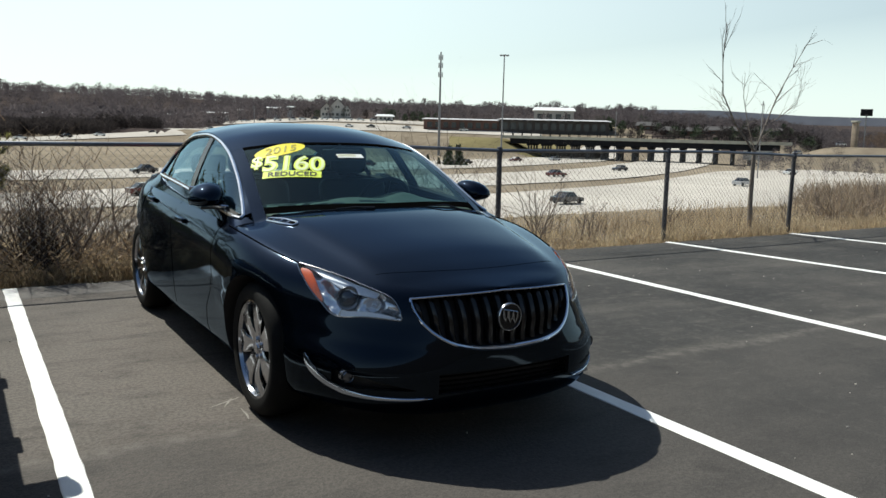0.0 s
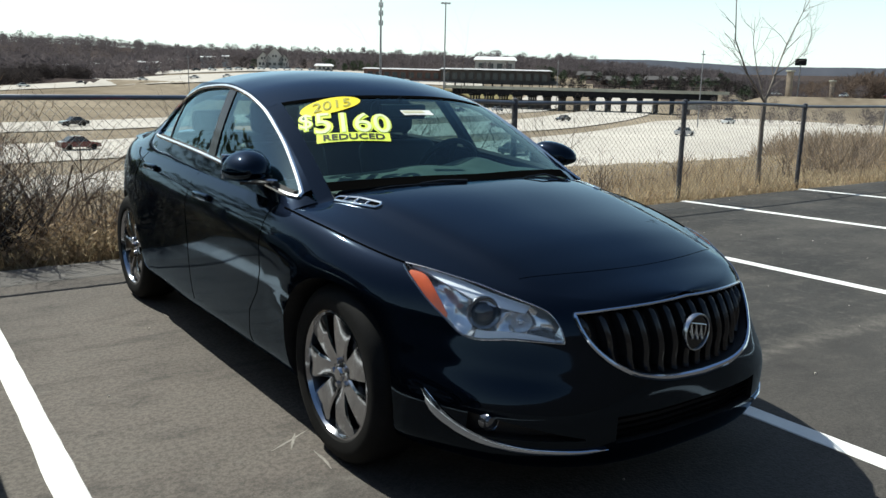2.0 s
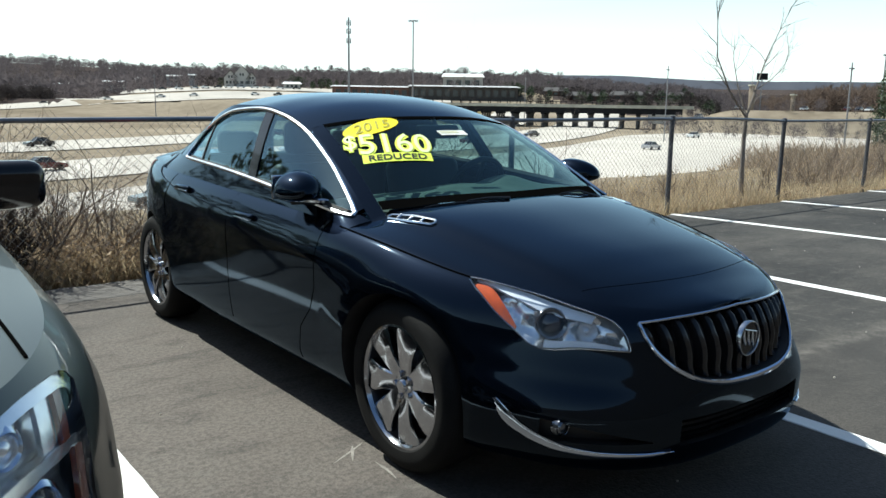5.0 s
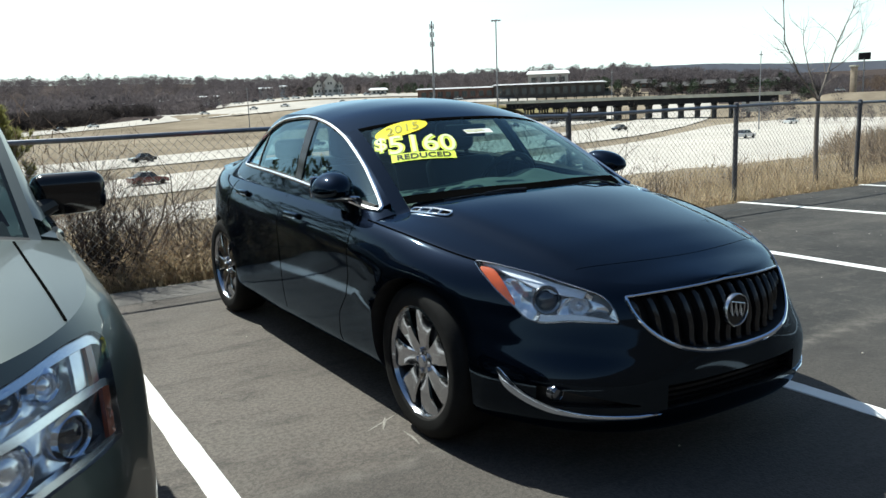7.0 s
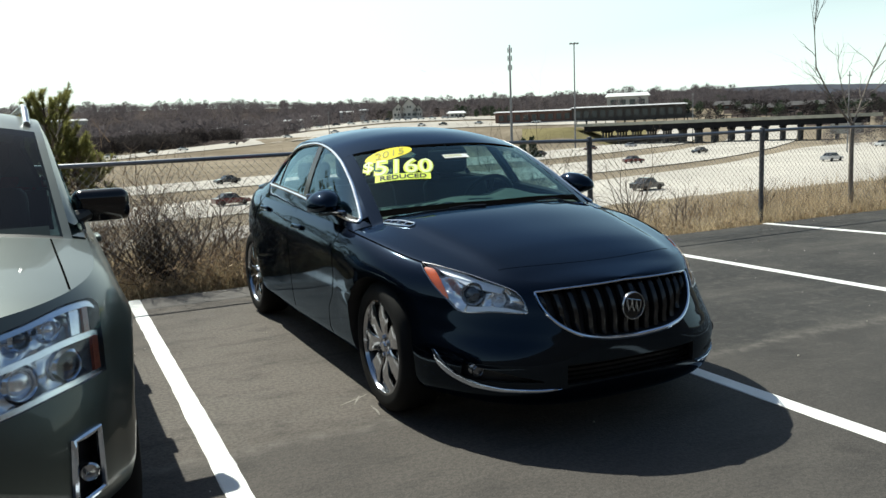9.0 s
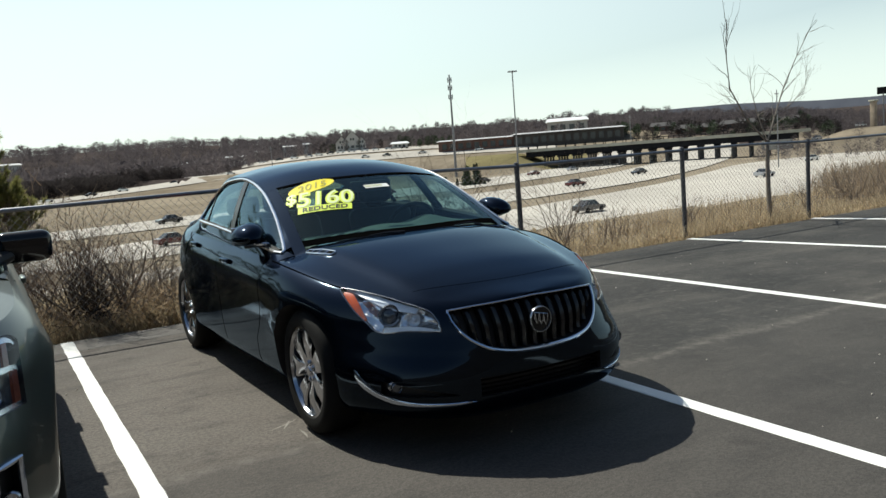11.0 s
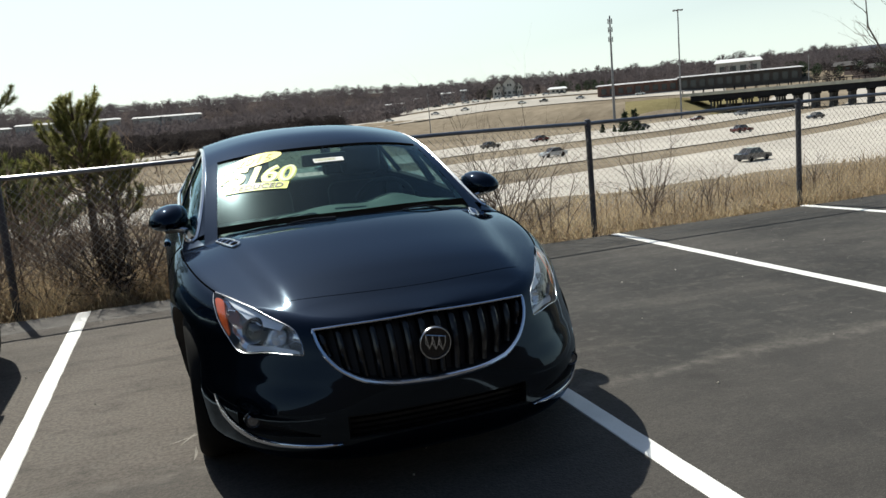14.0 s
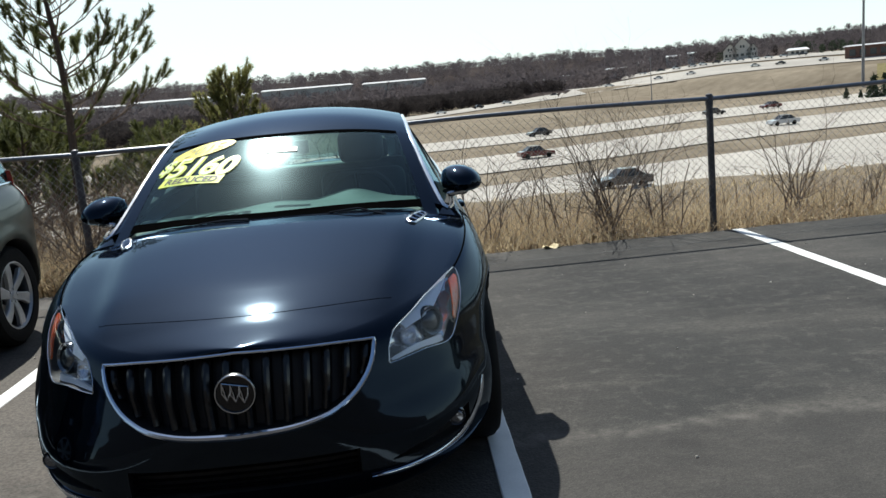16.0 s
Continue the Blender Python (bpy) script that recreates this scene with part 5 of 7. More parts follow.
        for pts in ([(0.56, 1.0), (0.56, 0.7), (0.6, 0.45), (0.62, 0.3)], [(1.45, 1.05), (1.46, 0.7), (1.46, 0.3)], [(2.5, 1.07), (2.5, 0.9), (2.4, 0.7), (2.32, 0.5), (2.3, 0.3)]):
            bm = bmesh.new()
            line = [(y0 + (y1 - y0) * k / 4, z0 + (z1 - z0) * k / 4) for (y0, z0), (y1, z1) in zip(pts, pts[1:]) for k in range(4)]
            tube(bm, [(sg * (S.flank_x(y, z) - 0.001), y, z) for y, z in line], 0.003, 5)
            part("door_seam", bm, M_GAP, car)
        for y, z in ((1.3, 0.93), (2.3, 0.95)):
            bm = bmesh.new()
            x = S.flank_x(y, z) + 0.01
            box(bm, sg * x - 0.014, sg * x + 0.014, y - 0.1, y + 0.1, z - 0.016, z + 0.016, 0.01)
            part("door_handle", bm, M_SUVPAINT, car)
        for yw in (0.0, S.axle):
            wheel(car, (sg * 0.79, yw, S.hub), sg, radius=0.35, width=0.23, rim=0.232, spokes=6, metal=M_ALLOY, spoke_in=0.03, spoke_out=0.05)
            bm = bmesh.new()
            rows = []
            for a in steps(-0.2, math.pi + 0.2, 26):
                row = []
                for r in (S.arch + 0.055, S.arch + 0.03, S.arch + 0.002, S.arch - 0.004):
                    y, z = yw + r * math.cos(a), max(0.26, S.hub + 0.01 + r * math.sin(a))
                    row.append((sg * (S.flank_x(y, z) + (0.012 if r < S.arch + 0.05 else -0.002)), y, z))
                rows.append(row)
            grid(bm, rows)
            thicken(bm, 0.02)
            part("arch_moulding", bm, M_TRIM, car, "black plastic arch moulding")
        bm = bmesh.new()
        sheet(bm, steps(0.45, 2.4, 20), lambda y: 0.255, lambda y: 0.40, 3, lambda y, z: (sg * (S.flank_x(y, z) + 0.008), y, z))
        thicken(bm, 0.02)
        part("sill_moulding", bm, M_TRIM, car)
    for k in range(4):
        bm = bmesh.new()
        z = 0.65 + 0.06 * k
        tube(bm, [(x, S.y_at(x, z) + 0.02, z) for x in steps(-0.35, 0.35, 14)], 0.014, 6)
        part("grille_bar", bm, M_TRIM, car)
    bm = bmesh.new()
    pts = [Vector(front(x, 0.615)) for x in steps(-0.365, 0.365, 12)] + [Vector(front(x, 0.865)) for x in steps(0.365, -0.365, 12)]
    tube(bm, pts + pts[:1], 0.013, 6)
    part("grille_frame", bm, M_CHROME, car)
    bm = bmesh.new()
    grid(bm, [[(x, y, 1.03 + 0.03 * math.sin(math.pi * min(1, (y - 0.36) / 0.6))) for x in steps(-0.7, 0.7, 12)] for y in steps(0.38, 1.0, 8)])
    thicken(bm, 0.06)
    part("dashboard", bm, M_CABIN, car)
    for x in (0.37, -0.37):
        bm = bmesh.new()
        box(bm, x - 0.25, x + 0.25, 1.45, 1.6, 0.6, 1.2, 0.06, seg=3)
        seat = part("front_seat", bm, M_SEAT, car)
        bm = bmesh.new()
        box(bm, x - 0.13, x + 0.13, 1.56, 1.66, 1.21, 1.4, 0.04, seg=3)
        part("headrest", bm, M_SEAT, seat)
    return car


suv = build_suv()


# == the ground, the lot and its fence ==
FENCE_Y = 4.13
R_EYE = Vector((-0.8, -3.6))


def smooth(a, b, t):
    s = max(0.0, min(1.0, (t - a) / (b - a)))
    return s * s * (3 - 2 * s)


EL_LEFT = hermite([(200, -2.4), (250, -1.9), (300, -1.25), (350, -0.8), (390, -0.6), (600, 0.0), (800, 0.65), (1000, 1.4), (1200, 1.9), (1600, 2.02), (4500, 1.9)])
EL_RIGHT = hermite([(200, -2.4), (260, -1.85), (335, -1.4), (385, -0.4), (425, 0.3), (455, 0.76), (600, 0.95), (800, 1.2), (1000, 1.5), (2000, 1.6), (4500, 1.6)])
EL_RIDGE = hermite([(200, -2.4), (260, -1.85), (335, -1.4), (385, -0.4), (425, 0.25), (600, 0.6), (1000, 0.85), (2000, 1.05), (4500, 1.2)])
EL_VALLEY = hermite([(200, -2.4), (320, -1.5), (450, -1.06), (650, -0.74), (760, -0.35), (900, 0.1), (1500, 0.6), (2500, 0.95), (4500, 1.2)])
BR_A, BR_B = Vector((205.0, 262.0)), Vector((257.0, 184.5))


def ground(x, y):
    """The height of the land."""
    d = y - FENCE_Y
    if d < 0.2:
        return -0.05
    r = math.hypot(x - R_EYE.x, y - R_EYE.y)
    az = math.degrees(math.atan2(x - R_EYE.x, y - R_EYE.y))
    near = -7.0 * smooth(1.2, 40, d) - 0.05
    k = smooth(12, 23, az)
    k2, k3 = smooth(42, 55, az), smooth(54, 60, az)
    far = 1.4 + r * math.tan(radians((1 - k) * EL_LEFT(r) + k * ((1 - k2) * EL_RIGHT(r) + k2 * ((1 - k3) * EL_RIDGE(r) + k3 * EL_VALLEY(r)))))
    z = near if r < 200 else max(near, far) if r < 260 else far
    z = near + (far - near) * smooth(190, 300, r)
    # banks at both ends of the bridge
    along = (BR_B - BR_A).normalized()
    rel = Vector((x, y)) - BR_A
    t, off = rel.dot(along), abs(rel.cross(along))
    span = (BR_B - BR_A).length
    if t < 12 or t > span - 6:
        edge = smooth(12, -14, t) if t < span / 2 else smooth(span - 6, span + 24, t)
        z = max(z, -7 + 7.6 * edge * (1 - smooth(9, 34, off)))
    return z


def at_elevation(az, el):
    """How far off the land first rises to that many degrees over the level of the eye."""
    lo, hi = 195.0, 1600.0
    for _ in range(22):
        r = (lo + hi) / 2
        p = far_place(az, r)
        if math.degrees(math.atan2(p.z - 1.4, r)) >= el:
            hi = r
        else:
            lo = r
    return hi


def far_place(az, r, lift=0.0):
    x, y = R_EYE.x + r * math.sin(radians(az)), R_EYE.y + r * math.cos(radians(az))
    return Vector((x, y, ground(x, y) + lift))


bm = bmesh.new()
radii, r = [0.5], 0.5
while r < 4600:
    r *= 1.02 if 170 < r < 800 else 1.06
    radii.append(r)
azs = [-90 + 5 * k for k in range(10)] + [-40 + 0.5 * k for k in range(200)] + [60 + k for k in range(50)] + [110 + 10 * k for k in range(0, 16)]
rows = []
for r in radii:
    row = []
    for a in azs:
        x, y = R_EYE.x + r * math.sin(radians(a)), R_EYE.y + r * math.cos(radians(a))
        z = ground(x, y)
        if FENCE_Y + 0.4 < y and r < 60:
            z += 0.12 * noise.noise((x * 0.7, y * 0.7, 0)) * smooth(0.3, 3, y - FENCE_Y)
        row.append((x, y, z))
    rows.append(row)
grid(bm, rows, closed_u=True)
bmesh.ops.recalc_face_normals(bm, faces=bm.faces)
for f in bm.faces:
    c = f.calc_center_median()
    r, a = (c.xy - R_EYE).length, math.degrees(math.atan2(c.x - R_EYE.x, c.y - R_EYE.y))
    if r > 395 + 185 * smooth(12, 24, a) * smooth(48, 42, a) + 60 * smooth(12, 24, a) * noise.noise((a * 0.3, 0, 0)):
        f.material_index = 1
    elif 32.5 < a < 41 and 322 < r < 392:
        f.material_index = 2
plain("ground", bm, [M_FIELD, M_WOODFLOOR, M_VERGE], "dry winter grassland falling to a highway", "ground", "structure", angle=80)

# the lot, a slab with a crumbled edge under the fence
bm = bmesh.new()
xs = [-45 + 0.12 * k for k in range(int(90 / 0.12) + 1)]
edge_y = [3.98 + 0.05 * noise.noise((x * 1.3, 0, 3)) + 0.025 * noise.noise((x * 7, 0, 5)) for x in xs]
rows = [[(x, e, z) for x, e in zip(xs, edge_y)] for z in (-0.06, -0.012)]
rows.append([(x, e - 0.03, 0.0) for x, e in zip(xs, edge_y)])
rows.append([(x, 3.6, 0.0) for x in xs])
rows.append([(x, -45, 0.0) for x in xs])
rows.append([(x, -45, -0.06) for x in xs])
grid(bm, rows)
bmesh.ops.recalc_face_normals(bm, faces=bm.faces)
lot = plain("pavement", bm, M_ASPHALT, "worn dark asphalt parking lot with pale stains", "pavement", "structure", angle=40)

# an unseen dark wall added behind the camera to darken reflections and sky fill
bm = bmesh.new()
box(bm, -60, 60, -18.4, -18.0, -0.06, 8.2, 0.05)
plain("wall_added_south", bm, mat("dark_added_wall", (0.05, 0.042, 0.038), 0.9, spread=0.3, scale=0.5, fine=8), "unseen dark wall added behind the lot to darken reflections", "wall", "structure", smooth=False)

# painted bay lines
LINE_ENDS = ((-1.635, -1.74, 3.93), (1.0, 0.89, 3.93), (3.76, 3.70, 3.93), (6.42, 6.9, 3.98), (9.2, 9.95, 3.98), (12.1, 13.2, 3.98), (15.0, 16.2, 3.98), (-4.45, -4.6, 3.93), (-7.2, -7.4, 3.93))
for xe, xn, ye in LINE_ENDS:
    bm = bmesh.new()
    rows = []
    for k in range(61):
        y = ye - 6.6 * k / 60
        x = xe + (xn - xe) * (ye - y) / 4.6
        w = 0.052 + 0.004 * noise.noise((xe, y * 5, 1))
        rows.append([(x - w + 0.005 * noise.noise((xe, y * 9, 2)), y, 0.0), (x - w + 0.004, y, 0.004), (x + w - 0.004, y, 0.004), (x + w + 0.005 * noise.noise((xe, y * 9, 4)), y, 0.0)])
    grid(bm, rows)
    bmesh.ops.recalc_face_normals(bm, faces=bm.faces)
    tagged(part("bay_line", bm, M_LINE), "white painted parking bay line on asphalt", "road marking", "bay lines", "structure")

# tar seam along the edge strip, and chips of stone
bm = bmesh.new()
rows = []
for k in range(500):
    x = -10 + 0.06 * k
    y = 3.46 + 0.012 * x * (1 if x > 0 else 0.3) + 0.02 * noise.noise((x * 1.1, 7, 0)) + 0.008 * noise.noise((x * 8, 7, 0))
    w = 0.009 + 0.006 * noise.noise((x * 3, 1, 9))
    rows.append([(x, y - w, 0.0012), (x, y, 0.003), (x, y + w, 0.0012)])
grid(bm, rows)
tagged(part("tar_seam", bm, M_TARRED, lot), kind="structure")
rng = random.Random(5)
bm = bmesh.new()
for k in range(130):
    x, y = rng.uniform(-4, 9), rng.uniform(-2.5, 3.9)
    s = rng.choice((0.003, 0.004, 0.005, 0.007))
    m = pose(x, y, s * 0.4, rng.uniform(0, 360), rng.uniform(0, 360), rng.uniform(0, 360))
    r = bmesh.ops.create_icosphere(bm, subdivisions=1, radius=s, matrix=m)
tagged(part("gravel", bm, mat("stone_chips", (0.42, 0.39, 0.34), 0.9, each=0.6, spread=0.5), None, "", smooth=False), "loose pale stone chips on the asphalt", "gravel", kind="stuff")
# pale scrape marks beside the front wheel
for pts in ([(-0.88, 0.30), (-0.91, 0.25), (-0.957, 0.175)], [(-1.03, 0.20), (-0.93, 0.25), (-0.81, 0.31)], [(-0.888, 0.12), (-0.89, 0.04), (-0.905, -0.05)]):
    bm = bmesh.new()
    rows = []
    fx, fy = hermite([(i, p[0]) for i, p in enumerate(pts)]), hermite([(i, p[1]) for i, p in enumerate(pts)])
    for k in range(13):
        u = k / 6
        w = 0.006 * math.sin(math.pi * (k + 0.6) / 13.2) * (1 + 0.6 * noise.noise((u * 4, pts[0][0], 0)))
        rows.append([(fx(u) - w, fy(u) + w * 0.5, 0.0012), (fx(u), fy(u), 0.002), (fx(u) + w, fy(u) - w * 0.5, 0.0012)])
    grid(bm, rows)
    tagged(part("scrape_mark", bm, M_SCRAPE, lot), kind="structure")
bm = bmesh.new()
grid(bm, [[(1.9 + 0.03 * i + 0.01 * j, 3.88 + 0.025 * j, 0.012 + 0.02 * math.sin(1.3 * i + j)) for i in range(6)] for j in range(5)])
thicken(bm, 0.001)
plain("paper_scrap", bm, M_PAPER, "crumpled yellowish paper scrap at the lot's edge", "litter")

# chain-link fence
fence = thing("fence", "grey chain-link fence with round posts along the lot", "fence", (0, 0, 0))
POSTS = [-13.8, -10.9, -7.99, -5.09, -2.19, 0.71, 3.62, 6.5, 9.32, 12.2, 15.1, 18.0, 20.9, 23.8, 26.7]
RAIL_Z = 1.225


def rail_z(x):
    return RAIL_Z + 0.012 * math.sin(x * 1.1) - 0.004 * max(0, x - 6)


for i, x in enumerate(POSTS):
    bm = bmesh.new()
    lean = 0.015 * math.sin(5 * i)
    tube(bm, [(x, FENCE_Y, -0.06), (x + lean * 0.4, FENCE_Y, 0.5), (x + lean, FENCE_Y, rail_z(x) + 0.02)], 0.032, 12)
    post = part("post", bm, M_GALV, fence)
    bm = bmesh.new()
    lathe(bm, [(0.036, rail_z(x) - 0.05), (0.037, rail_z(x) + 0.02), (0.03, rail_z(x) + 0.045), (0.001, rail_z(x) + 0.055)], 12, "z")
    bmesh.ops.translate(bm, vec=(x + lean, FENCE_Y, 0), verts=bm.verts)
    part("post_cap", bm, M_GALV, post)
    for z in (0.25, 0.55, 0.85):
        bm = bmesh.new()
        lathe(bm, [(0.034, z - 0.008), (0.037, z), (0.034, z + 0.008)], 10, "z")
        bmesh.ops.translate(bm, vec=(x + lean * z, FENCE_Y, 0), verts=bm.verts)
        part("tie_band", bm, M_GALV, post)
for x0, x1 in zip(POSTS, POSTS[1:]):
    bm = bmesh.new()
    tube(bm, [(x, FENCE_Y - 0.01, rail_z(x) + 0.005 + 0.008 * math.sin(math.pi * (x - x0) / (x1 - x0))) for x in steps(x0, x1, 8)], 0.021, 8)
    part("top_rail", bm, M_RAIL, fence)
bm = bmesh.new()
PITCH, RUN = 0.075, RAIL_Z - 0.03
for sgn in (1, -1):
    k = 0
    x = POSTS[0] - RUN
    while x < POSTS[-1] + RUN:
        a, b = Vector((x, FENCE_Y - 0.036 + 0.003 * sgn, 0.02)), Vector((x + sgn * RUN, FENCE_Y - 0.036 - 0.003 * sgn, 0.02 + RUN))
        if POSTS[0] <= min(a.x, b.x) and max(a.x, b.x) <= POSTS[-1]:
            bow = 0.03 * math.sin(x * 0.9)
            tube(bm, [a, a.lerp(b, 0.5) + Vector((0, bow, 0)), b], 0.0016, 3, cap=False)
        x += PITCH
part("wire_mesh", bm, M_WIRE, fence, "diamond wire mesh")["kind"] = "stuff"


# == the highway and the distance ==
def band(name, lo, hi, xs, label, lift=0.08):
    """A road between two lines y = lo(x) and y = hi(x) of the plan, laid on the land."""
    bm = bmesh.new()
    rows = []
    for x in xs:
        row = []
        for k in range(7):
            y = lo(x) + (hi(x) - lo(x)) * k / 6
            row.append((x, y, ground(x, y) + lift + 0.0006 * math.hypot(x, y)))
        rows.append(row)
    grid(bm, rows)
    return plain(name, bm, M_CONCRETE, label, "road", "structure", angle=80)


def rise_band(name, lo, hi, az0, az1, label, lift=0.1):
    """A road on the far rise, between two lines of sight over the level of the eye, by azimuth."""
    bm = bmesh.new()
    rows = []
    for a in steps(az0, az1, 150):
        r0, r1 = at_elevation(a, lo(a)), at_elevation(a, hi(a))
        rows.append([far_place(a, r0 + (r1 - r0) * k / 4, lift + 0.0006 * r0) for k in range(5)])
    grid(bm, rows)
    return plain(name, bm, M_CONCRETE, label, "road", "structure", angle=80)


# three carriageways side by side, then the ramp that climbs the far slope
LANES = {
    "near": (hermite([(-300, 45), (0, 50), (40, 56), (100, 60), (160, 74), (230, 96), (320, 118)]), hermite([(-300, 64), (0, 70), (30, 79), (60, 89), (110, 107), (150, 128), (190, 148), (215, 151), (320, 152)])),
    "middle": (hermite([(-300, 76), (0, 83), (20, 87), (45, 99), (80, 108), (120, 121), (165, 145), (205, 171), (240, 196), (290, 236)]), hermite([(-300, 98), (0, 105), (20, 111), (55, 129), (90, 139), (120, 150), (150, 165), (205, 203), (240, 228), (290, 268)])),
    "upper": (hermite([(-300, 120), (0, 129), (30, 136), (66, 154), (107, 165), (148, 184), (200, 214), (230, 236), (270, 270)]), hermite([(-300, 146), (0, 155), (40, 168), (80, 192), (110, 203), (150, 222), (200, 247), (230, 262), (270, 290)])),
}
for key, end in (("near", 236), ("middle", 290), ("upper", 270)):
    band("road_" + key, *LANES[key], steps(-300, end, 160), "pale concrete highway carriageway")
ramp_mid = hermite([(-40, -1.95), (-24, -1.75), (-14, -1.6), (-5, -1.4), (3, -1.12), (9, -0.74), (13, -0.45), (17, -0.1), (20.5, 0.12), (24, 0.30), (28, 0.32), (32, 0.26), (39, 0.05)])
ramp_half = hermite([(-40, 0.1), (5, 0.12), (12, 0.17), (20, 0.26), (28, 0.22), (39, 0.1)])
rise_band("road_ramp", lambda a: ramp_mid(a) - ramp_half(a), lambda a: ramp_mid(a) + ramp_half(a), -40, 39, "pale concrete ramp that climbs the far slope")
rise_band("road_service", lambda a: ramp_mid(a) + ramp_half(a) + 0.1, lambda a: ramp_mid(a) + ramp_half(a) + 0.32, 17, 38, "pale parking strip beside the far ramp")


def ramp_r(az):
    return at_elevation(az, ramp_mid(az))


# bridge
bridge = thing("bridge", "long dark steel girder highway bridge on concrete piers", "bridge", (BR_A.x, BR_A.y, 0), math.degrees(math.atan2(BR_B.y - BR_A.y, BR_B.x - BR_A.x)))
SPAN = (BR_B - BR_A).length
bm = bmesh.new()
box(bm, -8, SPAN + 8, -6.5, 6.5, 0.6, 1.0)
part("deck", bm, M_PIER, bridge, smooth=False)
for y in (-6, -3.6, -1.2, 1.2, 3.6, 6):
    bm = bmesh.new()
    box(bm, -4, SPAN + 4, y - 0.25, y + 0.25, -1.5, 0.6)
    part("girder", bm, M_BEAM, bridge, smooth=False)
for y in (-6.3, 6.3):
    bm = bmesh.new()
    box(bm, -8, SPAN + 8, y - 0.15, y + 0.15, 1.0, 1.75)
    part("parapet", bm, M_PIER, bridge, smooth=False)
for k in range(15):
    t = 0.04 + 0.064 * k
    bm = bmesh.new()
    box(bm, SPAN * t - 0.6, SPAN * t + 0.6, -6.6, 6.6, -2.1, -1.5, 0.1)
    part("pier_cap", bm, M_BEAM, bridge)
    for y in (-5.6, -1.9, 1.9, 5.6):
        bm = bmesh.new()
        tube(bm, [(SPAN * t, y, -9), (SPAN * t, y, -2.0)], 0.42, 8)
        part("pier_column", bm, M_COLUMN, bridge)
bm = bmesh.new()
box(bm, SPAN - 8, SPAN + 2, -6.2, 6.8, -5.0, -0.4, 0.1)
part("abutment", bm, M_WALLPALE, bridge, "pale concrete abutment")
# dark block standing in for the shaded far slope under the deck
bm = bmesh.new()
box(bm, SPAN * 0.02, SPAN * 0.36, 6.9, 7.6, -10, -3.4, 0.1)
part("shade_wall", bm, M_ROOFDARK, bridge, "dark wall in place of the shade under the far side")
# railing with posts on both parapets
for y in (-6.3, 6.3):
    bm = bmesh.new()
    tube(bm, [(-8, y, 2.75), (SPAN + 8, y, 2.75)], 0.07, 5)
    part("rail", bm, M_BEAM, bridge)
    for k in range(28):
        x = -7 + (SPAN + 14) * k / 27
        bm = bmesh.new()
        box(bm, x - 0.14, x + 0.14, y - 0.1, y + 0.1, 1.75, 2.9)
        part("rail_post", bm, M_BEAM, bridge, smooth=False)


def window_row(parent, x0, x1, y, z0, z1, count, m=None):
    for k in range(count):
        a = x0 + (x1 - x0) * (k + 0.2) / count
        b = x0 + (x1 - x0) * (k + 0.8) / count
        bm = bmesh.new()
        box(bm, a, b, y - 0.12, y + 0.02, z0, z1)
        part("window", bm, m or M_PANE, parent, smooth=False)


def facing(az, r, lift=0.0):
    p = far_place(az, r, lift)
    return (p.x, p.y, p.z), -az


def low_building(name, label, az, r, width, depth, height, wall, roof, windows, lift=0.0, pitch=0.0, over=1.2):
    place, turn = facing(az, r, lift)
    b = thing(name, label, "building", place, turn)
    bm = bmesh.new()
    box(bm, -width / 2, width / 2, 0, depth, -4 - lift, height)
    part("wall", bm, wall, b, smooth=False)
    bm = bmesh.new()
    if pitch:
        o = over
        vs = [bm.verts.new(p) for p in ((-width / 2 - o, -o, height), (width / 2 + o, -o, height), (width / 2 + o, depth + o, height), (-width / 2 - o, depth + o, height), (-width / 2 + 0.1, depth / 2, height + pitch), (width / 2 - 0.1, depth / 2, height + pitch))]
        for f in ((0, 1, 5, 4), (2, 3, 4, 5), (1, 2, 5), (3, 0, 4), (3, 2, 1, 0)):
            bm.faces.new([vs[i] for i in f])
    else:
        box(bm, -width / 2 - over, width / 2 + over, -over, depth + over, height, height + 0.9, 0.1)
    part("roof", bm, roof, b, smooth=False)
    window_row(b, -width / 2 + 1, width / 2 - 1, 0.0, height * 0.25, height * 0.75, windows)
    return b


low_building("shop_building", "long low brick shop building with a pale flat roof", 33.4, 424, 40, 24, 5.6, M_WALLBRICK, M_ROOFGREY, 9, 0.0, 0.9)
low_building("shop_wing", "long dark-fronted shop building with a bright roof edge", 39.8, 422, 56, 24, 6.6, M_SHOPDARK, M_ROOFGREY, 13, 0.0, 0.9)
low_building("hall_building", "wide hall with bright white sloping roof", 39.8, 520, 25, 20, 8.2, M_WALLPALE, M_ROOFPALE, 4, 0.5, 2.4)
for az, r, w, lift in ((-20.5, 780, 110, 8.2), (-12.0, 770, 110, 9.6), (-4.6, 780, 84, 10.8), (1.4, 790, 60, 9.6)):
    low_building("far_warehouse", "far long pale warehouse with a sunlit roof among bare trees", az, r, w, 44, 2.4, M_WALLPALE, M_ROOFGREY, 0, lift, 2.0)
for az, r, w in ((4.2, 640, 10), (5.8, 610, 6), (18.3, 610, 7), (20.4, 600, 10), (21.6, 590, 6), (7.4, 600, 9), (9.6, 640, 14), (11.6, 620, 7), (13.4, 660, 16), (15.2, 640, 8), (16.6, 600, 18)):
    low_building("far_cottage", "small far white-roofed building among bare trees", az, r, w, 7, 2.6, M_WALLPALE, M_ROOFPALE, 2, 4.5, 0.8, 0.5)
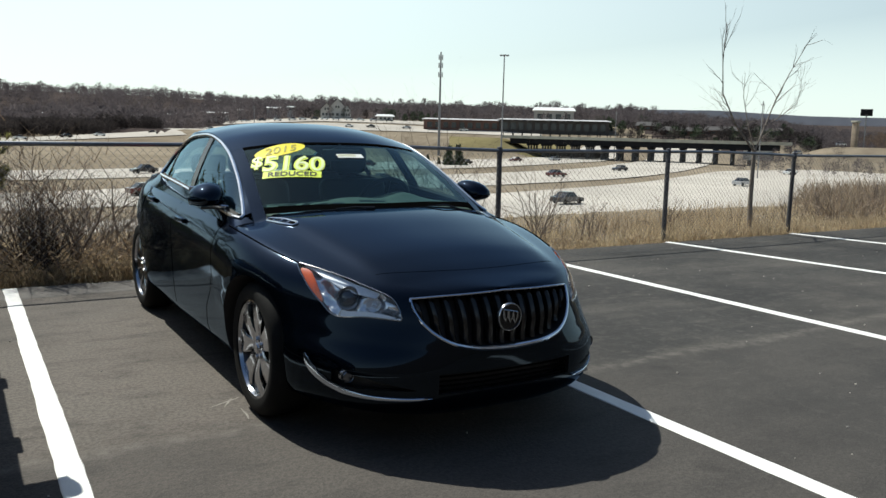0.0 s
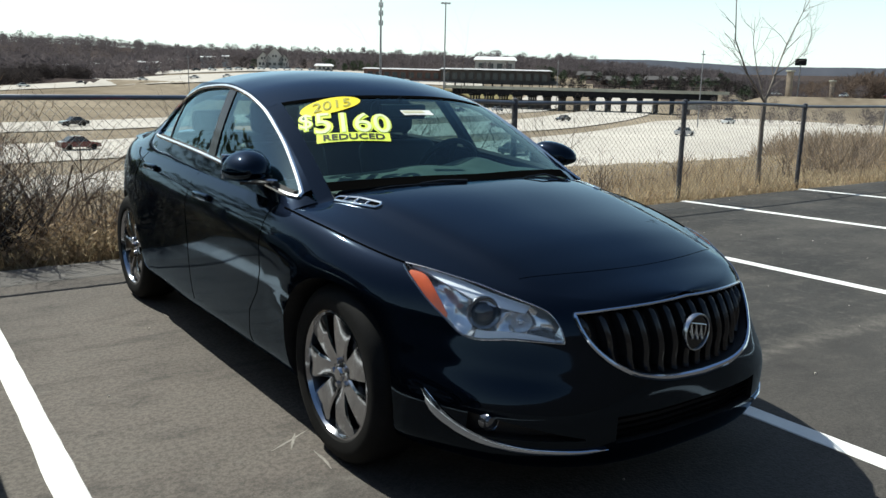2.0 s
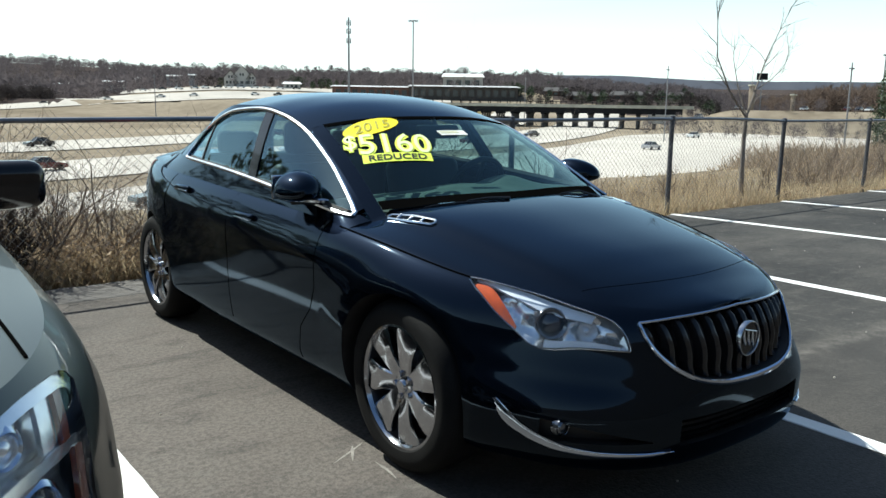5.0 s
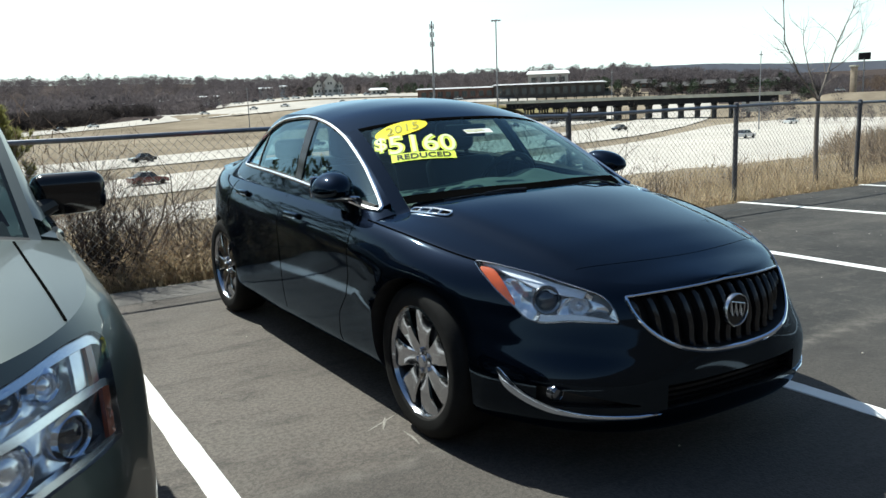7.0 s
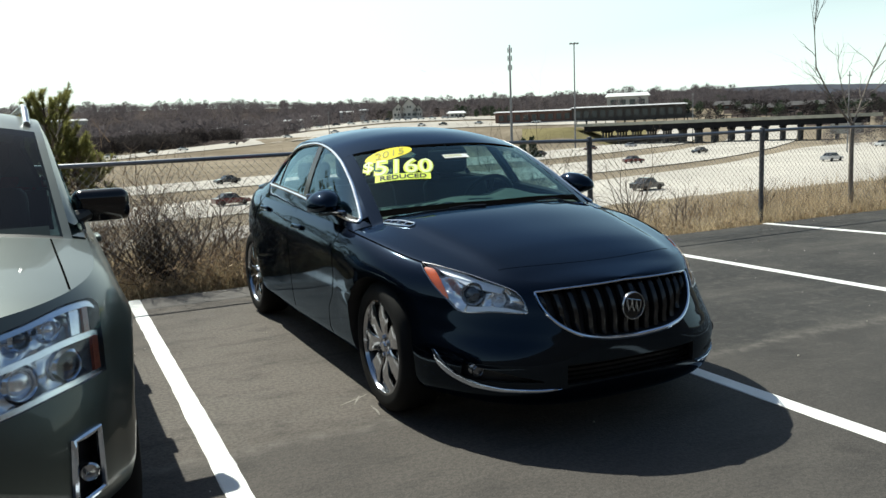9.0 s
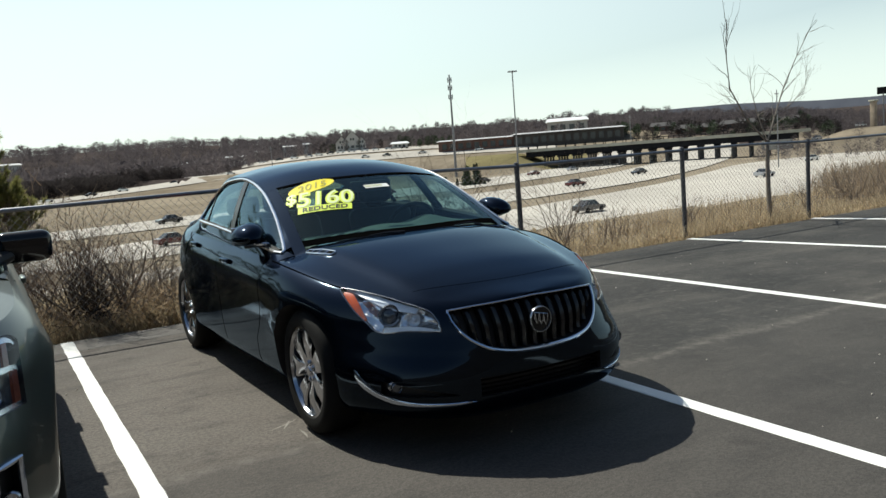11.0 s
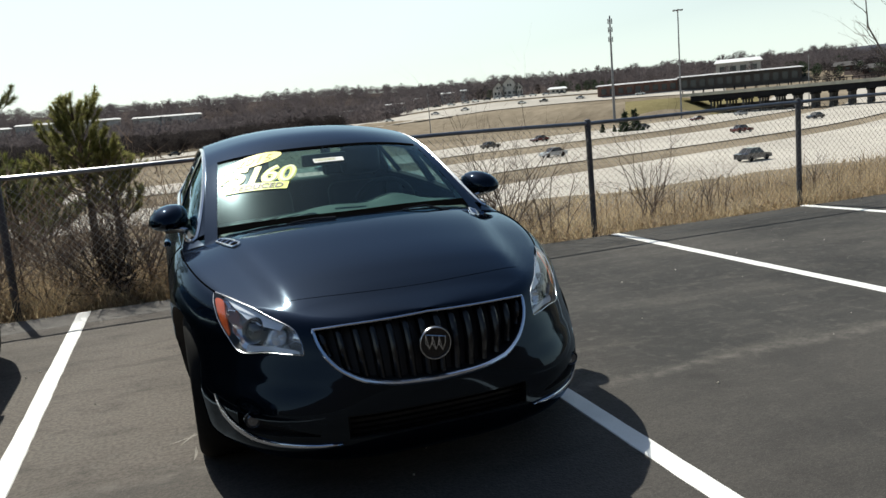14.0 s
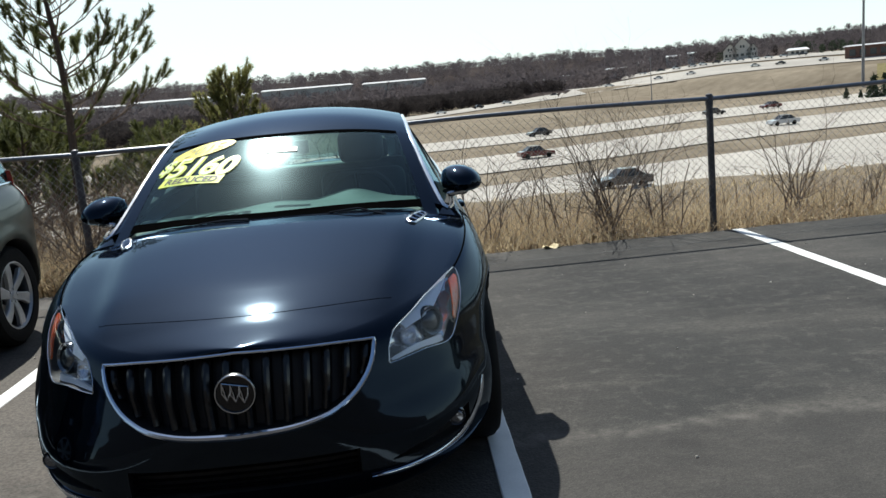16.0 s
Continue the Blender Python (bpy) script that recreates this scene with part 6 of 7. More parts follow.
low_building("far_shed", "small pale shed beyond the highway", 12.5, 640, 20, 9, 2.8, M_WALLPALE, M_ROOFPALE, 4, 1.5, 1.2)
low_building("far_shed", "small pale shed beyond the highway", 28.0, 470, 9, 7, 2.4, M_WALLPALE, M_ROOFPALE, 3, 0.5, 1.2)
for az, r, w in ((48.5, 430, 22), (51.0, 450, 16), (53.5, 480, 20), (46.2, 450, 12)):
    low_building("far_house", "far brown-roofed house behind the bridge", az, r, w, 11, 2.4, M_WALLBRICK, M_ROOFDARK, 3, 0.0, 2.2)

# the large gabled house
place, turn = facing(24.6, 520, 1.0)
house = thing("gabled_house", "large pale house with steep gables on the rise", "house", place, turn)
for x0, x1, h, p, d in ((-9.5, -2.0, 5.0, 3.8, 10), (-4.0, 6.0, 6.4, 5.4, 12), (4.0, 9.5, 4.4, 3.4, 9)):
    bm = bmesh.new()
    vs = [bm.verts.new(q) for q in ((x0, 0, -3), (x1, 0, -3), (x1, 0, h), ((x0 + x1) / 2, 0, h + p), (x0, 0, h), (x0, d, -3), (x1, d, -3), (x1, d, h), ((x0 + x1) / 2, d, h + p), (x0, d, h))]
    for f in ((0, 1, 2, 3, 4), (9, 8, 7, 6, 5), (1, 6, 7, 2), (5, 0, 4, 9)):
        bm.faces.new([vs[i] for i in f])
    part("wall", bm, M_WALLPALE, house, smooth=False)
    bm = bmesh.new()
    m = (x0 + x1) / 2
    for a, b in (((x0 - 0.6, h - 0.5), (m, h + p + 0.05)), ((m, h + p + 0.05), (x1 + 0.6, h - 0.5))):
        q = [bm.verts.new((a[0], -0.6, a[1] + 0.05)), bm.verts.new((b[0], -0.6, b[1] + 0.05)), bm.verts.new((b[0], d + 0.6, b[1] + 0.05)), bm.verts.new((a[0], d + 0.6, a[1] + 0.05))]
        bm.faces.new(q)
    thicken(bm, 0.25)
    part("roof", bm, M_ROOFDARK, house, smooth=False)
    window_row(house, x0 + 0.6, x1 - 0.6, 0.0, 1.0, 2.6, 3)
    window_row(house, m - 1.6, m + 1.6, 0.0, h - 0.6, h + 0.9, 2)

# masts and poles
place = far_place(31.75, 315)
mast = thing("radio_mast", "tall grey cell phone mast with antenna clusters", "mast", place)
bm = bmesh.new()
tube(bm, [(0, 0, -2), (0, 0, 32.5 - place.z)], [0.55, 0.28], 10)
part("pole", bm, M_POLE, mast)
for z in (24, 27.5, 30.5):
    bm = bmesh.new()
    for k in range(6):
        a = k * math.pi / 3
        c, s = math.cos(a), math.sin(a)
        box(bm, 0.75 * c - 0.14, 0.75 * c + 0.14, 0.75 * s - 0.14, 0.75 * s + 0.14, z - place.z - 0.9, z - place.z + 0.9)
        tube(bm, [(0, 0, z - place.z), (0.75 * c, 0.75 * s, z - place.z)], 0.06, 4)
    part("antenna_cluster", bm, M_POLE, mast, smooth=False)
place = far_place(36.15, 305)
mast = thing("light_mast", "tall grey high-mast highway light", "street lamp", place)
bm = bmesh.new()
tube(bm, [(0, 0, -2), (0, 0, 31.0 - place.z)], [0.32, 0.2], 8)
part("pole", bm, M_POLE, mast)
for k in range(6):
    bm = bmesh.new()
    a = k * math.pi / 3
    tube(bm, [(0, 0, 30.8 - place.z), (1.3 * math.cos(a), 1.3 * math.sin(a), 30.9 - place.z)], 0.12, 4)
    box(bm, 1.4 * math.cos(a) - 0.35, 1.4 * math.cos(a) + 0.35, 1.4 * math.sin(a) - 0.35, 1.4 * math.sin(a) + 0.35, 30.6 - place.z, 31.0 - place.z)
    part("lamp_head", bm, M_POLE, mast, smooth=False)
for az, r, top, rad in ((64.2, 140, 2.9, 0.16), (65.9, 120, 3.75, 0.14), (53.3, 200, 2.7, 0.14), (19.0, 330, 1.6, 0.2), (44.0, 330, 1.9, 0.16)):
    place = far_place(az, r)
    pole = thing("utility_pole", "thin grey utility pole beyond the fence", "pole", place, group="utility poles")
    bm = bmesh.new()
    top_z = 1.4 + r * math.tan(radians(top)) - place.z
    tube(bm, [(0, 0, -1), (0, 0, top_z)], [rad, rad * 0.7], 8)
    part("shaft", bm, M_POLE, pole)
    bm = bmesh.new()
    box(bm, -rad * 4, rad * 4, -rad, rad, top_z - 1.0, top_z - 0.8)
    part("crossarm", bm, M_POLE, pole, smooth=False)
def approach(d):
    """A point of the road on the bank, d metres past the bridge."""
    return BR_B + (BR_B - BR_A).normalized() * d


M_PILLAR = mat("tan_brick", (0.3, 0.24, 0.18), 0.9, spread=0.3, scale=0.6, fine=8)
for d, top, half in ((28, 9.2, 0.85), (42, 6.0, 0.6)):
    q = approach(d)
    pier = thing("stone_pillar", "square tan stone pillar with pale cap by the bridge road", "pillar", (q.x, q.y, 0.5))
    bm = bmesh.new()
    box(bm, -half, half, -half, half, -2, top - 0.5, 0.1)
    part("shaft", bm, M_PILLAR, pier)
    bm = bmesh.new()
    box(bm, -half - 0.35, half + 0.35, -half - 0.35, half + 0.35, top - 0.5, top + 0.1, 0.12)
    part("cap", bm, M_PIER, pier)
q = approach(31)
sign = thing("road_sign", "dark rectangular sign on a post by the bridge road", "sign", (q.x, q.y, 0.5), -59)
bm = bmesh.new()
tube(bm, [(0, 0, -1), (0, 0, 11.6)], 0.22, 8)
part("post", bm, M_POLE, sign)
bm = bmesh.new()
box(bm, -1.9, 1.9, -0.2, 0.2, 11.0, 13.4, 0.05)
part("panel", bm, M_BEAM, sign)


# traffic, standing still
def small_car(paint, name, label, length=4.6, height=1.5, cab=(0.28, 0.82)):
    car = thing(name, label, "car", group="traffic")
    prof = [(0, 0.45), (0.02, 0.75), (cab[0], 0.92), (cab[1] + 0.06, 0.98), (1, 0.9), (1, 0.4)]
    bm = bmesh.new()
    rows = []
    for w, k in ((-0.88, 0.94), (-0.9, 1.0), (0.9, 1.0), (0.88, 0.94)):
        rows.append([(length * (t - 0.5) * (1 if k == 1 else 0.985), w, z * k) for t, z in prof] + [(length * 0.5, w, 0.3), (-length * 0.5, w, 0.3)])
    vs = grid(bm, rows, closed_u=True)
    bm.faces.new(vs[0][::-1])
    bm.faces.new(vs[-1])
    bmesh.ops.recalc_face_normals(bm, faces=bm.faces)
    part("body", bm, paint, car, smooth=False)
    bm = bmesh.new()
    c = [(cab[0], 0.92), (cab[0] + 0.14, height), (cab[1] - 0.12, height), (cab[1] + 0.04, 0.97)]
    vs = grid(bm, [[(length * (t - 0.5), w * (1 if z < 1 else 0.84), z) for t, z in c] for w in (-0.84, 0.84)])
    bm.faces.new(vs[0][::-1])
    bm.faces.new(vs[1])
    part("cabin", bm, M_PANE, car, smooth=False)
    bm = bmesh.new()
    box(bm, length * (cab[0] + 0.15 - 0.5), length * (cab[1] - 0.13 - 0.5), -0.7, 0.7, height, height + 0.04)
    part("roof", bm, paint, car, smooth=False)
    for x in (-0.31, 0.3):
        for y in (-0.8, 0.8):
            bm = bmesh.new()
            lathe(bm, [(0.001, y - 0.11), (0.33, y - 0.11), (0.33, y + 0.11), (0.001, y + 0.11)], 12, "y")
            bmesh.ops.translate(bm, vec=(length * x, 0, 0.33), verts=bm.verts)
            part("wheel", bm, M_RUBBER, car)
    return car


TRAFFIC = []
for key, col, rough in (("dark", (0.02, 0.022, 0.03), 0.2), ("silver", (0.45, 0.46, 0.48), 0.25), ("maroon", (0.10, 0.012, 0.015), 0.2), ("white", (0.75, 0.75, 0.74), 0.3)):
    TRAFFIC.append((key, mat("paint_" + key, col, rough, 0.2, coat=0.8)))
placed = {}
rng = random.Random(11)
SPOTS = []
for key, x, side, k in (("near", 66, 0.5, 0), ("near", 128, 0.6, 1), ("near", 20, 0.4, 0), ("middle", 20, 0.5, 2), ("middle", 62, 0.5, 1), ("middle", 110, 0.4, 2), ("middle", 150, 0.5, 0),
                        ("upper", 72, 0.35, 0), ("upper", 88, 0.4, 2), ("upper", 126, 0.4, 0), ("upper", 30, 0.4, 0), ("upper", 160, 0.5, 2), ("upper", 185, 0.4, 1), ("near", 190, 0.7, 3), ("upper", -40, 0.5, 3)):
    lo, hi = LANES[key]
    q = Vector((x, lo(x) + (hi(x) - lo(x)) * side)) - R_EYE
    SPOTS.append((math.degrees(math.atan2(q.x, q.y)), q.length, k))
for d, k in ((10, 3), (24, 1), (46, 3), (60, 2), (64, 0), (67, 3), (71, 2), (75, 0)):
    q = approach(d) - R_EYE
    SPOTS.append((math.degrees(math.atan2(q.x, q.y)), q.length, k))
SPOTS += [(az, ramp_r(az), k) for az, k in ((-3.5, 3), (1.5, 0), (4.6, 3), (7.2, 0), (9.2, 3), (12.5, 0), (16.2, 3), (19.4, 1), (21.5, 3), (25.5, 3), (27.0, 0), (29.5, 1), (33.5, 3))]
SPOTS += [(az, at_elevation(az, ramp_mid(az) + ramp_half(az) + 0.21), k) for az, k in ((18.4, 3), (19.6, 0), (20.6, 3), (21.6, 1), (22.3, 3), (23.1, 0), (23.8, 3), (24.6, 1), (25.5, 3), (26.3, 3), (27.2, 1), (28.3, 0), (34.0, 3), (36.5, 1))]
for az, r, k in SPOTS:
    key, paint = TRAFFIC[k]
    p = far_place(az, r, 0.1 + r * 0.0006)
    turn = rng.choice((8, 188)) + rng.uniform(-4, 4)
    if r > 380:
        turn -= az
    if k not in placed:
        placed[k] = small_car(paint, "distant_car", f"{key} car on the distant highway")
        placed[k].matrix_basis = pose(p.x, p.y, p.z, 0, 0, turn)
    else:
        copy_thing(placed[k], pose(p.x, p.y, p.z, 0, 0, turn))


# == plants ==
def from_tris(name, verts, material, label, category, kind="stuff", parent=None):
    """One mesh of loose triangles from an array of corner points."""
    verts = np.concatenate([np.asarray(v, float).reshape(-1, 3) for v in verts])
    n = len(verts) // 3
    me = bpy.data.meshes.new(name)
    me.vertices.add(len(verts))
    me.vertices.foreach_set("co", verts.ravel())
    me.loops.add(3 * n)
    me.loops.foreach_set("vertex_index", np.arange(3 * n))
    me.polygons.add(n)
    me.polygons.foreach_set("loop_start", np.arange(0, 3 * n, 3))
    me.update(calc_edges=True)
    me.materials.append(material)
    ob = new(name, me)
    ob.parent = parent
    return tagged(ob, label, category, kind=kind)


def blades(count, xr, yr, hr, width, seed, bend=0.5, keep=None):
    g = np.random.default_rng(seed)
    out = []
    while len(out) < count:
        x, y = g.uniform(*xr), g.uniform(*yr)
        if noise.noise((x * 0.9, y * 0.9, seed)) < g.uniform(-0.7, 0.35) or (keep and not keep(x, y)):
            continue
        h = g.uniform(*hr) * (0.7 + 0.5 * noise.noise((x * 0.5, y * 0.5, seed + 3)))
        a, b = g.uniform(0, 6.283), g.normal(0, bend)
        z = ground(x, y) if y > FENCE_Y + 0.2 else -0.03
        w = width * g.uniform(0.6, 1.4) / 2
        c, s = math.cos(a), math.sin(a)
        tip = (x + b * h * 0.6 + g.normal(0, 0.05), y + g.normal(0, bend) * h * 0.6, z + h)
        out.append(((x - w * c, y - w * s, z), (x + w * c, y + w * s, z), tip))
    return out


grass = blades(27000, (-9, 20), (4.0, 5.2), (0.08, 0.36), 0.011, 1)
grass += blades(9000, (-7, 0.6), (4.05, 4.9), (0.15, 0.5), 0.012, 4, 0.8)
grass += blades(9000, (-14, 30), (5.2, 8), (0.06, 0.22), 0.02, 2)
grass += blades(7000, (-20, 60), (8, 34), (0.06, 0.2), 0.045, 3)
from_tris("dry_grass", grass, M_GRASS, "tall tan dry winter grass along the fence", "grass")


stalks = blades(7000, (0.9, 9), (4.25, 6.0), (0.15, 0.6), 0.006, 12, 0.2)
stalks += blades(7000, (8, 26), (4.3, 7.5), (0.12, 0.5), 0.007, 14, 0.25)
stalks += blades(7000, (-6, 0.9), (4.25, 6.2), (0.2, 0.85), 0.006, 16, 0.3)
from_tris("dry_stalks", stalks, mat("red_brown_stalks", (0.38, 0.275, 0.18), 0.9, spread=0.6, scale=1.2, fine=20, each=0.6, leaf=0.5, tint=(0.70, 0.55, 0.36)), "upright red-brown dead stalks behind the fence", "grass")


def branch(tips, bm, base, way, length, radius, depth, rng, spread=0.6, sides=4, forks=(2, 3), droop=0.0, wander=0.16):
    """A bough that wanders, thins and forks."""
    n = 4
    pts, radii = [base], [radius]
    d = way.normalized()
    for i in range(n):
        d = (d + Vector((rng.gauss(0, wander), rng.gauss(0, wander), rng.gauss(0, wander) - droop))).normalized()
        pts.append(pts[-1] + d * length / n)
        radii.append(radius * (1 - 0.55 * (i + 1) / n))
    tube(bm, pts, radii, sides if depth > 0 else 3, cap=False)
    tips += [pts[2], pts[-1]]
    if depth <= 0:
        return
    for k in range(rng.randint(*forks)):
        i = rng.randint(1, n)
        side = d.orthogonal().normalized()
        side.rotate(Matrix.Rotation(rng.uniform(0, 6.283), 3, d))
        branch(tips, bm, pts[i], (d + side * rng.uniform(0.5, 1.3) * spread).normalized(), length * rng.uniform(0.42, 0.7), radii[i] * 0.7, depth - 1, rng, spread, sides, forks, droop, wander)


def shrub(x, y, height, stems, seed, label, fan=0.45, radius=0.011, depth=3, m=None, forks=(2, 3)):
    rng = random.Random(seed)
    z = ground(x, y)
    ob = thing("shrub", label, "shrub", (x, y, z), group="bare shrubs")
    for s in range(stems):
        bm = bmesh.new()
        a = rng.uniform(0, 6.283)
        way = Vector((math.cos(a) * rng.uniform(0.05, fan), math.sin(a) * rng.uniform(0.05, fan), 1))
        branch([], bm, Vector((rng.gauss(0, 0.08), rng.gauss(0, 0.06), -0.05)), way, height * rng.uniform(0.38, 0.52), radius * rng.uniform(0.7, 1.2), depth, rng, 0.7, 4, forks)
        part("stem", bm, m or M_TWIG, ob)
    return ob


rng = random.Random(3)
# the thicket beside the lot's corner and along the left of the fence
for x, y, h, n in ((-1.75, 4.6, 1.4, 7), (-2.5, 4.5, 1.5, 8), (-3.1, 4.7, 1.5, 7), (-0.85, 4.7, 1.3, 6), (-0.2, 4.5, 1.1, 5), (0.5, 4.6, 1.15, 5), (-3.9, 4.6, 1.4, 7), (-4.7, 4.8, 1.5, 6), (-2.0, 5.4, 1.6, 7), (-0.6, 5.6, 1.5, 6), (-3.5, 5.6, 1.5, 6)):
    shrub(x, y, h, n + 10, rng.random(), "dense leafless brown shrub behind the wire fence", 0.65, 0.0075, 3, None, (3, 4))
for x, y, h, n in ((2.72, 4.5, 2.3, 16), (2.25, 4.6, 1.9, 3), (1.45, 4.5, 2.0, 5), (1.9, 4.9, 1.7, 1), (3.2, 4.4, 1.6, 3), (4.7, 4.7, 1.9, 8), (5.4, 4.6, 0.95, 3), (7.4, 4.9, 1.0, 4), (10.6, 5.0, 1.1, 5), (11.7, 4.9, 1.2, 5), (13.2, 5.1, 1.3, 6), (14.4, 5.0, 1.3, 5), (16.0, 5.4, 1.4, 6), (3.3, 5.0, 1.0, 3), (6.2, 5.2, 0.9, 3), (17.8, 5.6, 1.4, 6), (12.4, 5.6, 1.2, 5), (15.2, 6.2, 1.5, 6)):
    shrub(x, y, h, n + 2, rng.random(), "thin leafless upright shrub behind the wire fence", 0.38, 0.008, 3, None, (2, 4))
for x, y, h, n in ((-2.3, 4.5, 2.5, 6), (-0.6, 4.5, 2.1, 5), (-3.2, 4.6, 2.6, 6), (-4.3, 4.6, 2.4, 5), (0.25, 4.6, 1.9, 4)):
    shrub(x, y, h, n, rng.random(), "tall thin leafless brown shrub behind the wire fence", 0.4, 0.0095, 3, None, (2, 3))
shrub(-1.35, 4.42, 1.75, 22, 17, "tall dense dark brown leafless bush behind the wire fence", 0.6, 0.009, 3, mat("brown_twigs", (0.065, 0.047, 0.037), 0.9, spread=0.4, scale=5, fine=50), (3, 4))
shrub(-1.04, 4.5, 2.0, 3, 41, "slender leafless sapling stems behind the wire fence", 0.25, 0.014, 3, None, (3, 5))
shrub(-1.9, 4.45, 1.5, 14, 43, "dense leafless brown shrub behind the wire fence", 0.6, 0.0075, 3, None, (3, 4))
shrub(-0.55, 4.4, 1.2, 12, 44, "dense leafless brown shrub behind the wire fence", 0.6, 0.0075, 3, None, (3, 4))
# weed stalks
weeds = bmesh.new()
for k in range(230):
    x, y = rng.uniform(-6, 19), FENCE_Y + abs(rng.gauss(0.1, 0.6)) + 0.05
    z = ground(x, y)
    h = rng.uniform(0.25, 0.55)
    a, b = rng.gauss(0, 0.14), rng.gauss(0, 0.14)
    tube(weeds, [(x, y, z), (x + a * h * 0.4, y + b * h * 0.4, z + h * 0.55), (x + a * h, y + b * h, z + h)], [0.004, 0.003, 0.0015], 3, cap=False)
    for j in range(rng.randint(1, 4)):
        q = rng.uniform(0.45, 0.9)
        p = Vector((x + a * h * q, y + b * h * q, z + h * q))
        tube(weeds, [p, p + Vector((rng.gauss(0, 0.07), rng.gauss(0, 0.07), rng.uniform(0.04, 0.16)))], [0.0025, 0.001], 3, cap=False)
plain("weed_stalks", weeds, mat("dead_stalks", (0.20, 0.135, 0.085), 0.9, spread=0.4, each=0.4), "dead brown weed stalks along the fence", "weeds", "stuff")
# leaf litter at the fence foot
gl = np.random.default_rng(31)
litter = []
while len(litter) < 22000:
    x, y = gl.uniform(-9, 12), 4.02 + abs(gl.normal(0, 0.55))
    if noise.noise((x * 0.8, y * 1.5, 6)) < gl.uniform(-0.5, 0.3) or (x > 0.5 and gl.random() < 0.6):
        continue
    z = (ground(x, y) if y > FENCE_Y + 0.2 else -0.03) + gl.random() ** 2 * (0.32 if x < 0.6 else 0.12)
    c = np.array((x, y, z))
    v1, v2 = gl.normal(0, 0.022, 3), gl.normal(0, 0.022, 3)
    litter.append((tuple(c), tuple(c + v1), tuple(c + v2)))
from_tris("leaf_litter", litter, mat("dead_leaves", (0.30, 0.19, 0.10), 0.9, spread=0.6, scale=3, fine=40, each=0.7, leaf=0.3, tint=(0.72, 0.56, 0.38)), "curled brown dead leaves under the fence", "leaves")
# the dark twiggy bush at the fence foot
shrub(-1.29, 4.37, 1.15, 26, 9, "small dense dark twiggy bush at the fence foot", 0.34, 0.009, 2, mat("dark_twigs", (0.05, 0.036, 0.028), 0.9, spread=0.4, scale=5, fine=50), (3, 5))

# the sapling at the fence
sap = thing("sapling", "slender leafless forked sapling behind the fence", "tree", (8.76, 4.42, -0.03))
bm = bmesh.new()
tube(bm, [(0, 0, 0), (-0.03, 0, 0.5), (-0.01, 0.02, 0.95), (-0.03, 0, 1.32)], [0.042, 0.036, 0.033, 0.03], 8)
part("trunk", bm, M_BARK, sap)
rngs = random.Random(21)
for pts, rad in (([(-0.03, 0, 1.28), (-0.45, 0.05, 1.75), (-0.74, 0.1, 2.3), (-0.80, 0.1, 2.9), (-0.74, 0.12, 3.55)], 0.03),
                 ([(-0.03, 0, 1.28), (0.24, 0.05, 1.75), (0.55, 0.1, 2.3), (0.88, 0.1, 2.85), (1.25, 0.12, 3.35)], 0.03),
                 ([(-0.02, 0, 1.3), (0.02, 0.2, 1.8), (0.0, 0.3, 2.3), (0.06, 0.35, 2.75)], 0.02),
                 ([(-0.45, 0.05, 1.75), (-0.75, 0.0, 1.95), (-0.95, -0.02, 2.1)], 0.012),
                 ([(0.2, 0.05, 1.75), (0.55, 0.0, 1.95), (0.85, -0.05, 2.2), (1.0, -0.05, 2.6)], 0.016)):
    pts = [(x, y, 1.28 + (z - 1.28) * 0.84) for x, y, z in pts]
    bm = bmesh.new()
    tube(bm, pts, [0.55 * rad * (1 - 0.8 * i / (len(pts) - 1)) for i in range(len(pts))], 6, cap=False)
    for i in range(1, len(pts)):
        for k in range(3):
            p = Vector(pts[i - 1]).lerp(Vector(pts[i]), rngs.random())
            d = (Vector(pts[i]) - Vector(pts[i - 1])).normalized()
            branch([], bm, p, d + Vector((rngs.uniform(-1, 1), rngs.uniform(-1, 1), 0.3)) * 0.8, rngs.uniform(0.25, 0.6), rad * 0.2, 1, rngs, 0.6, 3, (1, 3))
    part("limb", bm, M_BARK, sap)


# pines
M_PINEBARK = mat("pine_bark", (0.075, 0.055, 0.042), 0.95, spread=0.4, scale=8, fine=50, bump=0.004)


def tuft(tris, base, way, length, needle, count, rngs, width=0.004):
    """A brush of needles round the end of a twig, all leaning ahead."""
    way = way.normalized()
    side = way.orthogonal().normalized()
    up = way.cross(side)
    for n in range(count):
        a = rngs.uniform(0, 6.283)
        out = side * math.cos(a) + up * math.sin(a)
        c = base + way * length * rngs.random()
        d = (out * rngs.uniform(0.5, 1.0) + way * rngs.uniform(0.4, 1.0)).normalized()
        e = c + d * needle * rngs.uniform(0.7, 1.15)
        w = d.cross(way).normalized() * width
        tris.append((tuple(c - w), tuple(c + w), tuple(e)))


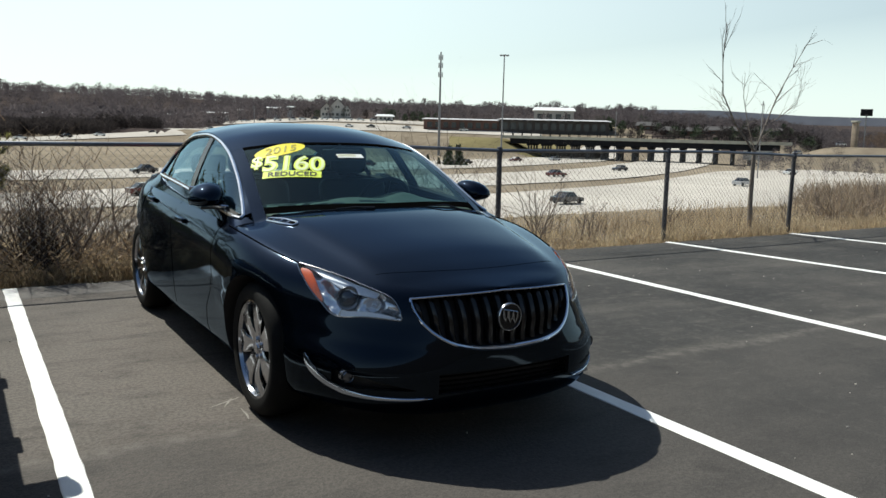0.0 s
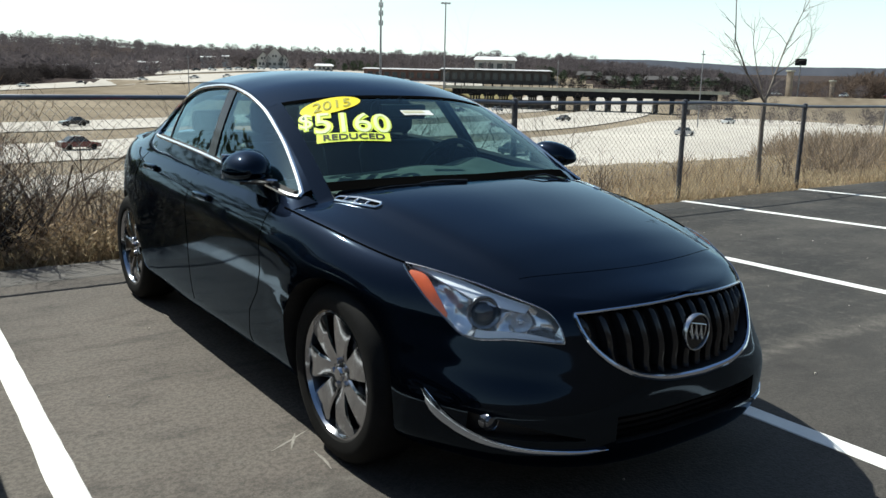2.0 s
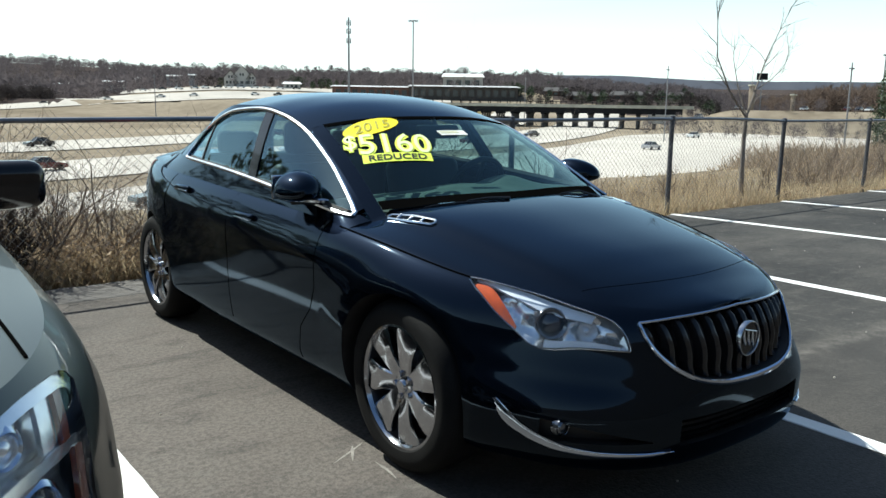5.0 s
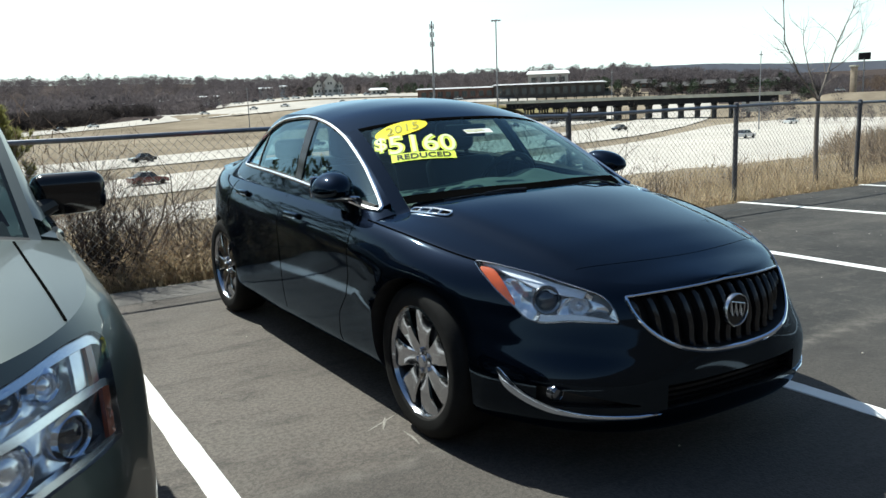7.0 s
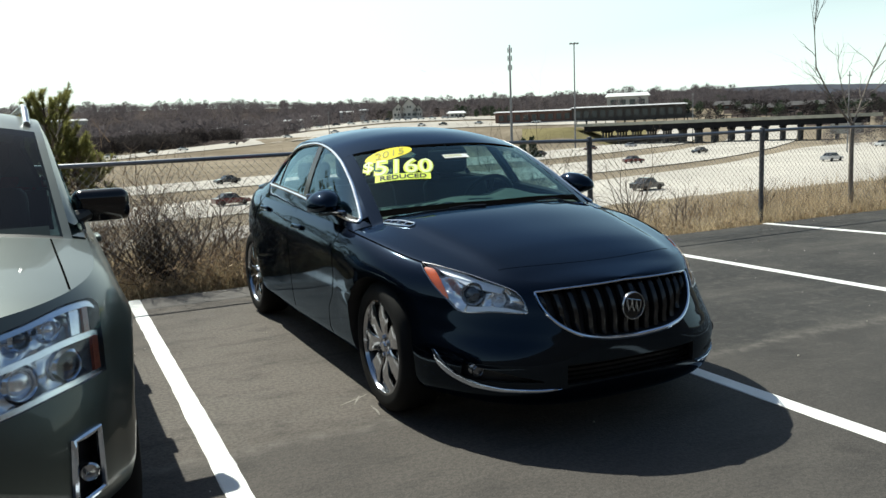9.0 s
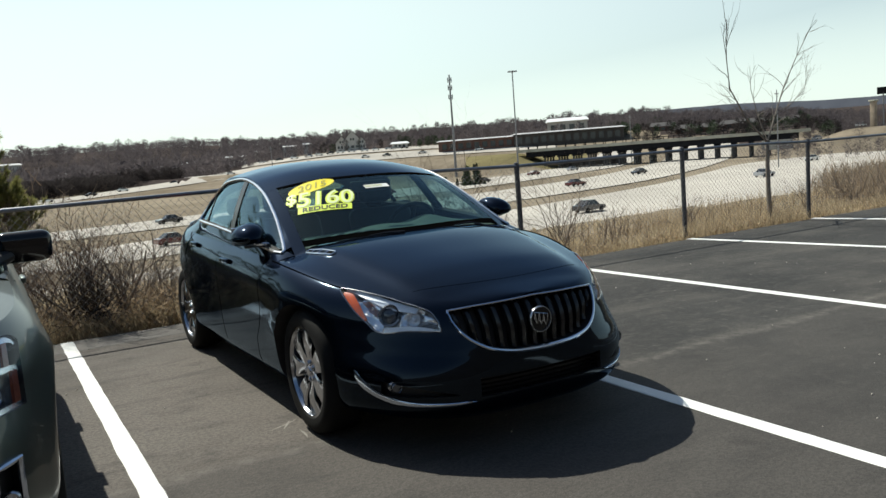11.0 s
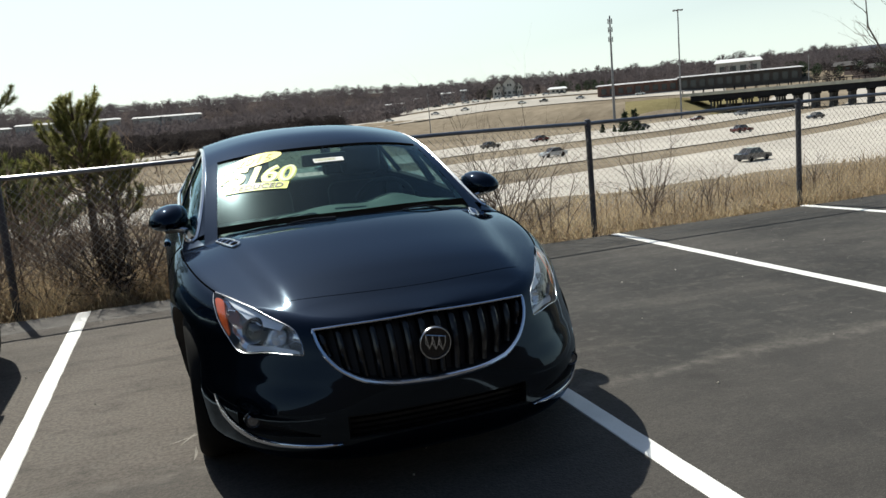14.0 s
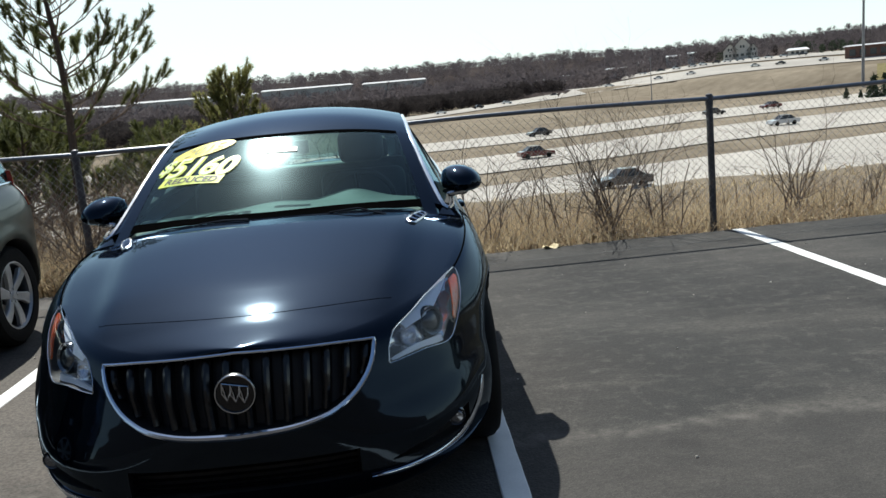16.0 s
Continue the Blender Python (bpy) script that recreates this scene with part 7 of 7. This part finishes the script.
def pine(x, y, top_z, seed, label, limbs=26, reach=1.7, first=0.25, brush=0.26, needle=0.11, count=70, leaves=None, lean=(0.0, 0.0), rise=0.3, width=0.0075):
    """A pine: whorls of limbs that sweep up at their ends, each twig ending in a brush of needles."""
    rngs = random.Random(seed)
    z0 = ground(x, y)
    h = top_z - z0
    tree = thing("pine_tree", label, "tree", (x, y, z0))

    def axis(t):
        q = t / h
        return Vector((lean[0] * q * q * h + 0.05 * math.sin(1.1 * t + seed), lean[1] * q * q * h + 0.05 * math.sin(1.6 * t + seed), t))

    bm = bmesh.new()
    tube(bm, [axis(t) for t in steps(-0.3, h * 0.97, 14)], [0.085 * (1 - 0.88 * i / 14) + 0.006 for i in range(15)], 8)
    part("trunk", bm, M_PINEBARK, tree)
    wood = bmesh.new()
    tris = []
    tuft(tris, axis(h * 0.95), Vector((0, 0, 1)), brush * 1.3, needle, int(count * 1.6), rngs, width)
    for k in range(limbs):
        q = first + (0.985 - first) * (k // 4 * 4 + 4 * rngs.random() ** 2) / (limbs + 3)
        t = h * q
        a = k * 1.75 + rngs.uniform(-0.35, 0.35)
        size = (reach * (1 - q) ** 0.75 + 0.12) * rngs.uniform(0.6, 1.1)
        flat = Vector((math.cos(a), math.sin(a), 0))
        base = axis(t)
        droop = 0.12 + 0.5 * q
        line = [base + flat * size * u + Vector((0, 0, size * (droop * u + rise * u ** 2.4))) + Vector((rngs.gauss(0, 0.02), rngs.gauss(0, 0.02), rngs.gauss(0, 0.02))) * u for u in steps(0, 1, 6)]
        r0 = 0.012 + 0.012 * (1 - q)
        tube(wood, line, [r0 * (1 - 0.75 * i / 6) for i in range(7)], 4, cap=False)
        ends = [(line[-1], line[-1] - line[-2])]
        for u in steps(0.34, 0.94, max(2, int(size / 0.17))):
            i = min(5, int(u * 6))
            p = line[i].lerp(line[i + 1], u * 6 - i)
            along = (line[i + 1] - line[i]).normalized()
            turn = rngs.choice((-1, 1)) * rngs.uniform(0.5, 1.0)
            way = (along + along.cross(Vector((0, 0, 1))).normalized() * turn + Vector((0, 0, rngs.uniform(0.1, 0.55)))).normalized()
            twig = size * 0.42 * (1.15 - u) * rngs.uniform(0.6, 1.2) + 0.06
            tip = p + way * twig + Vector((0, 0, twig * 0.25))
            tube(wood, [p, p.lerp(tip, 0.5), tip], [r0 * 0.45, r0 * 0.35, r0 * 0.25], 3, cap=False)
            ends.append((tip, way + Vector((0, 0, 0.5))))
        for tip, way in ends:
            way = way.normalized()
            tuft(tris, tip - way * brush * 0.45, way, brush * rngs.uniform(0.7, 1.25), needle, int(count * rngs.uniform(0.6, 1.2)), rngs, width)
    part("bough", wood, M_TWIG, tree)
    from_tris("needles", tris, leaves or M_NEEDLE, "bundles of green needles", "", "", tree)
    return tree


pine(-4.35, 10.2, 5.2, 4, "tall open-crowned green pine on the bank", 44, 1.9, 0.3, 0.24, 0.10, 130, None, (-0.05, 0.0))
pine(-2.02, 11.3, 2.12, 7, "young yellow-green pine beyond the fence", 44, 1.0, 0.3, 0.24, 0.10, 120, M_YOUNG, (0.0, 0.0), 0.5)
pine(-1.62, 11.5, 1.4, 8, "low yellow-green pine beyond the fence", 30, 0.6, 0.3, 0.22, 0.10, 120, M_YOUNG, (0.0, 0.0), 0.5)
for px, py, top, seed, n, wide in ((-7.6, 12.5, 3.9, 12, 36, 1.9), (-6.0, 13.5, 1.75, 15, 40, 1.9), (-9.8, 15.0, 3.1, 18, 36, 2.0), (-4.4, 15.5, 1.2, 19, 40, 2.0), (-5.6, 11.2, 1.5, 23, 40, 1.5), (-3.4, 13.0, 0.9, 27, 36, 1.5)):
    pine(px, py, top, seed, "green pine on the bank below the lot", n, wide, 0.15, 0.28, 0.12, 110, None, (0.0, 0.0), 0.3, 0.009)


# clumped crowns for the distance
def clump_tree(out, x, y, z, h, w, count, g, dense=1.0):
    """A leafless crown: fine twigs that reach up and out from a stem."""
    out.append(np.array((((x - 0.018 * h, y, z - 1), (x + 0.018 * h, y, z - 1), (x, y, z + 0.85 * h)),)))
    q = g.random(count) ** 0.75
    a = g.uniform(0, 6.283, count)
    ring = w * np.sin(np.pi * (0.14 + 0.78 * q)) ** 0.8
    inner, outer = ring * g.uniform(0.0, 0.75, count), ring * g.uniform(0.5, 1.1, count)
    way = np.stack((np.cos(a), np.sin(a)), 1)
    start = np.column_stack((x + way[:, 0] * inner, y + way[:, 1] * inner, z + h * q * 0.86))
    tip = np.column_stack((x + way[:, 0] * outer, y + way[:, 1] * outer, z + h * (q * 0.86 + g.uniform(0.04, 0.2, count))))
    side = g.normal(0, 1, (count, 3)) * 0.0125 * h * dense
    out.append(np.stack((start - side, start + side, tip), 1))


g = np.random.default_rng(8)
wood, dark = [], []
# the far woods, ridge behind ridge
for k in range(13000):
    az = g.uniform(-32, 75)
    r = 440 * (8.5 ** (g.random() ** 1.05))
    if 16 < az < 60 and r < 540 or az > 44 and r > 1200:
        continue
    if noise.noise((az * 0.35, math.log(r) * 3, 4)) < -0.3 or (az > 50 and r < 900):
        continue
    p = far_place(az, r)
    h = g.uniform(7, 14) * (1 + 0.5 * smooth(900, 3500, r))
    clump_tree(wood, p.x, p.y, p.z, h, h * g.uniform(0.4, 0.6), 66 if r < 1000 else 44, g, 1.35)
# the last ridge: a glowing backdrop, distance haze put into its blue-grey colour
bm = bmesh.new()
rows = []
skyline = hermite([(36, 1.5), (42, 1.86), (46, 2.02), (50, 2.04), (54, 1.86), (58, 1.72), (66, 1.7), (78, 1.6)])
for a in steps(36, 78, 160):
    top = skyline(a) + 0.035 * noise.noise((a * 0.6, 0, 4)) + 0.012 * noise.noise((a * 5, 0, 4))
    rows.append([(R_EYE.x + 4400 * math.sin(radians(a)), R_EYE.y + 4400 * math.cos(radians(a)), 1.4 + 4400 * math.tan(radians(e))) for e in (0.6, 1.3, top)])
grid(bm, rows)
ridge_mat = bpy.data.materials.new("hazy_ridge_glow")
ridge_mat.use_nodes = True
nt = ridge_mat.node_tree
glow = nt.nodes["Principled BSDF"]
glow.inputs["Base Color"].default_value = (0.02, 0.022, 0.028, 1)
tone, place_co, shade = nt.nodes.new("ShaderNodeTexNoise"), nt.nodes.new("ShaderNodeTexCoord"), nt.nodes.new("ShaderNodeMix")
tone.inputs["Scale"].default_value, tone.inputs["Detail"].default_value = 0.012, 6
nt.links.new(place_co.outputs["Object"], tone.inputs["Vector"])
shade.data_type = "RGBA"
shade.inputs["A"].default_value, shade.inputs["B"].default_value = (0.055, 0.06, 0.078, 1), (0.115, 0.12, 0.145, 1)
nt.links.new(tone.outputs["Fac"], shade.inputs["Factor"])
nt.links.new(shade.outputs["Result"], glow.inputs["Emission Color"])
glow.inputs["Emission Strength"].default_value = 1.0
plain("backdrop_ridge", bm, ridge_mat, "wooded ridge on the horizon, a glowing backdrop coloured with haze", "ridge", "structure")
# taller trees that break the skyline
for k in range(620):
    az = g.uniform(-32, 47)
    if noise.noise((az * 0.55, 2, 9)) < -0.1:
        continue
    p = far_place(az, g.uniform(850, 1300))
    h = g.uniform(11, 19)
    clump_tree(wood, p.x, p.y, p.z, h, h * g.uniform(0.35, 0.6), 170, g, 0.8)
# scattered bare trees by the far buildings and on the verges
for k in range(230):
    az, r = g.uniform(16, 58), g.uniform(470, 560)
    p = far_place(az, r)
    h = g.uniform(4, 9)
    clump_tree(wood, p.x, p.y, p.z, h, h * g.uniform(0.3, 0.5), 60, g, 0.9)
for k in range(1100):
    az = g.uniform(42, 60)
    p = far_place(az, 480 + 800 * g.random() ** 1.4)
    h = g.uniform(6, 11)
    clump_tree(wood, p.x, p.y, p.z, h, h * g.uniform(0.4, 0.6), 80, g, 1.0)
# the dark wood behind the ramp
for k in range(2300):
    az = g.uniform(-32, 17)
    r = at_elevation(az, ramp_mid(az) + ramp_half(az)) + 10 + 95 * g.random() ** 1.3
    if az > 13 and g.random() < (az - 13) / 4:
        continue
    p = far_place(az, r)
    h = g.uniform(4, 8) * (1 - 0.35 * smooth(8, 17, az))
    clump_tree(dark, p.x, p.y, p.z, h, h * g.uniform(0.4, 0.65), 120, g, 1.15)
from_tris("dark_woods", dark, M_WOOD_NEAR, "dark leafless thicket beyond the highway ramp", "woods")
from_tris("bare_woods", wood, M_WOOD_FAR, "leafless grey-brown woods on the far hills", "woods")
ever, wood_dark = [], []
for az, r, h in ((29.4, 470, 5), (30.0, 475, 6.5), (31.0, 470, 5.5), (31.6, 480, 6), (54.8, 500, 8), (52.4, 520, 8), (28.2, 480, 5)):
    p = far_place(az, r)
    clump_tree(ever, p.x, p.y, p.z, h, h * 0.42, 260, g, 1.5)
for lo, hi, n in ((26.6, 31.2, 22), (42.5, 48.5, 14), (22.2, 23.6, 4)):
    for k in range(n):
        p = far_place(g.uniform(lo, hi), g.uniform(485, 545))
        h = g.uniform(4.5, 8.5)
        clump_tree(ever if k % 3 else wood_dark, p.x, p.y, p.z, h, h * g.uniform(0.35, 0.55), 200, g, 1.3)
for k in range(90):
    p = far_place(g.uniform(43.5, 57), g.uniform(385, 470))
    h = g.uniform(3.5, 7.5)
    clump_tree((ever, wood_dark, wood_dark)[k % 3], p.x, p.y, p.z, h, h * g.uniform(0.4, 0.7), 220, g, 1.2)
scrub = []
for k in range(150):
    p = far_place(g.uniform(52, 66), g.uniform(235, 420))
    h = g.uniform(2.0, 6.0)
    clump_tree(scrub, p.x, p.y, p.z, h, h * g.uniform(0.35, 0.6), 160, g, 0.55)
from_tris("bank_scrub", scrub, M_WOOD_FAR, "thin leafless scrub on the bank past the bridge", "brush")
from_tris("far_bare_trees", wood_dark, M_WOOD_NEAR, "dark leafless trees round the far buildings", "woods")
from_tris("far_evergreens", ever, M_CONIFER, "dark evergreen trees by the far buildings", "woods")
for az, r, h in ((30.9, 225, 2.6), (32.4, 222, 5.2), (33.1, 224, 5.4), (31.7, 226, 2.0)):
    out = []
    for k in range(500):
        q = g.random() ** 1.4
        rad = 0.32 * h * (1 - q) * g.random() ** 0.4
        a = g.uniform(0, 6.283)
        c = np.array((rad * math.cos(a), rad * math.sin(a), h * q))
        v1, v2 = g.normal(0, 0.09 * h, 3), g.normal(0, 0.09 * h, 3)
        out.append((tuple(c), tuple(c + v1), tuple(c + v2)))
    tree = thing("fir_tree", "small dark cone-shaped fir on the far verge", "tree", far_place(az, r), group="verge firs")
    bm = bmesh.new()
    tube(bm, [(0, 0, -0.5), (0, 0, h * 0.9)], [0.14, 0.03], 6)
    part("trunk", bm, M_TWIG, tree)
    from_tris("crown", out, M_CONIFER, "", "", "", tree)
# the big conifer past the lot's far end
CON = Vector((53.5, 19.1, ground(53.5, 19.1)))
tree = thing("conifer_tree", "large dense dark green conifer past the lot", "tree", CON)
out = []
h = 6.3 - CON.z
for k in range(26000):
    q = g.random()
    a = g.uniform(0, 6.283)
    lobe = 1 + 0.22 * noise.noise((2.2 * math.cos(a), 2.2 * math.sin(a), 5 * q))
    rad = 2.9 * math.sin(math.pi * min(1.0, 0.22 + 0.74 * q)) ** 0.7 * lobe * g.random() ** 0.3
    c = np.array((rad * math.cos(a), rad * math.sin(a), h * q))
    v1, v2 = g.normal(0, 0.05, 3), g.normal(0, 0.13, 3)
    out.append(np.array((c, c + v1, c + v2)))
bm = bmesh.new()
tube(bm, [(0, 0, -0.5), (0, 0, h * 0.9)], [0.22, 0.05], 8)
part("trunk", bm, M_TWIG, tree)
from_tris("crown", out, M_CONIFER, "", "", "", tree)
# the brown wood at the far end of the road
brown = []
for k in range(420):
    az = g.uniform(58.5, 78)
    p = far_place(az, g.uniform(650, 860) if az > 61 else g.uniform(740, 900))
    hh = g.uniform(14, 24) * smooth(57, 64, az)
    clump_tree(brown, p.x, p.y, p.z, hh + 3, hh * 0.45 + 2, 110, g, 0.8)
from_tris("brown_woods", brown, mat("brown_woodland", (0.15, 0.112, 0.09), 0.95, spec=0.0, spread=0.4, scale=0.05, fine=0.6, each=0.5, leaf=0.4), "brown leafless woods at the highway's far end", "woods")
# brown brush on the banks: short fine twigs, thick near the ground
def twig_bank(out, count, az_r, r_r, tall, g):
    n = 0
    while n < count:
        az, r = g.uniform(*az_r), r_r[0] + (r_r[1] - r_r[0]) * g.random() ** 1.3
        p = far_place(az, r)
        top = tall * (0.55 + 0.8 * noise.noise((p.x * 0.35, p.y * 0.35, 2))) + max(0.0, -p.z * 0.3)
        if p.y < FENCE_Y + 0.5 or top < 0.2:
            continue
        for k in range(6):
            size = 0.0012 + 0.00026 * r
            c = np.array((p.x + g.normal(0, 0.25), p.y + g.normal(0, 0.25), p.z + top * g.random() ** 1.2))
            tip = c + np.array((g.normal(0, 0.2), g.normal(0, 0.2), g.uniform(0.1, 0.55)))
            side = g.normal(0, 1, 3) * size
            out.append(np.array((c - side, c + side, tip)))
        n += 1


brush = []
twig_bank(brush, 4200, (55, 78), (14, 60), 0.5, g)
thick = []
twig_bank(thick, 4000, (-36, 4), (14, 60), 1.8, g)
from_tris("bank_thicket", thick, mat("dark_brush", (0.18, 0.13, 0.095), 0.95, leaf=0.35, spread=0.4, scale=0.3, fine=3, each=0.6), "tangled dark leafless thicket on the bank", "brush")
twig_bank(brush, 2600, (-86, -38), (18, 50), 3.6, g)
from_tris("brown_brush", brush, mat("brown_brush", (0.33, 0.255, 0.18), 0.95, leaf=0.3, spread=0.4, scale=0.3, fine=3, each=0.6), "tangled leafless brown brush on the bank", "brush")
